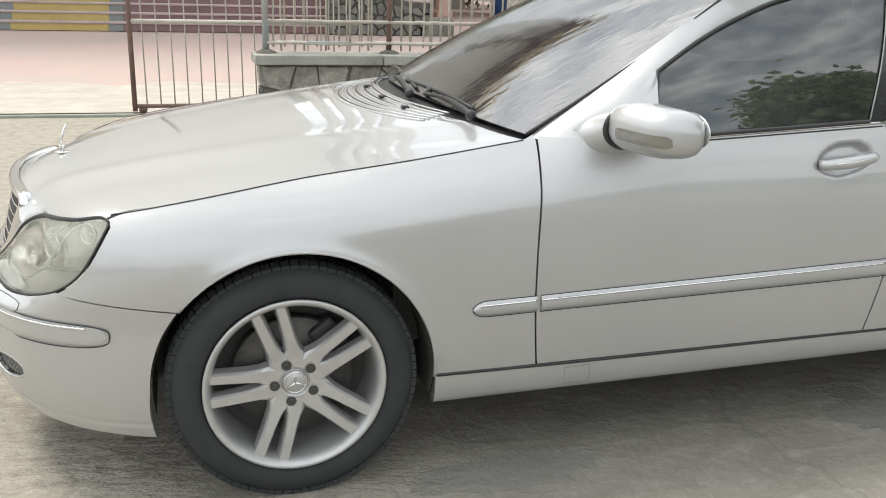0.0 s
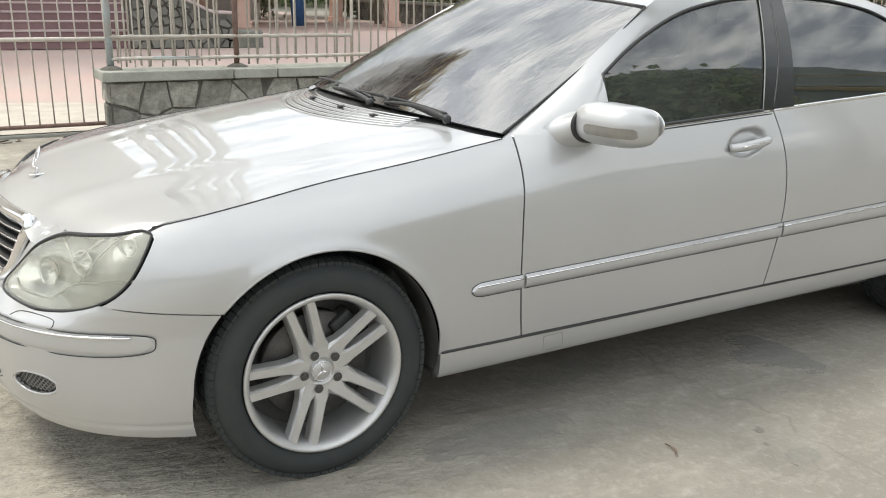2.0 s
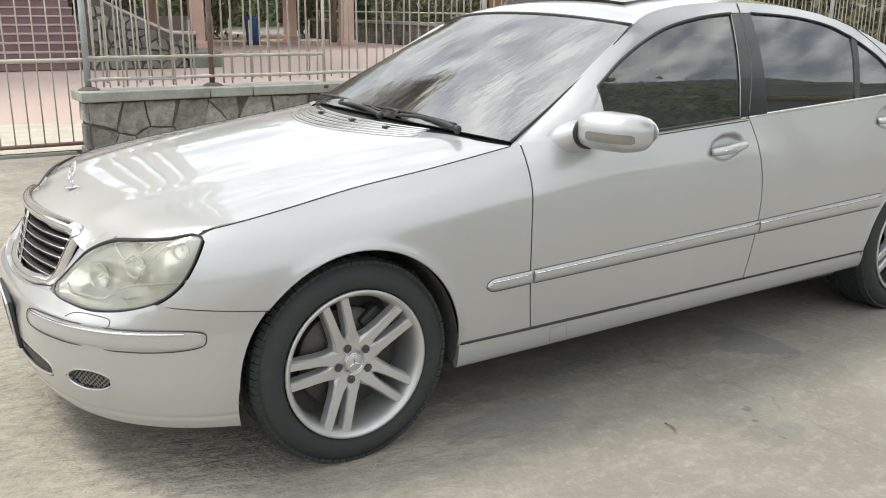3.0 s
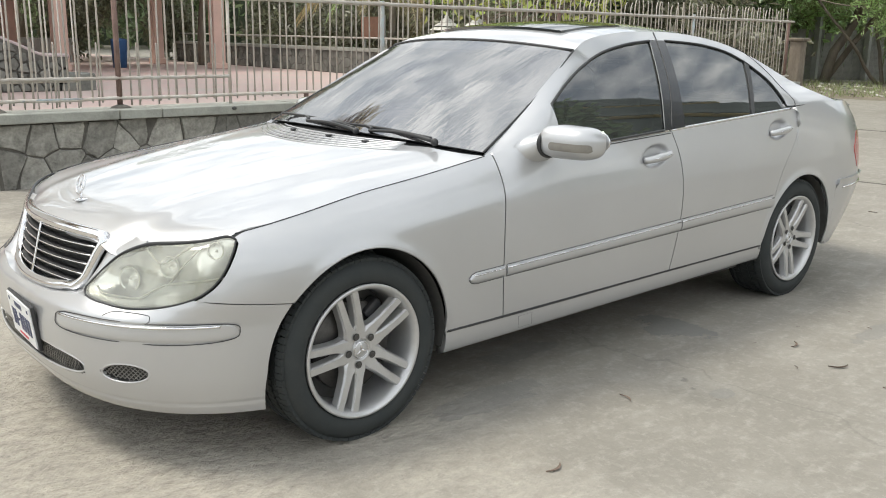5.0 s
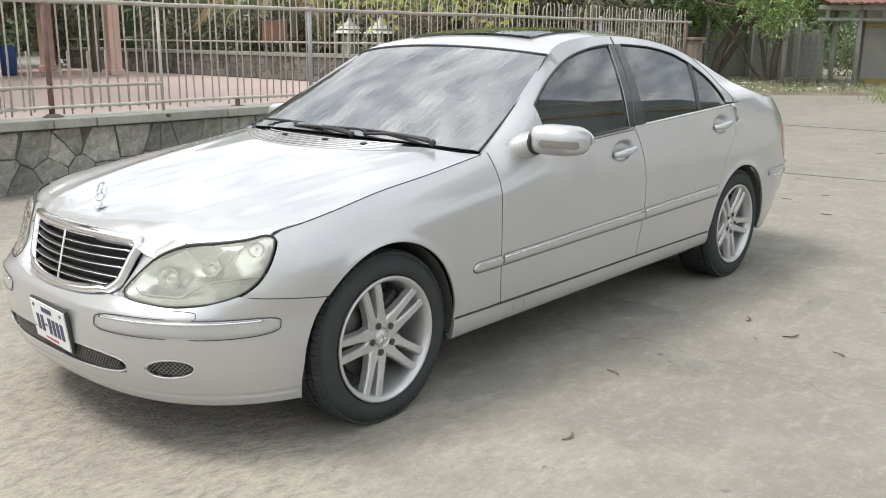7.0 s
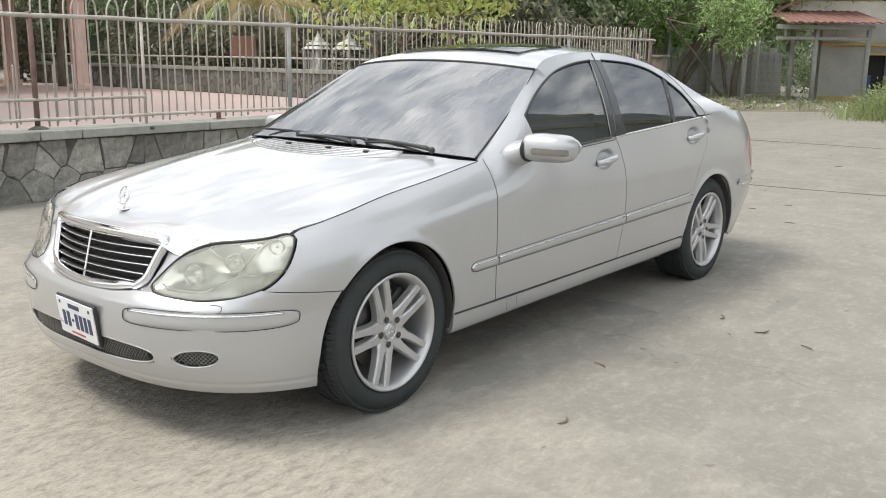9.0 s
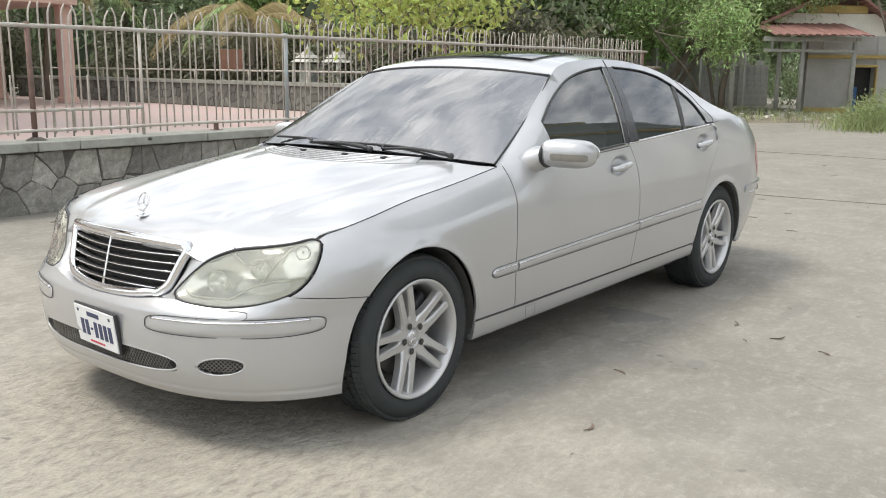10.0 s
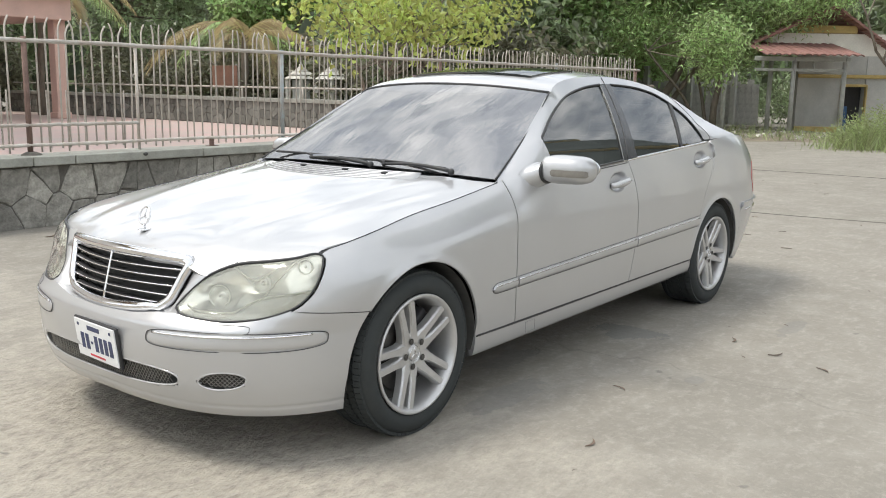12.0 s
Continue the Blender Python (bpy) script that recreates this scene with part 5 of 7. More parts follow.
# door mirrors
for i, s in enumerate((-1, 1)):
    mirror = tagged(new("door_mirror"), "silver door mirror with a smoked indicator strip")
    mirror.parent = doors_f[i]
    if s > 0:                             # turned in a little on the far side
        mirror.location = (0.08, -0.03, -0.012)
    rows = []
    for t in np.linspace(0, 1, 20):
        w = max(0.10, 1 - max(0.0, (t - 0.45) / 0.56) ** 5.0) ** 0.5 * (0.86 + 0.14 * math.sin(1.5708 * min(1.0, t / 0.3)))
        y = s * (0.926 + 0.203 * t)
        cx, cz = 0.926 + 0.045 * t + 0.02 * t * t, 1.030 - 0.006 * t
        hx, hz = 0.088 * w, 0.068 * w * (1 - 0.06 * t)
        rows.append([(cx + hx * math.copysign(abs(math.cos(a)) ** 0.72, math.cos(a)) * (1.0 if math.cos(a) < 0 else 0.75), y, cz + hz * math.copysign(abs(math.sin(a)) ** 0.72, math.sin(a))) for a in np.linspace(0, 6.2832, 41)[:-1]])
    shell = sheet(rows, closed=True)
    bmesh.ops.holes_fill(shell, edges=shell.edges[:], sides=64)
    part("mirror_shell", face_out(shell, (1.0, s * 1.03, 1.04)), PAINT, mirror, "silver mirror shell", True)
    rows = []
    for f in np.linspace(-1, 1, 7):
        row = []
        for t in np.linspace(0.24, 0.965, 24):
            w = max(0.10, 1 - max(0.0, (t - 0.45) / 0.56) ** 5.0) ** 0.5 * (0.86 + 0.14 * math.sin(1.5708 * min(1.0, t / 0.3)))
            k = min(1.0, (t - 0.23) / 0.07, (0.975 - t) / 0.05)
            z0 = 1.018 - 0.006 * t + 0.016 * f * math.sqrt(max(0.05, 1 - (1 - k) ** 2))
            hz = 0.068 * w * (1 - 0.06 * t)
            q = max(-0.98, min(0.98, (z0 - (1.030 - 0.006 * t)) / hz))
            sa = abs(q) ** (1 / 0.72)
            ca = math.sqrt(max(0, 1 - sa * sa))
            row.append((0.926 + 0.045 * t + 0.02 * t * t - 0.088 * w * ca ** 0.72 - 0.003, s * (0.926 + 0.203 * t + (0.004 if t > 0.9 else 0)), z0))
        rows.append(row)
    part("indicator", face_out(sheet(rows), (1.0, s * 1.0, 1.02)), AMBER, mirror, "smoked indicator strip", True)
    bm = bmesh.new()
    rows = []
    for t in np.linspace(0, 1, 14):
        k = t ** 0.5
        rx, rz = 0.116 - 0.042 * k, 0.070 - 0.018 * k
        rows.append([(0.894 + 0.020 * t + rx * math.cos(a), s * (0.862 + 0.060 * t + 0.020 * math.cos(a) * (1 - t)), 0.984 + 0.028 * t + rz * math.copysign(abs(math.sin(a)) ** 0.8, math.sin(a)) + 0.014 * math.cos(a) * (1 - t)) for a in np.linspace(0, 6.2832, 29)[:-1]])
    rows.append([(0.918 + 0.03 * math.cos(a), s * 0.924, 1.014 + 0.025 * math.sin(a)) for a in np.linspace(0, 6.2832, 29)[:-1]])
    bm.free()
    bm = face_out(sheet(rows, closed=True), (0.92, s * 0.87, 1.01))
    part("mirror_foot", bm, PAINT, mirror, "silver mirror foot", True)
    rows = []
    for t in np.linspace(0, 1, 9):
        z = 1.010 + 0.140 * t
        x0, x1 = 0.845 + 0.20 * t, 1.035 + 0.020 * t
        rows.append([(x0 + (x1 - x0) * u, s * (glass_y(x0 + (x1 - x0) * u, z) + 0.006 + 0.004 * math.sin(math.pi * u)), z) for u in np.linspace(0, 1, 7)])
    part("mirror_sail", face_out(sheet(rows), CORE), PAINT, mirror, "", True)
    bm = bmesh.new()
    tube(bm, [(0.913 + 0.069 * math.cos(a), s * 0.926, 1.020 + 0.054 * math.sin(a)) for a in np.linspace(0, 6.2832, 25)[:-1]], 0.0085, 6, True)
    part("mirror_gap", bm, BLACK, mirror, "", True)
    bm = bmesh.new()
    bmesh.ops.create_uvsphere(bm, u_segments=20, v_segments=10, radius=1, matrix=Matrix.Translation((1.040, s * 1.045, 1.03)) @ Matrix.Diagonal((0.006, 0.085, 0.048, 1)))
    part("mirror_glass", bm, CHROME, mirror, "mirror glass", True)


# ---- wheels ----
def build_wheel():
    """A wheel with its face towards minus y, its hub at the origin."""
    w = new("wheel")
    turn = pose(0, 0, 0, 90, 0, 0)          # the lathe's z becomes minus y
    R, face = 0.340, 0.118
    prof = [(0.238, -face + 0.01), (0.244, face - 0.012), (0.258, face + 0.002), (0.285, face + 0.006), (0.308, face - 0.001), (0.322, face - 0.014), (0.330, face - 0.028)]
    prof += [(R - 0.008, 0.078), (R - 0.007, 0.0), (R - 0.008, -0.078)]
    prof += [(0.3305, -face + 0.03), (0.31, -face), (0.26, -face + 0.002), (0.238, -face + 0.01)]
    tyre = part("tyre", lathe(bmesh.new(), prof, 96), RUBBER, w, "worn black tyre", True, turn)
    bm = bmesh.new()
    for k in range(84):
        a = 6.28319 * k / 84
        for sgn in (1, -1):
            m = Matrix.Rotation(a, 4, "Z") @ Matrix.Translation((R - 0.0060, 0, sgn * 0.088)) @ Matrix.Rotation(radians(-14 * sgn), 4, "Y") @ Matrix.Diagonal((0.0120, 0.0222, 0.030, 1))
            bmesh.ops.create_cube(bm, size=1.0, matrix=m)
    for k in range(80):
        a = 6.28319 * k / 80
        for j, (z, wide) in enumerate(((0.050, 0.030), (0.0, 0.046), (-0.050, 0.030))):
            m = Matrix.Rotation(a + 0.03 * j, 4, "Z") @ Matrix.Translation((R - 0.0045, 0, z)) @ Matrix.Rotation(radians(24 if j != 1 else -20), 4, "X") @ Matrix.Diagonal((0.009, 0.0215, wide, 1))
            bmesh.ops.create_cube(bm, size=1.0, matrix=m)
    tagged(part("tread", bm, RUBBER, tyre, ""), kind="stuff")
    prof = [(0.246, face - 0.006), (0.247, face + 0.003), (0.243, face + 0.006), (0.236, face + 0.004), (0.229, face - 0.004), (0.222, face - 0.020), (0.217, face - 0.05), (0.212, -0.06), (0.222, -0.10), (0.244, -0.108)]
    rim_ob = part("wheel_rim", lathe(bmesh.new(), prof, 80), ALLOY, w, "silver alloy wheel rim", True, turn)
    rim_ob["label"] = "silver alloy wheel rim"

    def arm_bm(side):
        """One of the twin arms of a spoke, along +x, its face towards +z."""
        bm = bmesh.new()
        secs = []
        for r, off, hw, top in ((0.040, 0.0150, 0.0290, 0.0895), (0.072, 0.0205, 0.0285, 0.092), (0.096, 0.0250, 0.0200, 0.096), (0.130, 0.0278, 0.0172, 0.101), (0.180, 0.0312, 0.0162, 0.106), (0.232, 0.0345, 0.0160, 0.110)):
            y = side * off
            secs.append([(r, y - hw * 1.2, top - 0.036), (r, y - hw, top - 0.008), (r, y - hw * 0.72, top), (r, y + hw * 0.72, top), (r, y + hw, top - 0.008), (r, y + hw * 1.2, top - 0.036)])
        rows = [[bm.verts.new(p) for p in sec] for sec in secs]
        for A, B in zip(rows, rows[1:]):
            for k in range(6):
                bm.faces.new((A[k], A[(k + 1) % 6], B[(k + 1) % 6], B[k]))
        bm.faces.new(rows[0][::-1])
        bm.faces.new(rows[-1])
        return bm
    arms = {}
    for side in (-1, 1):
        me = bpy.data.meshes.new("spoke")
        b = face_out(arm_bm(side), (0.14, side * 0.02, 0.085))
        b.to_mesh(me)
        b.free()
        arms[side] = me
    web = bmesh.new()
    pts = [(0.05, -0.020), (0.075, -0.016), (0.088, -0.009), (0.088, 0.009), (0.075, 0.016), (0.05, 0.020)]
    top = [web.verts.new((x, y, 0.0895 if x < 0.08 else 0.080)) for x, y in pts]
    low = [web.verts.new((x, y, 0.052)) for x, y in pts]
    web.faces.new(top)
    for k in range(6):
        web.faces.new((top[k], low[k], low[(k + 1) % 6], top[(k + 1) % 6]))
    web_me = bpy.data.meshes.new("spoke_root")
    face_out(web, (0.08, 0, 0.07)).to_mesh(web_me)
    web.free()
    for k in range(5):
        m = turn @ pose(0, 0, 0, 0, 0, 72 * k + 100)
        for side in (-1, 1):
            link("spoke", arms[side], ALLOY, w, "", False, m)
        link("spoke_root", web_me, ALLOY, w, "", False, m)
    prof = [(0.0005, 0.094), (0.030, 0.094), (0.033, 0.091), (0.0345, 0.083), (0.037, 0.083), (0.040, 0.090), (0.046, 0.090), (0.072, 0.088), (0.078, 0.080), (0.080, 0.05)]
    hub = part("hub", lathe(bmesh.new(), prof, 40), ALLOY, w, "", True, turn)
    ring = tube(bmesh.new(), [(0.030 * math.cos(a), 0.030 * math.sin(a), 0.0945) for a in np.linspace(0, 6.2832, 33)[:-1]], 0.002, 6, True)
    for a in (90, 210, 330):
        rod(ring, (0, 0, 0.0948), (0.029 * math.cos(radians(a)), 0.029 * math.sin(radians(a)), 0.0945), 0.004, 0.0015, 6)
    part("hub_cap_emblem", ring, CHROME, hub, "", True, Matrix())
    for k in range(5):
        a = radians(72 * k + 106)
        bm = lathe(bmesh.new(), [(0.0140, 0.0935), (0.0130, 0.0932), (0.012, 0.0925), (0.0005, 0.0925)], 16)
        part("bolt_socket", bm, CAVITY, hub, "", True, Matrix.Translation((0.056 * math.cos(a), 0.056 * math.sin(a), 0.0012)))
        bm = lathe(bmesh.new(), [(0.0085, 0.0925), (0.0085, 0.0945), (0.006, 0.0955), (0.0005, 0.0955)], 6)
        part("wheel_bolt", bm, BRAKE, hub, "", False, Matrix.Translation((0.056 * math.cos(a), 0.056 * math.sin(a), 0.0012)))
    bm = lathe(bmesh.new(), [(0.06, 0.035), (0.165, 0.035), (0.168, 0.030), (0.168, 0.006), (0.06, 0.006)], 48)
    part("brake_disc", bm, BRAKE, w, "grey iron brake disc", True, turn)
    bm = bmesh.new()
    box(bm, -0.185, -0.105, -0.07, 0.07, 0.0, 0.055, 0.012)
    part("brake_caliper", bm, DARK, w, "", False, turn @ pose(0, 0, 0, 0, 0, -150))
    bm = lathe(bmesh.new(), [(0.215, -0.02), (0.0005, -0.02)], 40)
    part("wheel_back", bm, CAVITY, w, "", False, turn)
    return w


first_wheel = build_wheel()
first_wheel["label"] = "alloy wheel with five twin spokes and a black tyre"
FACE_Y = 0.795
first_wheel.matrix_basis = pose(0, -FACE_Y, HUB_Z, 0, -8, 0)
for m in (pose(REAR_AXLE, -FACE_Y, HUB_Z - 0.001, 0, -32, 0), pose(0, FACE_Y, HUB_Z, 0, 20, 180), pose(REAR_AXLE, FACE_Y, HUB_Z, 0, 50, 180)):
    copy_thing(first_wheel, m)
for w in [o for o in scene.objects if o.name.split(".")[0] == "wheel"]:
    w.parent = car

# wheel wells, lips and floor
for cx, cz, r in (F_ARCH, R_ARCH):
    for s in (-1, 1):
        rows = []
        for y in (0.905, 0.88, 0.60):
            rows.append([(cx + (r - 0.004) * math.cos(a), s * min(y, flank_y(cx + (r - 0.004) * math.cos(a), max(0.25, cz + (r - 0.004) * math.sin(a))) - 0.008), cz + (r - 0.004) * math.sin(a)) for a in np.linspace(radians(-11), radians(191), 50)])
        rows.append([(cx + 0.05 * math.cos(a), s * 0.60, cz + 0.05 * math.sin(a)) for a in np.linspace(radians(-11), radians(191), 50)])
        part("wheel_well", sheet(rows), CAVITY, car, "dark wheel well liner")
        lip = [(cx + r * math.cos(a), cz + r * math.sin(a)) for a in np.linspace(radians(-2 if cx < 1 else -12), radians(142 if cx < 1 else 180), 60)]
        part("arch_lip", tube(bmesh.new(), [(p[0], s * (flank_y(p[0], p[1]) - 0.004), p[1]) for p in lip], 0.0055, 6), PAINT, car, "", True)
bm = bmesh.new()
box(bm, 0.42, 2.66, -0.80, 0.80, 0.20, 0.36, 0.02)
box(bm, -0.48, 0.42, -0.54, 0.54, 0.22, 0.70, 0.02)
box(bm, 2.66, 4.05, -0.56, 0.56, 0.24, 0.90, 0.02)
box(bm, 0.30, 0.62, -0.74, 0.74, 0.36, 0.93, 0.02)
part("underbody", bm, CAVITY, car, "dark floor and inner structure")

# cabin
bm = bmesh.new()
box(bm, 0.62, 1.05, -0.76, 0.76, 0.70, 0.985, 0.05)
part("dashboard", bm, DARK, car, "dark dashboard")
for sx, sy in ((1.75, -0.38), (1.75, 0.38), (2.65, -0.38), (2.65, 0.38)):
    seat = tagged(new("car_seat"), "grey leather seat with a headrest")
    seat.parent = car
    seat.matrix_basis = pose(sx, sy, 0.38)
    bm = bmesh.new()
    box(bm, -0.42, 0.12, -0.26, 0.26, 0.0, 0.22, 0.06)
    part("seat_cushion", bm, INTERIOR, seat, "", True)
    bm = bmesh.new()
    box(bm, -0.09, 0.09, -0.25, 0.25, 0.0, 0.62, 0.07)
    part("seat_back", bm, INTERIOR, seat, "", True, pose(0.08, 0, 0.12, 0, 16, 0))
    bm = bmesh.new()
    box(bm, -0.05, 0.05, -0.13, 0.13, 0.0, 0.18, 0.045)
    part("headrest", bm, INTERIOR, seat, "", True, pose(0.26, 0, 0.74, 0, 10, 0))
bm = tube(bmesh.new(), [(0.19 * math.cos(a), 0.19 * math.sin(a), 0) for a in np.linspace(0, 6.2832, 33)[:-1]], 0.014, 8, True)
for a in (0, 120, 240):
    rod(bm, (0, 0, -0.02), (0.19 * math.cos(radians(a + 90)), 0.19 * math.sin(radians(a + 90)), 0), 0.014, 0.010, 6)
part("steering_wheel", bm, DARK, car, "dark steering wheel", True, pose(1.16, -0.38, 0.93, 0, -62, 0))
bm = bmesh.new()
for s in (-1, 1):
    box(bm, 0.75, 2.95, s * 0.80 - 0.02, s * 0.80 + 0.02, 0.36, 0.96, 0.01)
box(bm, 2.95, 3.40, -0.80, 0.80, 0.85, 1.04, 0.02)
part("cabin_lining", bm, INTERIOR, car, "grey door linings and rear shelf")


# ---- ground and yard ----
def ground():
    bm = bmesh.new()
    xs = [-400, -60, -12] + list(np.linspace(-8, 24, 49)) + [40, 80, 400]
    ys = [-400, -60, -14] + list(np.linspace(-10, 6.2, 41)) + [6.21, 40, 80, 400]
    rows = []
    for y in ys:
        rows.append([(x, y, (0.012 * noise.noise((x * 0.35, y * 0.35, 0)) + 0.004 * noise.noise((x * 2.1, y * 2.1, 3))) * (1 if -8 < x < 24 and -10 < y < 6 else 0) * min(1, max(0, (abs(y + 0.2) - 1.2) / 1.5) if -1.5 < x < 4.8 else 1)) for x in xs])
    bm = sheet(rows)
    bm.normal_update()
    if sum(f.normal.z for f in bm.faces) < 0:
        bmesh.ops.reverse_faces(bm, faces=bm.faces[:])
    return part("ground", bm, CEMENT, smooth=True)


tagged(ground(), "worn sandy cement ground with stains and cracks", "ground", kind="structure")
bm = bmesh.new()
box(bm, -30, 17.0, 6.22, 60, -0.2, 0.035, 0.008)
tagged(part("floor", bm, PINK_FLOOR), "faded pink cement yard floor", "floor", kind="structure")
bm = bmesh.new()
box(bm, -30, 0.55, 6.10, 6.22, -0.1, 0.028, 0.006)
tagged(part("trim", bm, CAP), "pale cement threshold strip at the gate", "threshold", kind="structure")
rows = []
for i in range(41):
    x = -9 + 12 * i / 40
    depth = 2.6 + 1.1 * noise.noise((x * 0.5, 0, 4)) + 0.5 * noise.noise((x * 1.7, 0, 8))
    rows.append([(x, 6.16 + depth * j / 12, 0.0375 + 0.006 * math.sin(math.pi * j / 12) * abs(noise.noise((x * 2, j * 0.4, 1))) - (0.004 if j == 12 else 0)) for j in range(13)])
drift = sheet(rows)
drift.normal_update()
if sum(f.normal.z for f in drift.faces) < 0:
    bmesh.ops.reverse_faces(drift, faces=drift.faces[:])
tagged(part("sand", drift, SAND, smooth=True), "pale sand blown over the yard floor by the gate", "sand", kind="stuff")
# joints between the cement slabs
for k, (a, b) in enumerate((((7.2, 5.0), (8.9, -9)), ((13.4, 5.0), (13.8, -9)), ((-9, -4.9), (24, -4.2)))):
    bm = bmesh.new()
    pts = []
    for t in np.linspace(0, 1, 60):
        x, y = a[0] + (b[0] - a[0]) * t, a[1] + (b[1] - a[1]) * t
        pts.append((x + 0.02 * noise.noise((x * 3, y * 3, k)), y + 0.02 * noise.noise((x * 3, y * 3, k + 9)), -0.003 + 0.012 * noise.noise((x * 0.35, y * 0.35, 0))))
    tube(bm, pts, 0.011, 5)
    tagged(part("slab_joint", bm, MORTAR), "dark gap between cement slabs", "joint", kind="structure")


def cells(x0, x1, z0, z1, size, seed):
    """Crazy paving: convex cells in a rectangle."""
    rnd = random.Random(seed)
    nx, nz = max(1, round((x1 - x0) / size)), max(1, round((z1 - z0) / size))
    seeds = [(x0 + (i + 0.5 + rnd.uniform(-0.42, 0.42)) * (x1 - x0) / nx, z0 + (j + 0.5 + rnd.uniform(-0.42, 0.42)) * (z1 - z0) / nz) for i in range(nx) for j in range(nz)]
    out = []
    for a in seeds:
        poly = [(x0, z0), (x1, z0), (x1, z1), (x0, z1)]
        for b in seeds:
            if b is a or math.hypot(a[0] - b[0], a[1] - b[1]) > 4 * size:
                continue
            mx, mz, dx, dz = (a[0] + b[0]) / 2, (a[1] + b[1]) / 2, b[0] - a[0], b[1] - a[1]
            nxt = []
            for p, q in zip(poly, poly[1:] + poly[:1]):
                fp, fq = (p[0] - mx) * dx + (p[1] - mz) * dz, (q[0] - mx) * dx + (q[1] - mz) * dz
                if fp <= 0:
                    nxt.append(p)
                if fp * fq < 0:
                    t = fp / (fp - fq)
                    nxt.append((p[0] + (q[0] - p[0]) * t, p[1] + (q[1] - p[1]) * t))
            poly = nxt
            if len(poly) < 3:
                break
        if len(poly) >= 3:
            out.append((a, poly))
    return out


def stone_mesh(poly, centre, gap, depth, rnd):
    """One stone: a flat-faced block with chamfered, uneven edges, proud along minus y."""
    c = np.mean(poly, axis=0)
    pts = []
    for p, q in zip(poly, poly[1:] + poly[:1]):
        pts += [np.array(p), (np.array(p) + np.array(q)) / 2 + np.array((rnd.uniform(-0.012, 0.012), rnd.uniform(-0.012, 0.012)))]
    size = max(0.02, min(float(np.linalg.norm(p - c)) for p in pts))
    k = max(0.3, 1 - gap / size)
    verts, n = [], len(pts)
    tilt = rnd.uniform(-0.012, 0.012)
    for ring, (f, d) in enumerate(((k, 0.0), (k * 0.985, -depth * 0.75), (k * 0.90, -depth))):
        for p in pts:
            v = c + (p - c) * f - np.array(centre)
            verts.append((v[0], d + (tilt * (p[0] - c[0]) / size if ring else 0) + (rnd.uniform(-0.003, 0.003) if ring else 0), v[1]))
    faces = [tuple(range(2 * n, 3 * n))]
    for r in (0, n):
        for i in range(n):
            faces.append((r + i, r + (i + 1) % n, r + n + (i + 1) % n, r + n + i))
    return verts, faces


# stone wall with its cement cap
WX0, WX1, WY = 0.50, 14.6, 5.22
wall = new("wall_1")
tagged(wall, "low wall of dark rubble stones under a pale cement cap", "wall", kind="structure")
bm = bmesh.new()
box(bm, WX0 + 0.01, WX1, WY, WY + 0.30, -0.1, 0.60)
part("wall_core", bm, MORTAR, wall, "dark recessed mortar")
rnd = random.Random(5)
for n, (x, w) in enumerate([(WX0 - 0.06, 1.16), (1.605, 0.42), (2.03, 1.5), (3.54, 1.9), (5.45, 2.4), (7.86, 2.6), (10.47, 2.4), (12.88, 1.72)]):
    bm = bmesh.new()
    box(bm, x, x + w - 0.006, WY - 0.085, WY + 0.36, 0.592, 0.678 + rnd.uniform(-0.004, 0.004), 0.010)
    for v in bm.verts:
        v.co += Vector((0, noise.noise(v.co * 9) * 0.006, noise.noise(v.co * 7 + Vector((3, 0, 0))) * 0.005))
    part("cap_slab", bm, CAP, wall, "weathered cement cap slab")
bm = bmesh.new()
bmesh.ops.create_uvsphere(bm, u_segments=12, v_segments=8, radius=1, matrix=Matrix.Translation((2.80, WY - 0.088, 0.652)) @ Matrix.Diagonal((0.028, 0.014, 0.018, 1)))
part("drain_hole", bm, CAVITY, wall, "small dark hole in the cap", True)

# fence on the wall
FY = 5.40
fence = tagged(new("fence"), "rusty grey steel bar fence with curved spike tips", "fence")


def bar_mesh(top, low, bow):
    bm = bmesh.new()
    pts = [(0, 0, low), (0, 0, top - 0.14)] + [(bow * (t ** 2) * 1.0, 0.25 * bow * t, top - 0.14 + 0.14 * t) for t in (0.3, 0.6, 0.85, 1.0)]
    tube(bm, pts, lambda t: 0.0092 if t < 0.9 else 0.007, 6)
    me = bpy.data.meshes.new("bar")
    bm.to_mesh(me)
    bm.free()
    return me


kinds = [bar_mesh(1.985 + d, l, b) for d, l, b in ((0, 0.735, 0.045), (-0.015, 0.74, -0.05), (0.01, 0.70, 0.012), (-0.04, 0.735, 0.06), (0.0, 0.71, -0.025))]
rnd = random.Random(11)
x = 0.62
while x < WX1 - 0.2:
    me = kinds[rnd.randrange(5)]
    link("bar", me, FENCE_PAINT, fence, "", True, pose(x, FY, 0, rnd.uniform(-0.5, 0.5), rnd.uniform(-0.9, 0.9), 0))
    x += 0.102 + rnd.uniform(-0.012, 0.014)
    if abs(x - 2.9) < 0.03 or abs(x - 4.93) < 0.04 or abs(x - 1.70) < 0.05:
        x += 0.07
x = 0.70
short = bar_mesh(1.30, 0.70, 0.0)
while x < 2.85:
    link("short_bar", short, FENCE_PAINT, fence, "", True, pose(x, FY + 0.012, 0, 0, rnd.uniform(-0.8, 0.8), 0))
    x += 0.205 + rnd.uniform(-0.02, 0.02)
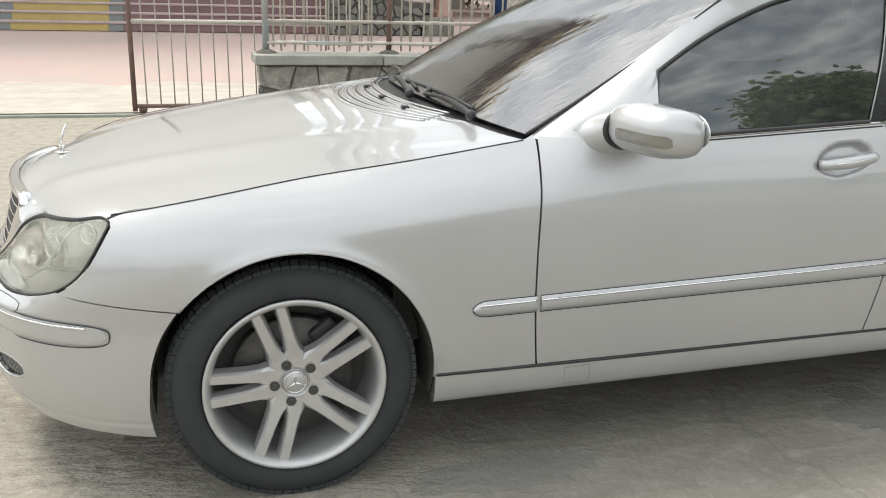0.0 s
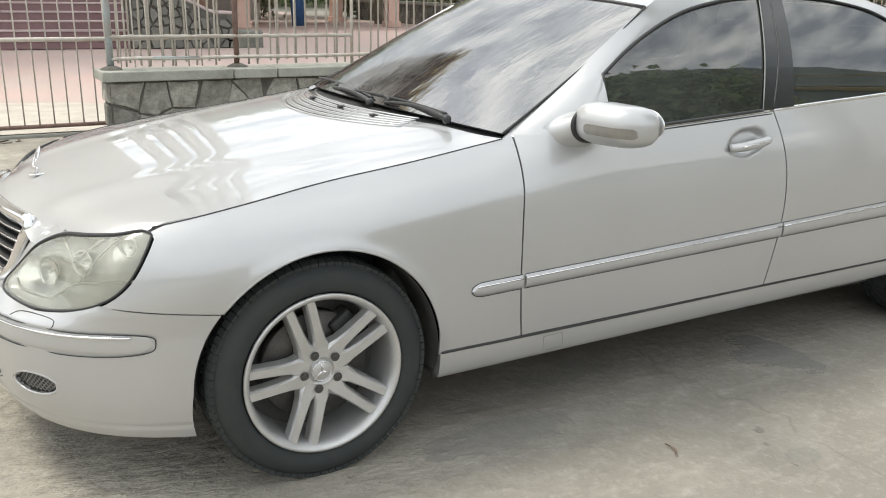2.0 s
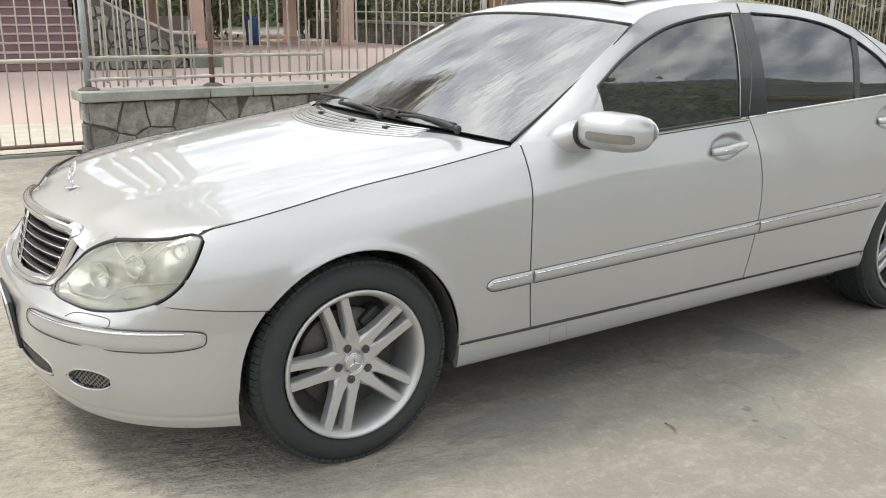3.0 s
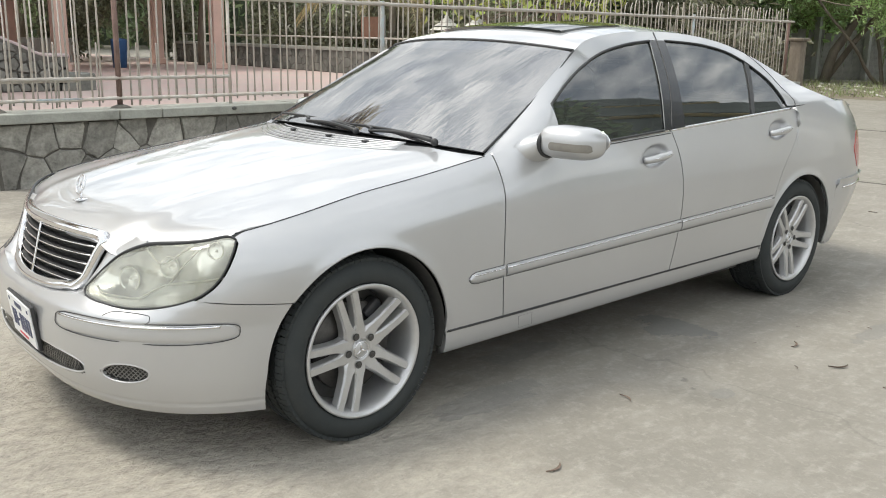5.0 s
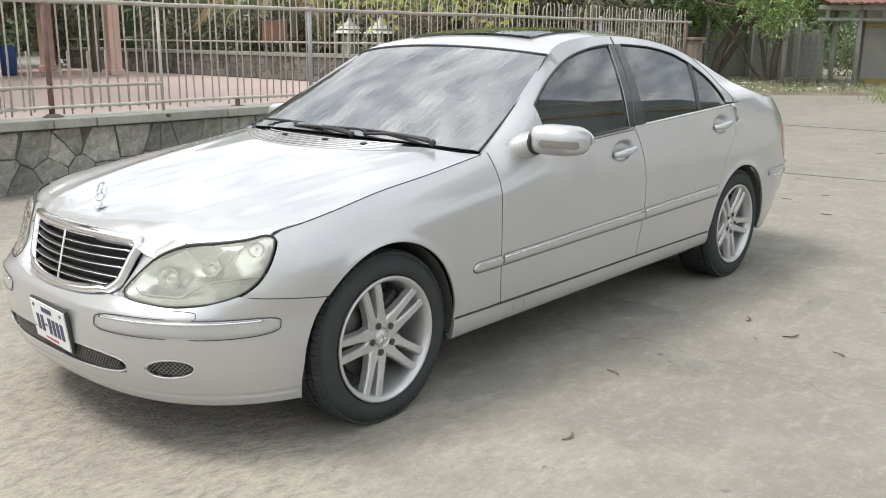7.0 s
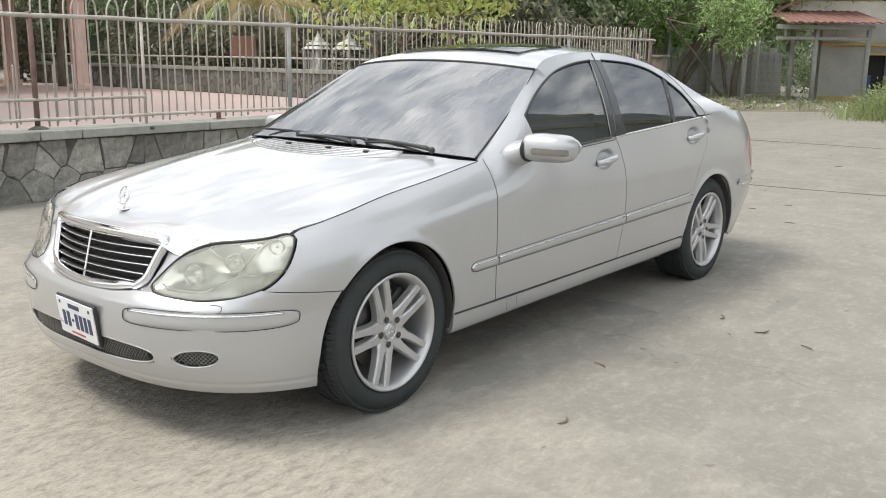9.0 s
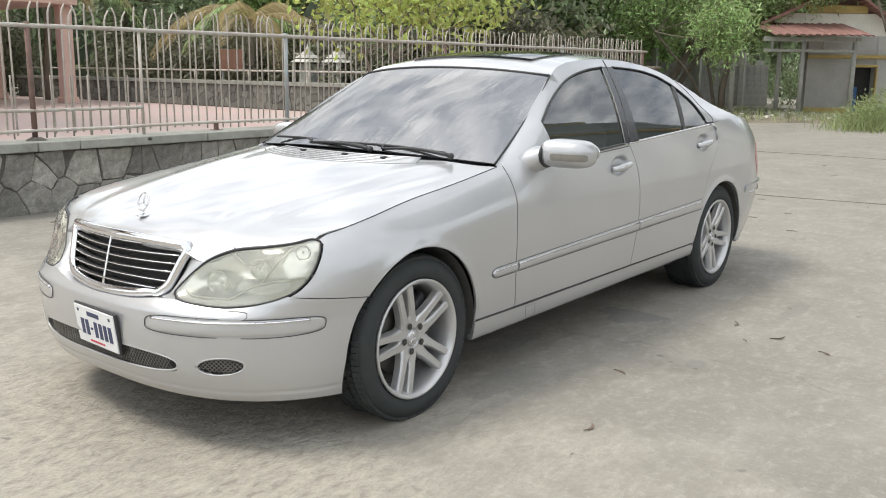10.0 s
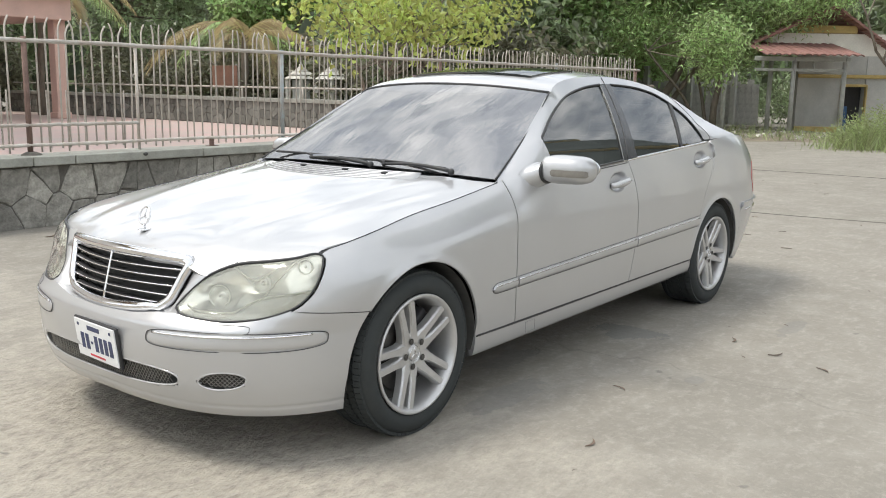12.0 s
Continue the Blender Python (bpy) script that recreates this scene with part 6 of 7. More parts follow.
for z0, x0, x1, m in ((1.765, 0.55, WX1, FENCE_PAINT), (0.772, 0.55, WX1, FENCE_PAINT), (0.965, 0.55, 2.90, FENCE_PAINT)):
    bm = bmesh.new()
    tube(bm, [(x0 + (x1 - x0) * t, FY - 0.012, z0 + 0.010 * noise.noise((t * 30, z0, 0))) for t in np.linspace(0, 1, 60)], 0.0215 if z0 > 1 else 0.017, 8)
    part("rail", bm, m, fence, "rust-stained horizontal rail", True)
bm = tube(bmesh.new(), [(0.80 + 0.55 * t, FY - 0.014, 0.774) for t in np.linspace(0, 1, 4)], 0.0145, 8)
part("rail_patch", bm, BLUE_RAIL, fence, "faded blue painted length of rail", True)
for x0, r, top, m, lab in ((0.56, 0.030, 1.80, BLUE_RAIL, "pale blue-grey corner post"), (1.71, 0.026, 1.80, RUST, "rust-brown post"), (2.905, 0.017, 1.78, FENCE_PAINT, "thin grey post"), (4.93, 0.026, 1.80, BLUE_RAIL, "pale blue-grey post"), (8.05, 0.024, 1.80, RUST, "rust-brown post"), (11.35, 0.026, 1.82, BLUE_RAIL, "pale blue-grey post"), (14.45, 0.026, 1.80, RUST, "rust-brown post")):
    bm = rod(bmesh.new(), (x0, FY, 0.675), (x0, FY, top), r, r, 12)
    part("post", bm, m, fence, lab, True)
    if r > 0.02:
        bm = lathe(bmesh.new(), [(0.105, 0), (0.085, 0.018), (0.045, 0.035), (0.03, 0.037)], 16)
        part("post_footing", bm, MORTAR, fence, "dark mortar round the post", True, pose(x0, FY - 0.02, 0.676))
for x0 in (3.85, 6.3, 7.2, 9.6):
    bm = bmesh.new()
    box(bm, x0 - 0.02, x0 + 0.02, FY - 0.02, FY + 0.02, 0.675, 0.765)
    box(bm, x0 - 0.06, x0 + 0.06, FY - 0.05, FY + 0.04, 0.676, 0.688, 0.003)
    part("rail_foot", bm, RUST, fence, "rusty rail foot")

# sliding gate leaf behind the end of the wall
gate = tagged(new("gate"), "rusty steel bar gate leaf standing open behind the wall", "gate")
GY = 6.14
bm = bmesh.new()
tube(bm, [(-0.635, GY, 0.05), (-0.645, GY, 2.0)], 0.024, 10)
part("gate_post", bm, RUST, gate, "", True)
for z in (0.10, 0.905, 1.95):
    part("gate_rail", tube(bmesh.new(), [(-0.64, GY, z), (1.6, GY, z + 0.005)], 0.02, 8), RUST if z < 0.5 else FENCE_PAINT, gate, "", True)
gate_bar = bpy.data.meshes.new("gate_bar")
bm = rod(bmesh.new(), (0, 0, 0.09), (0, 0, 1.97), 0.0075, 0.0075, 6)
bm.to_mesh(gate_bar)
bm.free()
for k in range(17):
    link("gate_bar", gate_bar, RUST if k % 3 else FENCE_PAINT, gate, "", True, pose(-0.52 + 0.1315 * k, GY, 0, 0, -0.6, 0))
for x0 in (-0.56, 0.8):
    bm = bmesh.new()
    bmesh.ops.create_cone(bm, cap_ends=True, segments=16, radius1=0.04, radius2=0.04, depth=0.02, matrix=Matrix.Translation((x0, GY, 0.068)) @ Matrix.Rotation(radians(90), 4, "X"))
    part("gate_wheel", bm, RUST, gate, "small rusty gate wheel", True)

# broad stair with painted risers, 12 steps up to the hall
stair = tagged(new("stair"), "broad outdoor stair with maroon, grey and yellow painted steps", "stair")
SY, RISE, TREAD = 18.0, 0.188, 0.34
for k in range(11):
    y0 = SY + TREAD * k
    z0 = 0.050 + RISE * k
    for x0, x1, m in ((-8.0, -3.45, GREY_PAINT), (-3.45, -1.52, YELLOW), (-1.52, -1.22, GREY_PAINT), (-1.22, 3.35, MAROON)):
        bm = bmesh.new()
        box(bm, x0, x1 - 0.004, y0, y0 + TREAD + 0.05, z0 - (0.2 if k else 0), z0 + RISE - 0.04)
        part("step", bm, m, stair)
    bm = bmesh.new()
    box(bm, -8.0, 3.35, y0 - 0.025, y0 + TREAD + 0.02, z0 + RISE - 0.04, z0 + RISE, 0.008)
    part("nosing", bm, NOSING, stair, "pale worn tread edge")
bm = bmesh.new()
box(bm, -12, 3.3, SY + TREAD * 11, 48, 0.03, 0.035 + RISE * 11)
tagged(part("terrace", bm, PINK_FLOOR), "raised pink terrace of the hall", "terrace", kind="structure")

cheek_wall = tagged(new("stair_wall"), "sloping cobbled stone wall beside the stair with a pale coping", "stair wall")


def top_line(x):
    return spl(x, [(3.3, 1.62), (3.9, 1.30), (4.6, 0.98), (5.05, 0.80), (5.5, 0.78)])


bm = bmesh.new()
rows = [[(x, 17.75, 0.0) for x in np.linspace(3.2, 5.55, 20)], [(x, 17.75, top_line(x)) for x in np.linspace(3.2, 5.55, 20)], [(x, 18.2, top_line(x)) for x in np.linspace(3.2, 5.55, 20)], [(x, 18.2, 0.0) for x in np.linspace(3.2, 5.55, 20)]]
core = sheet(rows)
bmesh.ops.holes_fill(core, edges=core.edges[:], sides=100)
part("wall_core", face_out(core, (4.4, 17.97, 0.4)), MORTAR, cheek_wall, "dark mortar")
verts, faces = [], []
rnd = random.Random(3)
for c, poly in cells(3.2, 5.55, 0.03, 1.6, 0.21, 8):
    if c[1] < top_line(c[0]) - 0.08:
        v, f = stone_mesh(poly, (0, 0), 0.016, 0.05, rnd)
        o = len(verts)
        verts += [(p[0], 17.75 + p[1], p[2]) for p in v]
        faces += [tuple(i + o for i in q) for q in f]
tagged(raw("cobbles", verts, faces, STONE_FAR, cheek_wall, "rounded grey-brown cobbles"), kind="stuff")
bm = tube(bmesh.new(), [(x, 17.9, top_line(x) + 0.03) for x in np.linspace(3.2, 5.6, 24)], 0.11, 8)
for v in bm.verts:
    v.co.z = top_line(v.co.x) + (v.co.z - top_line(v.co.x)) * 0.55
part("coping", bm, NOSING, cheek_wall, "pale rounded coping", True)
bm = bmesh.new()
box(bm, 5.45, 6.15, 17.7, 18.5, 0.0, 0.42, 0.05)
part("stone_foot", bm, STONE_FAR, cheek_wall, "")

# open hall with pink columns beyond the stair
hall = tagged(new("open_hall"), "open hall with square pink columns and a flat roof edge", "hall")
for x0, y0 in ((8.8, 27.7), (14.5, 27.8), (8.8, 33.0), (14.5, 33.0)):
    bm = bmesh.new()
    box(bm, x0 - 0.22, x0 + 0.22, y0 - 0.22, y0 + 0.22, 0.03, 3.45, 0.03)
    box(bm, x0 - 0.27, x0 + 0.27, y0 - 0.27, y0 + 0.27, 0.03, 0.25, 0.03)
    part("column", bm, PINK_COL, hall, "smooth pink plaster column")
bm = bmesh.new()
box(bm, 3.4, 14.75, 27.2, 33.7, 3.42, 4.25, 0.03)
box(bm, 3.4, 14.95, 26.8, 34.1, 4.25, 4.43, 0.03)
part("roof_slab", bm, PINK_COL, hall, "pink flat roof with a projecting edge")
bm = bmesh.new()
box(bm, 3.4, 12.0, 35.3, 35.6, 0.03, 1.0)
part("back_wall", bm, GREY_WALL, hall, "")

# tall temple hall above the stair, mirrored in the hood and the windshield
temple = tagged(new("temple_hall"), "tall pale temple hall with a wide brown timber eave", "temple")
part("wall", box(bmesh.new(), -18, 1.9, 22.8, 44, 1.8, 17.4), PLASTER, temple, "pale plaster wall")
part("soffit", box(bmesh.new(), -22, 4.6, 19.2, 46, 17.4, 17.7), BROWN_ROOF, temple, "brown boarded underside of the eave")
for k in range(16):
    part("rafter", box(bmesh.new(), -21 + 1.65 * k - 0.11, -21 + 1.65 * k + 0.11, 19.5, 23.6, 17.1, 17.4), MAROON, temple, "dark rafter")
part("fascia", box(bmesh.new(), -22.1, 4.7, 18.95, 19.2, 16.9, 17.9, 0.05), GOLD, temple, "gold painted eave edge")
rows = [[(x, 18.9, 17.8) for x in (-22, 4.6)], [(x, 32.0, 25.0) for x in (-20, 2.6)], [(x, 46.0, 17.8) for x in (-22, 4.6)]]
core = sheet(rows)
bmesh.ops.holes_fill(core, edges=core.edges[:], sides=20)
part("roof", face_out(core, (-9, 32, 20)), BROWN_ROOF, temple, "broad brown roof with deep eaves")
for k in range(4):
    part("column", box(bmesh.new(), 2.62 + 0.62 * k - 0.18, 2.62 + 0.62 * k + 0.18, 22.4, 23.0, 2.1, 17.1, 0.04), PLASTER, temple, "tall pale column")

bm = bmesh.new()
lathe(bm, [(0.001, 0), (0.24, 0), (0.29, 0.95), (0.30, 1.0), (0.27, 1.02), (0.001, 1.05)], 20)
tagged(part("bin", bm, BLUE_BIN, None, "", True, pose(11.5, 29.5, 0.035)), "blue plastic bin standing in the open hall", "bin")

# low stone wall with a pipe rail that closes the yard, running away from the fence
side_wall = new("wall_2")
tagged(side_wall, "low grey rubble wall with a cement cap and pipe rail", "wall", kind="structure")
bm = bmesh.new()
box(bm, 16.8, 17.1, 9.0, 36.0, 0.0, 0.80)
part("wall_core", bm, MORTAR, side_wall, "dark mortar")
bm = bmesh.new()
box(bm, 16.72, 17.2, 9.0, 36.0, 0.80, 0.92, 0.01)
part("cap", bm, CAP, side_wall, "pale cement cap")
verts, faces = [], []
for c, poly in cells(9.0, 36.0, 0.04, 0.80, 0.30, 21):
    v, f = stone_mesh(poly, (0, 0), 0.010, 0.022, rnd)
    o = len(verts)
    verts += [(16.8 + p[1], p[0], p[2]) for p in v]
    faces += [tuple(i + o for i in q[::-1]) for q in f]
tagged(raw("stones", verts, faces, STONE_FAR, side_wall, "grey rubble stones"), kind="stuff")
for z in (1.25,):
    part("pipe_rail", tube(bmesh.new(), [(16.95, 9, z), (16.95, 36, z)], 0.03, 8), FENCE_PAINT, side_wall, "", True)
for k in range(10):
    part("rail_post", rod(bmesh.new(), (16.95, 9.2 + 2.9 * k, 0.9), (16.95, 9.2 + 2.9 * k, 1.27), 0.03, 0.03, 8), FENCE_PAINT, side_wall, "", True)


# ---- plants ----
def leaf_cloud(centres, radii, count, size, seed, droop=0.3, slim=0.45, clump=0.28):
    """Many small leaves in uneven clumps about the given centres."""
    r = np.random.RandomState(seed)
    C, Q = np.array(centres, float), np.array(radii, float)
    w = Q.prod(axis=1) ** 0.7
    pick = r.choice(len(C), size=max(1, count // 14), p=w / w.sum())
    d = r.normal(size=(len(pick), 3))
    d /= np.linalg.norm(d, axis=1)[:, None]
    hub = C[pick] + d * Q[pick] * (r.uniform(0.35, 1.0, len(pick)) ** 0.5)[:, None]
    p = np.repeat(hub, 14, axis=0)
    n = len(p)
    p = p + r.normal(size=(n, 3)) * clump
    a, el = r.uniform(0, 6.283, n), r.uniform(-1.0, 0.5, n) - droop
    ax = np.stack((np.cos(a) * np.cos(el), np.sin(a) * np.cos(el), np.sin(el)), axis=1)
    sd = np.cross(ax, r.normal(size=(n, 3)))
    sd /= np.linalg.norm(sd, axis=1)[:, None] + 1e-9
    L = (size * r.uniform(0.6, 1.3, n))[:, None]
    nrm = np.cross(ax, sd) * L * 0.12
    verts = np.stack((p, p + ax * L * 0.45 + sd * L * slim * 0.5 - nrm, p + ax * L, p + ax * L * 0.45 - sd * L * slim * 0.5 - nrm), axis=1).reshape(-1, 3)
    return verts, [(4 * k, 4 * k + 1, 4 * k + 2, 4 * k + 3) for k in range(n)]


def limb(bm, a, b, r0, r1, wob, seed, seg=8):
    r = random.Random(seed)
    a, b = Vector(a), Vector(b)
    pts = []
    for k in range(9):
        t = k / 8
        o = Vector((noise.noise((seed, t * 2.5, 0)), noise.noise((seed, t * 2.5, 5)), 0.4 * noise.noise((seed, t * 2.5, 9)))) * wob * math.sin(math.pi * min(1, t + 0.15))
        pts.append(a + (b - a) * t + o)
    tube(bm, pts, lambda t: r0 + (r1 - r0) * t, seg)
    return pts


def tree(place, trunks, crown, leaves, label, seed, tips=10):
    """trunks: (foot, head, thickness); crown: (centres, radii); leaves: (count, size, material, slim)."""
    t = _placed("tree", label, "tree", "", place)
    bm = bmesh.new()
    r = random.Random(seed)
    heads = []
    for k, (a, b, th) in enumerate(trunks):
        limb(bm, a, b, th, th * 0.55, 0.25, seed * 7.3 + k, 10)
        heads.append((Vector(b), th * 0.5))
    part("trunk", bm, BARK, t, "", True)
    bm = bmesh.new()
    cs, rs = crown
    for k in range(tips):
        h, th = heads[k % len(heads)]
        c, q = cs[k % len(cs)], rs[k % len(cs)]
        e = Vector(c) + Vector([r.uniform(-0.6, 0.6) * v for v in q])
        limb(bm, h, e, th * 0.8, 0.015, 0.3, seed * 3.1 + k + 50, 6)
    part("branch", bm, BARK, t, "", True)
    n, size, m, slim = leaves
    v, f = leaf_cloud(cs, rs, n, size, seed, slim=slim)
    raw("crown", v, f, m, t, "uneven leafy crown")
    return t


big = tree((28.6, 11.6, 0), [((0, 0, 0), (0.6, -0.7, 3.0), 0.115), ((0.2, 0.1, 0), (1.0, -1.2, 2.9), 0.075)],
     ([(0.2, -0.2, 4.1), (-0.9, 1.6, 3.7), (-1.6, 3.0, 3.6), (0.6, -1.2, 4.4), (-0.4, 0.6, 3.2), (0, 0, 5.4), (-1.4, 2.2, 4.8), (-2.2, 4.0, 4.2)], [(1.2, 1.2, 0.9), (1.1, 1.1, 0.9), (1.1, 1.1, 0.8), (1.1, 1.0, 0.8), (0.9, 0.9, 0.6), (1.6, 1.6, 0.9), (1.4, 1.4, 0.9), (1.1, 1.1, 0.9)]),
     (26000, 0.17, LEAF_MID, 0.62), "leaning tree with a broad fresh green crown beyond the fence", 4, 14)
big.scale = (1.5, 1.5, 1.4)
tree((28.9, 9.5, 0), [((0, 0, 0), (0.3, -0.3, 3.2), 0.13), ((-0.2, 0.2, 0), (-2.2, 1.6, 2.7), 0.06), ((0.1, 0.3, 0), (1.0, 1.2, 3.0), 0.07)],
     ([(0, 0, 4.2), (0.2, -0.8, 4.0), (0.7, -2.3, 4.5), (-1.0, 1.6, 3.6), (-0.6, 0.4, 5.4), (0.3, -0.9, 3.1), (1.0, -3.2, 5.0), (-1.6, 2.8, 3.4), (-3.0, -0.8, 3.1), (-3.1, -1.5, 2.9), (-3.0, -1.2, 2.3)], [(1.4, 1.4, 1.0), (1.2, 1.2, 0.9), (1.2, 1.2, 0.9), (1.2, 1.2, 0.9), (1.8, 1.8, 0.9), (0.9, 0.9, 0.5), (1.2, 1.1, 0.9), (1.0, 1.0, 0.8), (0.8, 0.7, 0.6), (0.7, 0.6, 0.5), (0.6, 0.5, 0.5)]),
     (38000, 0.19, LEAF_MID, 0.26), "dark trunked tree with narrow drooping green leaves", 9, 16)
tree((11.9, 9.6, 0), [((0, 0, 0), (-0.3, 0, 1.6), 0.07), ((0.3, 0, 0), (0.9, 0.1, 1.8), 0.06), ((-0.2, 0.1, 0), (-1.2, 0, 1.7), 0.05)],
     ([(-1.6, 0, 2.6), (0, 0, 2.9), (1.5, 0, 2.7), (2.8, 0.2, 2.7), (0.8, 0.2, 3.6), (-2.3, 0, 3.2), (3.8, 0.2, 3.4), (2.4, 0.2, 4.0)], [(0.9, 0.7, 0.55), (1.0, 0.8, 0.6), (1.0, 0.8, 0.55), (0.9, 0.7, 0.6), (1.1, 0.8, 0.6), (0.7, 0.6, 0.5), (1.0, 0.8, 0.7), (1.0, 0.8, 0.6)]),
     (3000, 0.18, LEAF_LIGHT, 0.55), "small bushy tree with bright yellow-green leaves behind the fence", 13, 16)
# darker trees behind
for k, (x, y, h, w, n, sd) in enumerate(((23, 16, 7.5, 4.5, 9000, 31), (30, 26, 9, 6, 9000, 32), (22, 36, 9, 7, 9000, 33), (34, 16, 8, 5, 8000, 34), (12, 42, 10, 7, 8000, 35), (31, 14.5, 7.0, 3.6, 8000, 36), (57, 1, 9, 6, 6000, 37), (48, 18, 11, 8, 6000, 38), (38, 32, 12, 9, 7000, 39), (25.5, 28, 6.5, 3.5, 7000, 40))):
    r = random.Random(sd)
    cs = [(r.uniform(-w, w) * 0.6, r.uniform(-w, w) * 0.5, h * r.uniform(0.32, 0.92)) for _ in range(8)]
    rs = [(w * r.uniform(0.35, 0.55), w * r.uniform(0.3, 0.5), h * r.uniform(0.12, 0.2)) for _ in range(8)]
    tree((x, y, 0), [((0, 0, 0), (0.3, 0.2, h * 0.5), 0.22)], (cs, rs), (n, 0.34, LEAF_DARK if k % 2 == 0 else LEAF_MID, 0.5), "shady dark green tree behind the yard", sd, 9)


def palm(place, h, seed):
    t = _placed("palm_tree", "coconut palm with long drooping green and dry fronds", "palm", "", place)
    bm = bmesh.new()
    limb(bm, (0, 0, 0), (0.2, 0, h), 0.17, 0.12, 0.2, seed, 10)
    part("trunk", bm, BARK, t, "", True)
    r = random.Random(seed)
    for k in range(15):
        a = 6.283 * k / 15 + r.uniform(-0.15, 0.15)
        L, up = r.uniform(3.4, 4.6), r.uniform(0.2, 1.2)
        verts, faces, spine = [], [], []
        for i in range(17):
            q = i / 16
            spine.append(np.array((0.2 + math.cos(a) * L * q * (1 - 0.15 * q), math.sin(a) * L * q * (1 - 0.15 * q), h + up * L * 0.6 * q - (1.1 + up * 0.5) * L * 0.55 * q * q)))
        for i in range(16):
            p, d = spine[i], spine[i + 1] - spine[i]
            d = d / np.linalg.norm(d)
            sd = np.cross(d, (0, 0, 1))
            sd /= np.linalg.norm(sd) + 1e-9
            for sgn in (-1, 1):
                for j in range(3):
                    o = p + (spine[i + 1] - p) * j / 3
                    ln = 0.80 * math.sin(math.pi * (0.12 + 0.8 * (i + j / 3) / 16))
                    tip = o + (sd * sgn * 0.75 + d * 0.55 + np.array((0, 0, -0.55))) * ln
                    n = len(verts)
                    verts += [o, o + d * 0.045, (o + tip) / 2 + d * 0.03 + np.array((0, 0, 0.05)), tip]
                    faces += [(n, n + 1, n + 2), (n, n + 2, n + 3)]
        fr = raw("frond", verts, faces, LEAF_DRY if k % 4 else LEAF_MID, t, "dry yellow-brown frond" if k % 4 else "")
        part("frond_rib", tube(bmesh.new(), spine, lambda q: 0.028 * (1 - 0.8 * q), 5), LEAF_DRY, fr, "")
    return t


palm((19.5, 23.9, 0), 3.15, 3)
palm((15.5, 31.0, 0), 5.2, 8)

def spirit_house(place):
    t = _placed("spirit_house", "small white spirit house with a stepped roof behind the low wall", "spirit house", "spirit houses", place)
    part("plinth", box(box(bmesh.new(), -0.40, 0.40, -0.40, 0.40, 0, 0.75, 0.02), -0.46, 0.46, -0.46, 0.46, 0.75, 0.86, 0.02), OFF_WHITE, t)
    for x, y in ((-0.34, -0.34), (0.34, -0.34), (-0.34, 0.34), (0.34, 0.34)):
        part("post", box(bmesh.new(), x - 0.05, x + 0.05, y - 0.05, y + 0.05, 0.86, 1.55, 0.01), OFF_WHITE, t)
    part("cella", box(bmesh.new(), -0.22, 0.22, -0.22, 0.22, 0.86, 1.50, 0.01), POST_GREY, t, "grey inner cell")
    for k, (w, z) in enumerate(((0.43, 1.55), (0.31, 1.69), (0.17, 1.81))):
        b = bmesh.new()
        bmesh.ops.create_cone(b, cap_ends=True, segments=4, radius1=w * 1.42, radius2=w * 0.95, depth=0.11, matrix=Matrix.Translation((0, 0, z + 0.055)) @ Matrix.Rotation(radians(45), 4, "Z"))
        part("roof_tier", b, OFF_WHITE, t, "white stepped roof tier")
    part("finial", lathe(bmesh.new(), [(0.13, 1.915), (0.07, 1.98), (0.08, 2.02), (0.02, 2.09), (0.001, 2.22)], 12), OFF_WHITE, t, "", True)
    return t


spirit_house((19.4, 20.6, 0))
spirit_house((19.8, 19.5, 0))
panel = thing("notice_board", "faded brown-red board on two posts behind the low wall", "board")
part("board", box(bmesh.new(), 19.0, 19.06, 23.6, 25.0, 1.2, 2.0, 0.01), FADED_RED, panel)
for y in (23.7, 24.9):
    part("post", box(bmesh.new(), 19.07, 19.14, y - 0.035, y + 0.035, 0, 2.05, 0.005), POST_GREY, panel, "grey post")

# far woods that close the view
cs = [(-14 + 9 * k, 58 + 5 * (k % 3), 5 + 2.5 * (k % 2)) for k in range(9)] + [(56 + 3 * (k % 2), 48 - 8 * k, 5 + 2.5 * (k % 2)) for k in range(8)]
v, f = leaf_cloud(cs, [(7, 5, 6)] * len(cs), 40000, 0.9, 90, clump=0.8)
tagged(raw("far_woods", v, f, LEAF_DARK), "hazy dark green woods beyond the yard", "woods", kind="stuff")

cs = [(20.3 + 0.5 * (k % 3), 10 + 1.5 * k, 0.9 + 0.5 * (k % 3)) for k in range(18)] + [(2 + 1.7 * k, 36.5 + (k % 2), 1.6 + 1.2 * (k % 3)) for k in range(10)]
v, f = leaf_cloud(cs, [(1.0, 1.3, 1.3)] * len(cs), 30000, 0.30, 91)
tagged(raw("hedge_growth", v, f, LEAF_SHADE), "dense dark undergrowth behind the yard wall", "hedge", kind="stuff")
bm = bmesh.new()
rows = [[(80 * math.cos(a), 80 * math.sin(a), z) for a in np.linspace(radians(-8), radians(118), 40)] for z in (-0.5, 9.0 , 13.0)]
bm = sheet(rows)
for v in bm.verts:
    if v.co.z > 5:
        v.co.z += 3.0 * noise.noise(v.co * 0.09)
tagged(part("backdrop", bm, FAR_GREEN), "hazy grey-green line of distant trees", "distance", kind="structure")

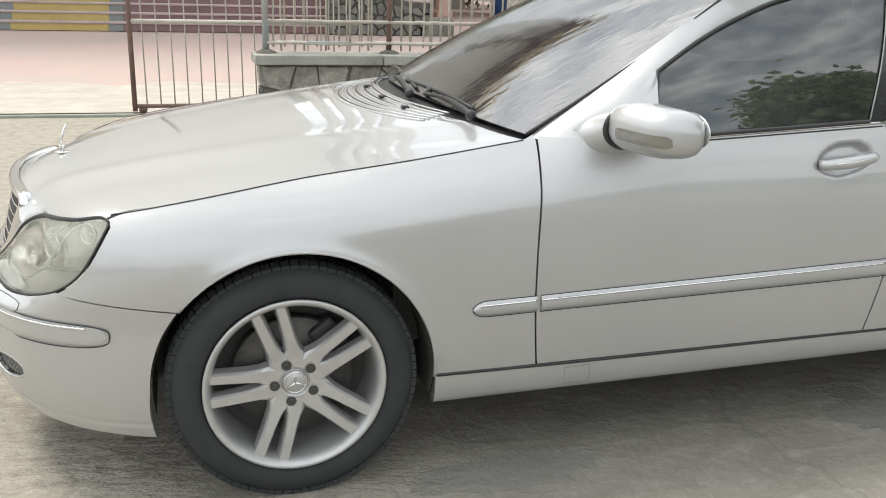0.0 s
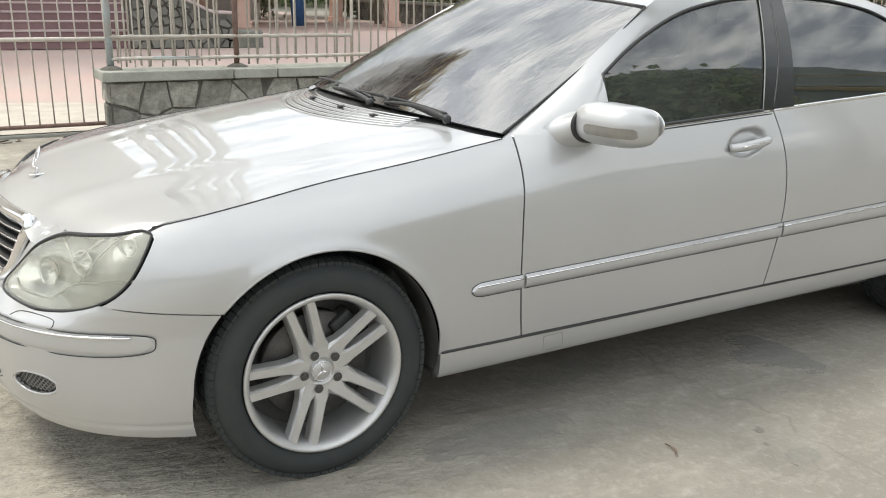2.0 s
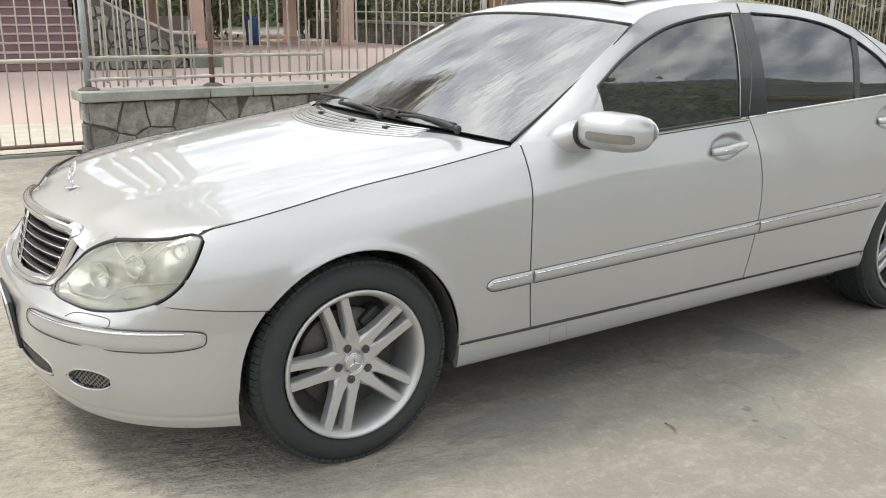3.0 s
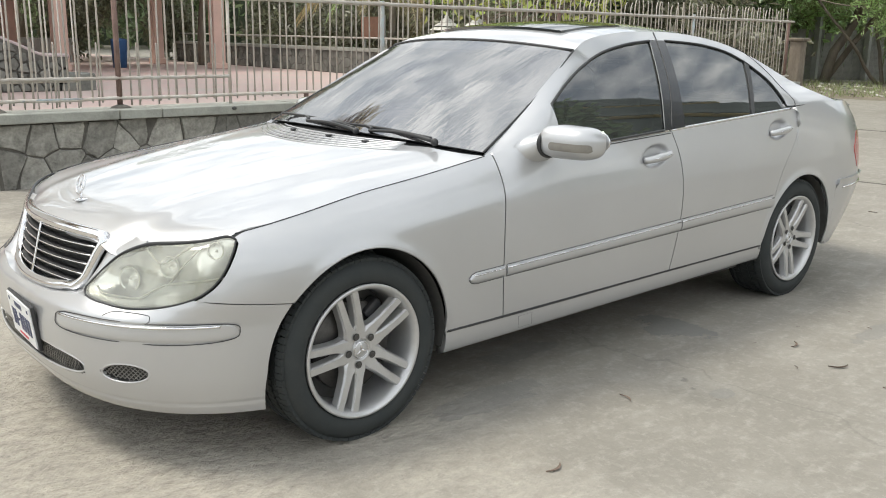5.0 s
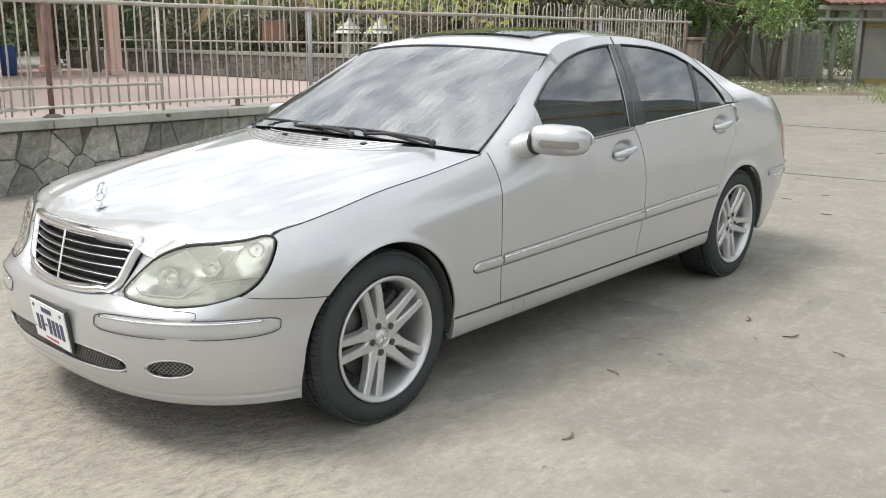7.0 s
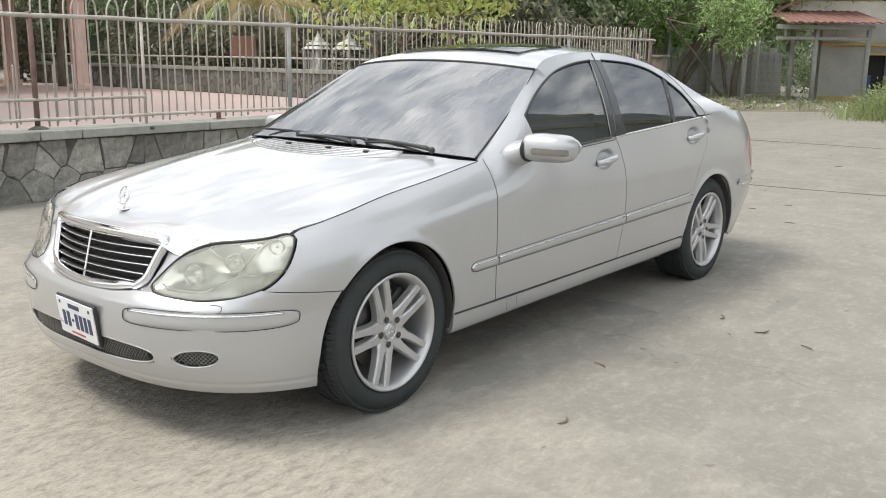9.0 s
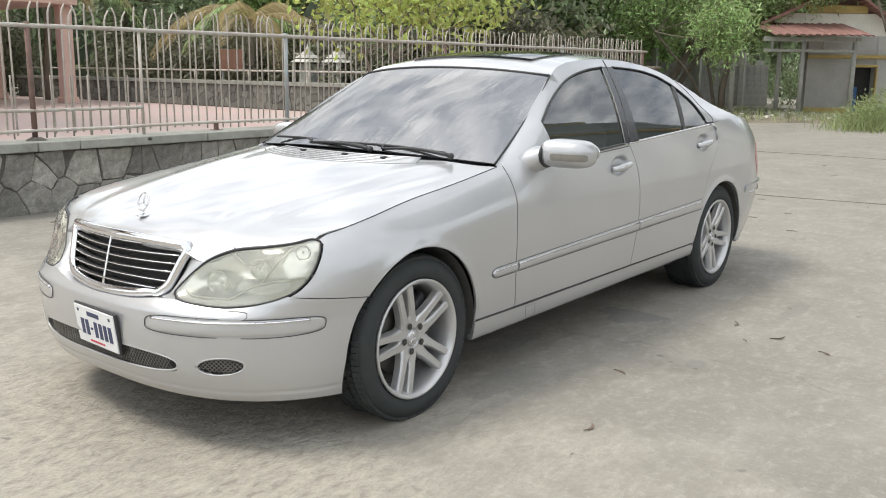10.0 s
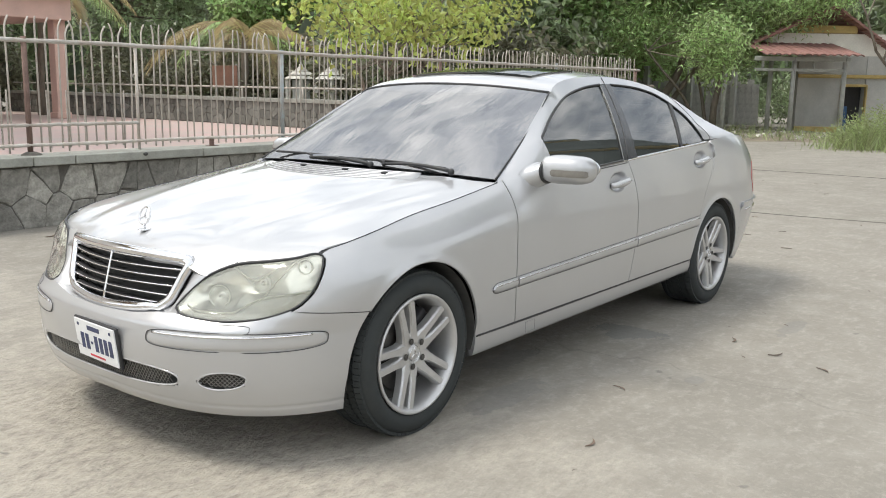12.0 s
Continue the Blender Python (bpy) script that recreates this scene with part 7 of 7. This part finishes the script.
# hedge, weeds and rubble round the edge of the drive
v, f = leaf_cloud([(33.5 + 0.5 * k, 15.5 - 0.9 * k + (k % 3) * 0.4, 0.6 + 0.9 * (k % 2)) for k in range(9)], [(1.0, 0.6, 0.55)] * 9, 6000, 0.16, 51)
tagged(raw("shrubs", v, f, LEAF_DARK), "tangled green shrubs along the drive", "shrub", kind="stuff")
r = np.random.RandomState(6)
verts, faces = [], []
for k in range(4200):
    cx, cy = (21.9 + r.normal() * 0.8, 2.5 + r.normal() * 0.6) if k < 1300 else (lambda d, a: (-2.7 + 0.787 * d + 0.617 * a, -3.15 + 0.617 * d - 0.787 * a))(25.5 + 8.5 * r.rand() ** 1.5, r.uniform(2.0, 12.3))
    h = (r.uniform(0.2, 0.8) * math.exp(-((cx - 21.9) ** 2 + (cy - 2.5) ** 2) / 3) + 0.1 if k < 1300 else r.uniform(0.08, 0.35))
    a, w = r.uniform(0, 6.283), 0.005 + 0.006 * r.rand()
    o = len(verts)
    l = r.normal(size=2) * 0.24 * h
    verts += [(cx - w * math.cos(a), cy - w * math.sin(a), 0), (cx + w * math.cos(a), cy + w * math.sin(a), 0), (cx + l[0] + w * 0.7 * math.cos(a), cy + l[1] + w * 0.7 * math.sin(a), h * 0.6), (cx + l[0] - w * 0.7 * math.cos(a), cy + l[1] - w * 0.7 * math.sin(a), h * 0.6), (cx + 2.2 * l[0], cy + 2.2 * l[1], h)]
    faces += [(o, o + 1, o + 2, o + 3), (o + 3, o + 2, o + 4)]
lv, lf = leaf_cloud([(22.0, 2.4, 0.42), (21.4, 2.9, 0.28), (22.6, 1.9, 0.5), (23.0, 2.6, 0.4)], [(0.8, 0.7, 0.5), (0.6, 0.5, 0.3), (0.9, 0.7, 0.6), (0.8, 0.7, 0.45)], 6000, 0.11, 61, droop=-0.5, slim=0.22, clump=0.14)
faces += [tuple(i + len(verts) for i in q) for q in lf]
verts += [tuple(p) for p in lv]
tagged(raw("grass", verts, faces, GRASS), "tall weeds and grass tufts at the edge of the drive", "grass", kind="stuff")
rows = []
for i in range(41):
    a_ = 0.5 + 12.0 * i / 40
    row = []
    for j in range(19):
        d_ = 25.2 + 0.9 * noise.noise((a_ * 0.9, 3, 1)) + 10.0 * j / 18
        row.append((-2.7 + 0.787 * d_ + 0.617 * a_, -3.15 + 0.617 * d_ - 0.787 * a_, -0.01 if j == 0 else 0.035 + 0.05 * abs(noise.noise((a_ * 1.3, j * 0.5, 2)))))
    rows.append(row)
verge = sheet(rows)
verge.normal_update()
if sum(f.normal.z for f in verge.faces) < 0:
    bmesh.ops.reverse_faces(verge, faces=verge.faces[:])
tagged(part("soil", verge, SOIL, smooth=True), "brown weedy soil along the edge of the drive", "soil", kind="stuff")
verts, faces = [], []
for k in range(700):
    d_, a_ = 26.0 + 7.0 * r.rand(), r.uniform(2.0, 12.3)
    cx, cy = -2.7 + 0.787 * d_ + 0.617 * a_, -3.15 + 0.617 * d_ - 0.787 * a_
    s = r.uniform(0.03, 0.13)
    o = len(verts)
    for q in range(6):
        d = r.normal(size=3)
        d /= np.linalg.norm(d)
        verts.append((cx + d[0] * s, cy + d[1] * s, max(0.0, s * 0.5 + d[2] * s * 0.6)))
    faces += [(o, o + 1, o + 2), (o + 1, o + 2, o + 3), (o + 2, o + 3, o + 4), (o + 3, o + 4, o + 5), (o + 4, o + 5, o), (o, o + 2, o + 4), (o + 1, o + 3, o + 5)]
tagged(raw("rubble", verts, faces, LITTER), "pale rubble and litter among the weeds", "rubble", kind="stuff")
bm = bmesh.new()
for a, b, w in (((26.2, 3.1, 0), (26.5, 2.9, 1.5), 0.10), ((26.5, 2.9, 1.5), (25.9, 3.6, 2.6), 0.06), ((25.9, 3.6, 2.6), (25.4, 4.2, 4.4), 0.04), ((26.5, 2.9, 1.5), (27.0, 2.4, 2.7), 0.07), ((27.0, 2.4, 2.7), (26.6, 2.7, 4.4), 0.04), ((26.9, 2.5, 2.2), (27.6, 1.8, 3.6), 0.04), ((26.1, 3.4, 2.3), (26.5, 3.2, 3.9), 0.03), ((25.7, 3.9, 3.4), (26.1, 3.7, 4.7), 0.02)):
    limb(bm, a, b, w, w * 0.6, 0.15, a[0] + b[2], 8)
bare = thing("bare_tree", "bare crooked tree among weeds", "tree")
part("trunk", bm, BARK, bare, "grey bare trunk and limbs", True)

# old board fence and gate posts beyond the trees
boards = tagged(new("board_fence"), "weathered grey board fence with concrete posts", "fence")
rnd = random.Random(2)
for k in range(30):
    bm = bmesh.new()
    box(bm, -0.14, 0.14, -0.012, 0.012, 0, 1.75 + rnd.uniform(-0.12, 0.1), 0.003)
    part("board", bm, WOOD_GREY, boards, "", False, pose(29.6 + 0.173 * k, 16.4 - 0.220 * k, 0, rnd.uniform(-2, 2), rnd.uniform(-3, 3), -52))
for k in range(5):
    part("post", box(bmesh.new(), 29.4 + 1.1 * k, 29.6 + 1.1 * k, 16.2 - 1.4 * k, 16.4 - 1.4 * k, 0, 2.3, 0.01), POST_GREY, boards, "grey concrete post")
stub = thing("gate_pillar", "weathered brown gate pillar with a flat cap at the end of the fence", "pillar")
part("pillar", box(bmesh.new(), 14.75, 14.98, 5.28, 5.51, 0, 1.42, 0.02), BARK, stub)
part("pillar_cap", box(bmesh.new(), 14.71, 15.02, 5.24, 5.55, 1.42, 1.48, 0.02), BARK, stub, "flat pillar cap")

# small shrine pavilion with a red tiled porch roof
pav = tagged(new("shrine_pavilion"), "small grey shrine with gold trim and red tiled roof", "pavilion")
TURNED = pose(27.7, 6.9, 0, 0, 0, -50) @ Matrix.Scale(0.9, 4)


def pav_part(name, bm, m, label="", smooth=False):
    for v in bm.verts:
        v.co = TURNED @ v.co
    return part(name, bm, m, pav, label, smooth)


for x0, y0 in ((0.55, 0), (2.42, 0), (0.25, 1.4), (-1.75, 0.6)):
    pav_part("post", rod(bmesh.new(), (x0, y0, 0), (x0, y0, 2.75), 0.085, 0.085, 12), POST_GREY, "grey round post", True)
pav_part("beam", box(bmesh.new(), -0.9, 2.62, -0.08, 0.08, 2.62, 2.78, 0.02), POST_GREY)
pav_part("beam", box(bmesh.new(), -0.9, 2.5, -0.06, 0.06, 2.25, 2.36, 0.02), POST_GREY)
for x0 in (-0.6, 0.6, 1.3):
    pav_part("strut", box(bmesh.new(), x0 - 0.04, x0 + 0.04, -0.04, 0.04, 2.36, 2.62), POST_GREY)
pav_part("wall", box(bmesh.new(), 1.45, 3.15, 1.7, 2.0, 0, 2.9), GREY_WALL, "grey rendered wall")
pav_part("wall", box(bmesh.new(), 4.1, 6.2, 1.7, 4.5, 0, 2.9), GREY_WALL, "grey rendered wall")
pav_part("lintel", box(bmesh.new(), 3.15, 4.1, 1.75, 4.5, 1.80, 2.9), GREY_WALL)
pav_part("plinth", box(bmesh.new(), 1.42, 3.1, 1.62, 1.70, 0, 0.22, 0.02), GOLD, "yellow painted plinth")
pav_part("cornice", box(bmesh.new(), 1.42, 6.2, 1.60, 1.70, 2.06, 2.20, 0.03), GOLD, "gold cornice")
for x0, x1, z0, z1 in ((3.12, 3.18, 0.0, 1.8), (4.06, 4.12, 0.0, 1.8), (3.12, 4.12, 1.74, 1.84)):
    pav_part("door_trim", box(bmesh.new(), x0, x1, 1.55, 1.72, z0, z1, 0.02), GOLD, "gold door surround")
pav_part("doorway", box(bmesh.new(), 3.16, 4.09, 2.05, 2.12, 0, 1.79), DARK, "dark doorway")
pav_part("door_leaf", box(bmesh.new(), 3.19, 3.50, 1.80, 1.86, 0.02, 1.0), BLUE_BIN, "blue painted door leaf")
for k in range(13):
    x0 = -0.75 + 0.27 * k
    rows = []
    for t in np.linspace(0, 1, 5):
        rows.append([(x0 + 0.135 + 0.135 * math.cos(a), -0.75 + 2.6 * t, 2.80 + 0.52 * t + 0.06 * math.sin(a) + 0.012 * (k % 2)) for a in np.linspace(math.pi, 0, 7)])
    b = sheet(rows)
    bmesh.ops.solidify(b, geom=b.faces[:], thickness=0.03)
    pav_part("roof_tile", b, ROOF_TILE, "")
pav_part("gable_wall", box(bmesh.new(), 0.1, 4.9, 1.75, 1.95, 2.9, 3.72), PLASTER, "white gable wall")
pav_part("gable_band", box(bmesh.new(), 1.3, 3.6, 1.68, 1.82, 3.73, 4.02, 0.03), GOLD, "gold carved band")
for xa, za, xb, zb in ((-0.5, 3.25, 2.5, 4.62), (2.5, 4.62, 5.6, 2.6)):
    n = 18
    for k in range(n):
        u0, u1 = k / n, (k + 1) / n + 0.02
        b = bmesh.new()
        rows = [[(xa + (xb - xa) * u, y, za + (zb - za) * u + (0.05 if u == u1 else 0.0)) for y in (1.2, 5.5)] for u in (u0, u1)]
        b = sheet(rows)
        bmesh.ops.solidify(b, geom=b.faces[:], thickness=0.07)
        pav_part("roof_course", b, ROOF_TILE)
for k, (w, z0, z1) in enumerate(((3.2, 4.2, 5.6), (2.4, 5.6, 6.6), (1.6, 6.6, 7.8), (0.8, 7.8, 9.2))):
    pav_part("gold_tier", box(bmesh.new(), 11.0 - w / 2, 11.0 + w / 2, 6.0, 6.0 + w, z0, z1, 0.1), GOLD, "gold tower tier behind the roof")

# ---- what stands behind the camera, seen in the glass and paint ----
vihara = tagged(new("roofed_hall"), "tall dark-roofed hall with stepped tiers across the drive", "building")
for k, (y0, z0, y1, z1, x0, x1) in enumerate(((-6.6, 8.0, -8.0, 12.2, 14.0, 40.5), (-7.8, 12.6, -9.0, 16.2, 16.0, 35.5), (-8.9, 16.6, -10.2, 20.4, 19.5, 30.5))):
    rows = [[(x, y0, z0 - 0.35 * math.sin(math.pi * (x - x0) / (x1 - x0))) for x in np.linspace(x0, x1, 14)], [(x, (y0 + y1) / 2 - 0.15, (z0 + z1) / 2 - 0.3) for x in np.linspace(x0, x1, 14)], [(x, y1, z1) for x in np.linspace(x0, x1, 14)]]
    rows += [[(x, -20.4 - q[0][1], q[0][2]) for x in np.linspace(x0, x1, 14)] for q in rows[::-1]]
    b = sheet(rows)
    bmesh.ops.solidify(b, geom=b.faces[:], thickness=0.15)
    part("roof_tier", b, DARK_TILE, vihara, "dark green tiled roof tier")
    part("eave_board", tube(bmesh.new(), [(x, y0 - 0.02, z0 - 0.05 - 0.35 * math.sin(math.pi * (x - x0) / (x1 - x0))) for x in np.linspace(x0, x1, 14)], 0.16, 6), YELLOW if k else BROWN_ROOF, vihara, "painted eave edge")
part("wall", box(bmesh.new(), 17.0, 37.0, -12.6, -8.4, 0, 9.5), PLASTER, vihara, "pale wall")
for k in range(9):
    part("column", box(bmesh.new(), 16.2 + 2.7 * k - 0.2, 16.2 + 2.7 * k + 0.2, -7.4, -7.0, 0, 8.6, 0.03), PLASTER, vihara, "pale column under the eave")
tree((11.0, -7.4, 0), [((0, 0, 0), (0.2, 0.1, 6.0), 0.22)], ([(0.4, 0, 11.4), (1.6, 0.4, 10.8), (-0.8, 0.2, 10.0), (2.4, -0.6, 9.4), (0.2, 0.6, 8.8)], [(1.5, 1.3, 1.2), (1.3, 1.2, 1.0), (1.2, 1.2, 1.0), (1.3, 1.2, 1.0), (1.4, 1.3, 0.9)]), (9000, 0.36, LEAF_DARK, 0.6), "dark green tree across the drive", 81, 8)
# unseen tree line, added so that reflections meet a closed horizon
rows = [[(70 * math.cos(a), 70 * math.sin(a), z) for a in np.linspace(radians(118), radians(352), 60)] for z in (-0.5, 4.0, 5.5)]
bm = sheet(rows)
for v in bm.verts:
    if v.co.z > 3:
        v.co.z += 2.0 * noise.noise(v.co * 0.11)
tagged(part("backdrop", bm, FAR_GREEN), "unseen low tree line added to close the horizon behind the drive", "distance", kind="structure")

# fallen leaves and twigs on the cement
rnd = random.Random(17)
spots = [(2.22, -1.40, 0.045, 20), (2.09, -1.68, 0.05, -30), (1.99, -1.95, 0.04, 60), (0.36, -1.52, 0.045, 10), (1.05, -1.29, 0.04, 70)] + [(rnd.uniform(-0.2, 5.5), rnd.uniform(-2.6, -1.25), rnd.uniform(0.010, 0.022), rnd.uniform(0, 180)) for _ in range(16)] + [(rnd.uniform(4.5, 14), rnd.uniform(-2, 4.5), rnd.uniform(0.02, 0.05), rnd.uniform(0, 180)) for _ in range(25)] + [(1.45, 4.6, 0.07, 30), (-0.4, 5.9, 0.12, 12), (-0.2, 5.95, 0.08, 80), (-0.3, 5.85, 0.06, 40)]
for x, y, s, a in spots:
    verts = []
    for k in range(7):
        t = k / 6
        for sgn in (-1, 0, 1):
            verts.append((s * (t * 2 - 1), sgn * s * 0.13 * math.sin(math.pi * (0.04 + 0.92 * t)) + 1.6 * s * (t - 0.5) ** 2, 0.004 + 0.10 * s * (abs(sgn) + 1.5 * (t - 0.5) ** 2)))
    faces = [(3 * k + j, 3 * k + 3 + j, 3 * k + 4 + j, 3 * k + 1 + j) for k in range(6) for j in range(2)]
    tagged(raw("dead_leaf", verts, faces, DEAD_LEAF, None, "", True, pose(x, y, 0.012 * noise.noise((x * 0.35, y * 0.35, 0)) if y < -1.5 or x > 4.8 else 0.001, 0, 0, a)), "curled dry leaf lying on the cement", "leaf", "fallen leaves")

# stones of the wall, last
rnd = random.Random(9)
for c, poly in cells(WX0, 8.0, -0.02, 0.585, 0.25, 14) + cells(8.0, WX1, -0.02, 0.585, 0.32, 15):
    v, f = stone_mesh(poly, c, 0.0045, 0.016, rnd)
    raw("stone", v, f, STONE, wall, "", False, pose(c[0], WY, c[1]))
for c, poly in cells(WY, WY + 0.30, -0.02, 0.585, 0.22, 16):
    v, f = stone_mesh(poly, c, 0.011, 0.03, rnd)
    raw("stone", [(p[1], -p[0], p[2]) for p in v], f, STONE, wall, "", False, pose(WX0 + 0.01, WY + 0.30 - (c[0] - WY), c[1]))
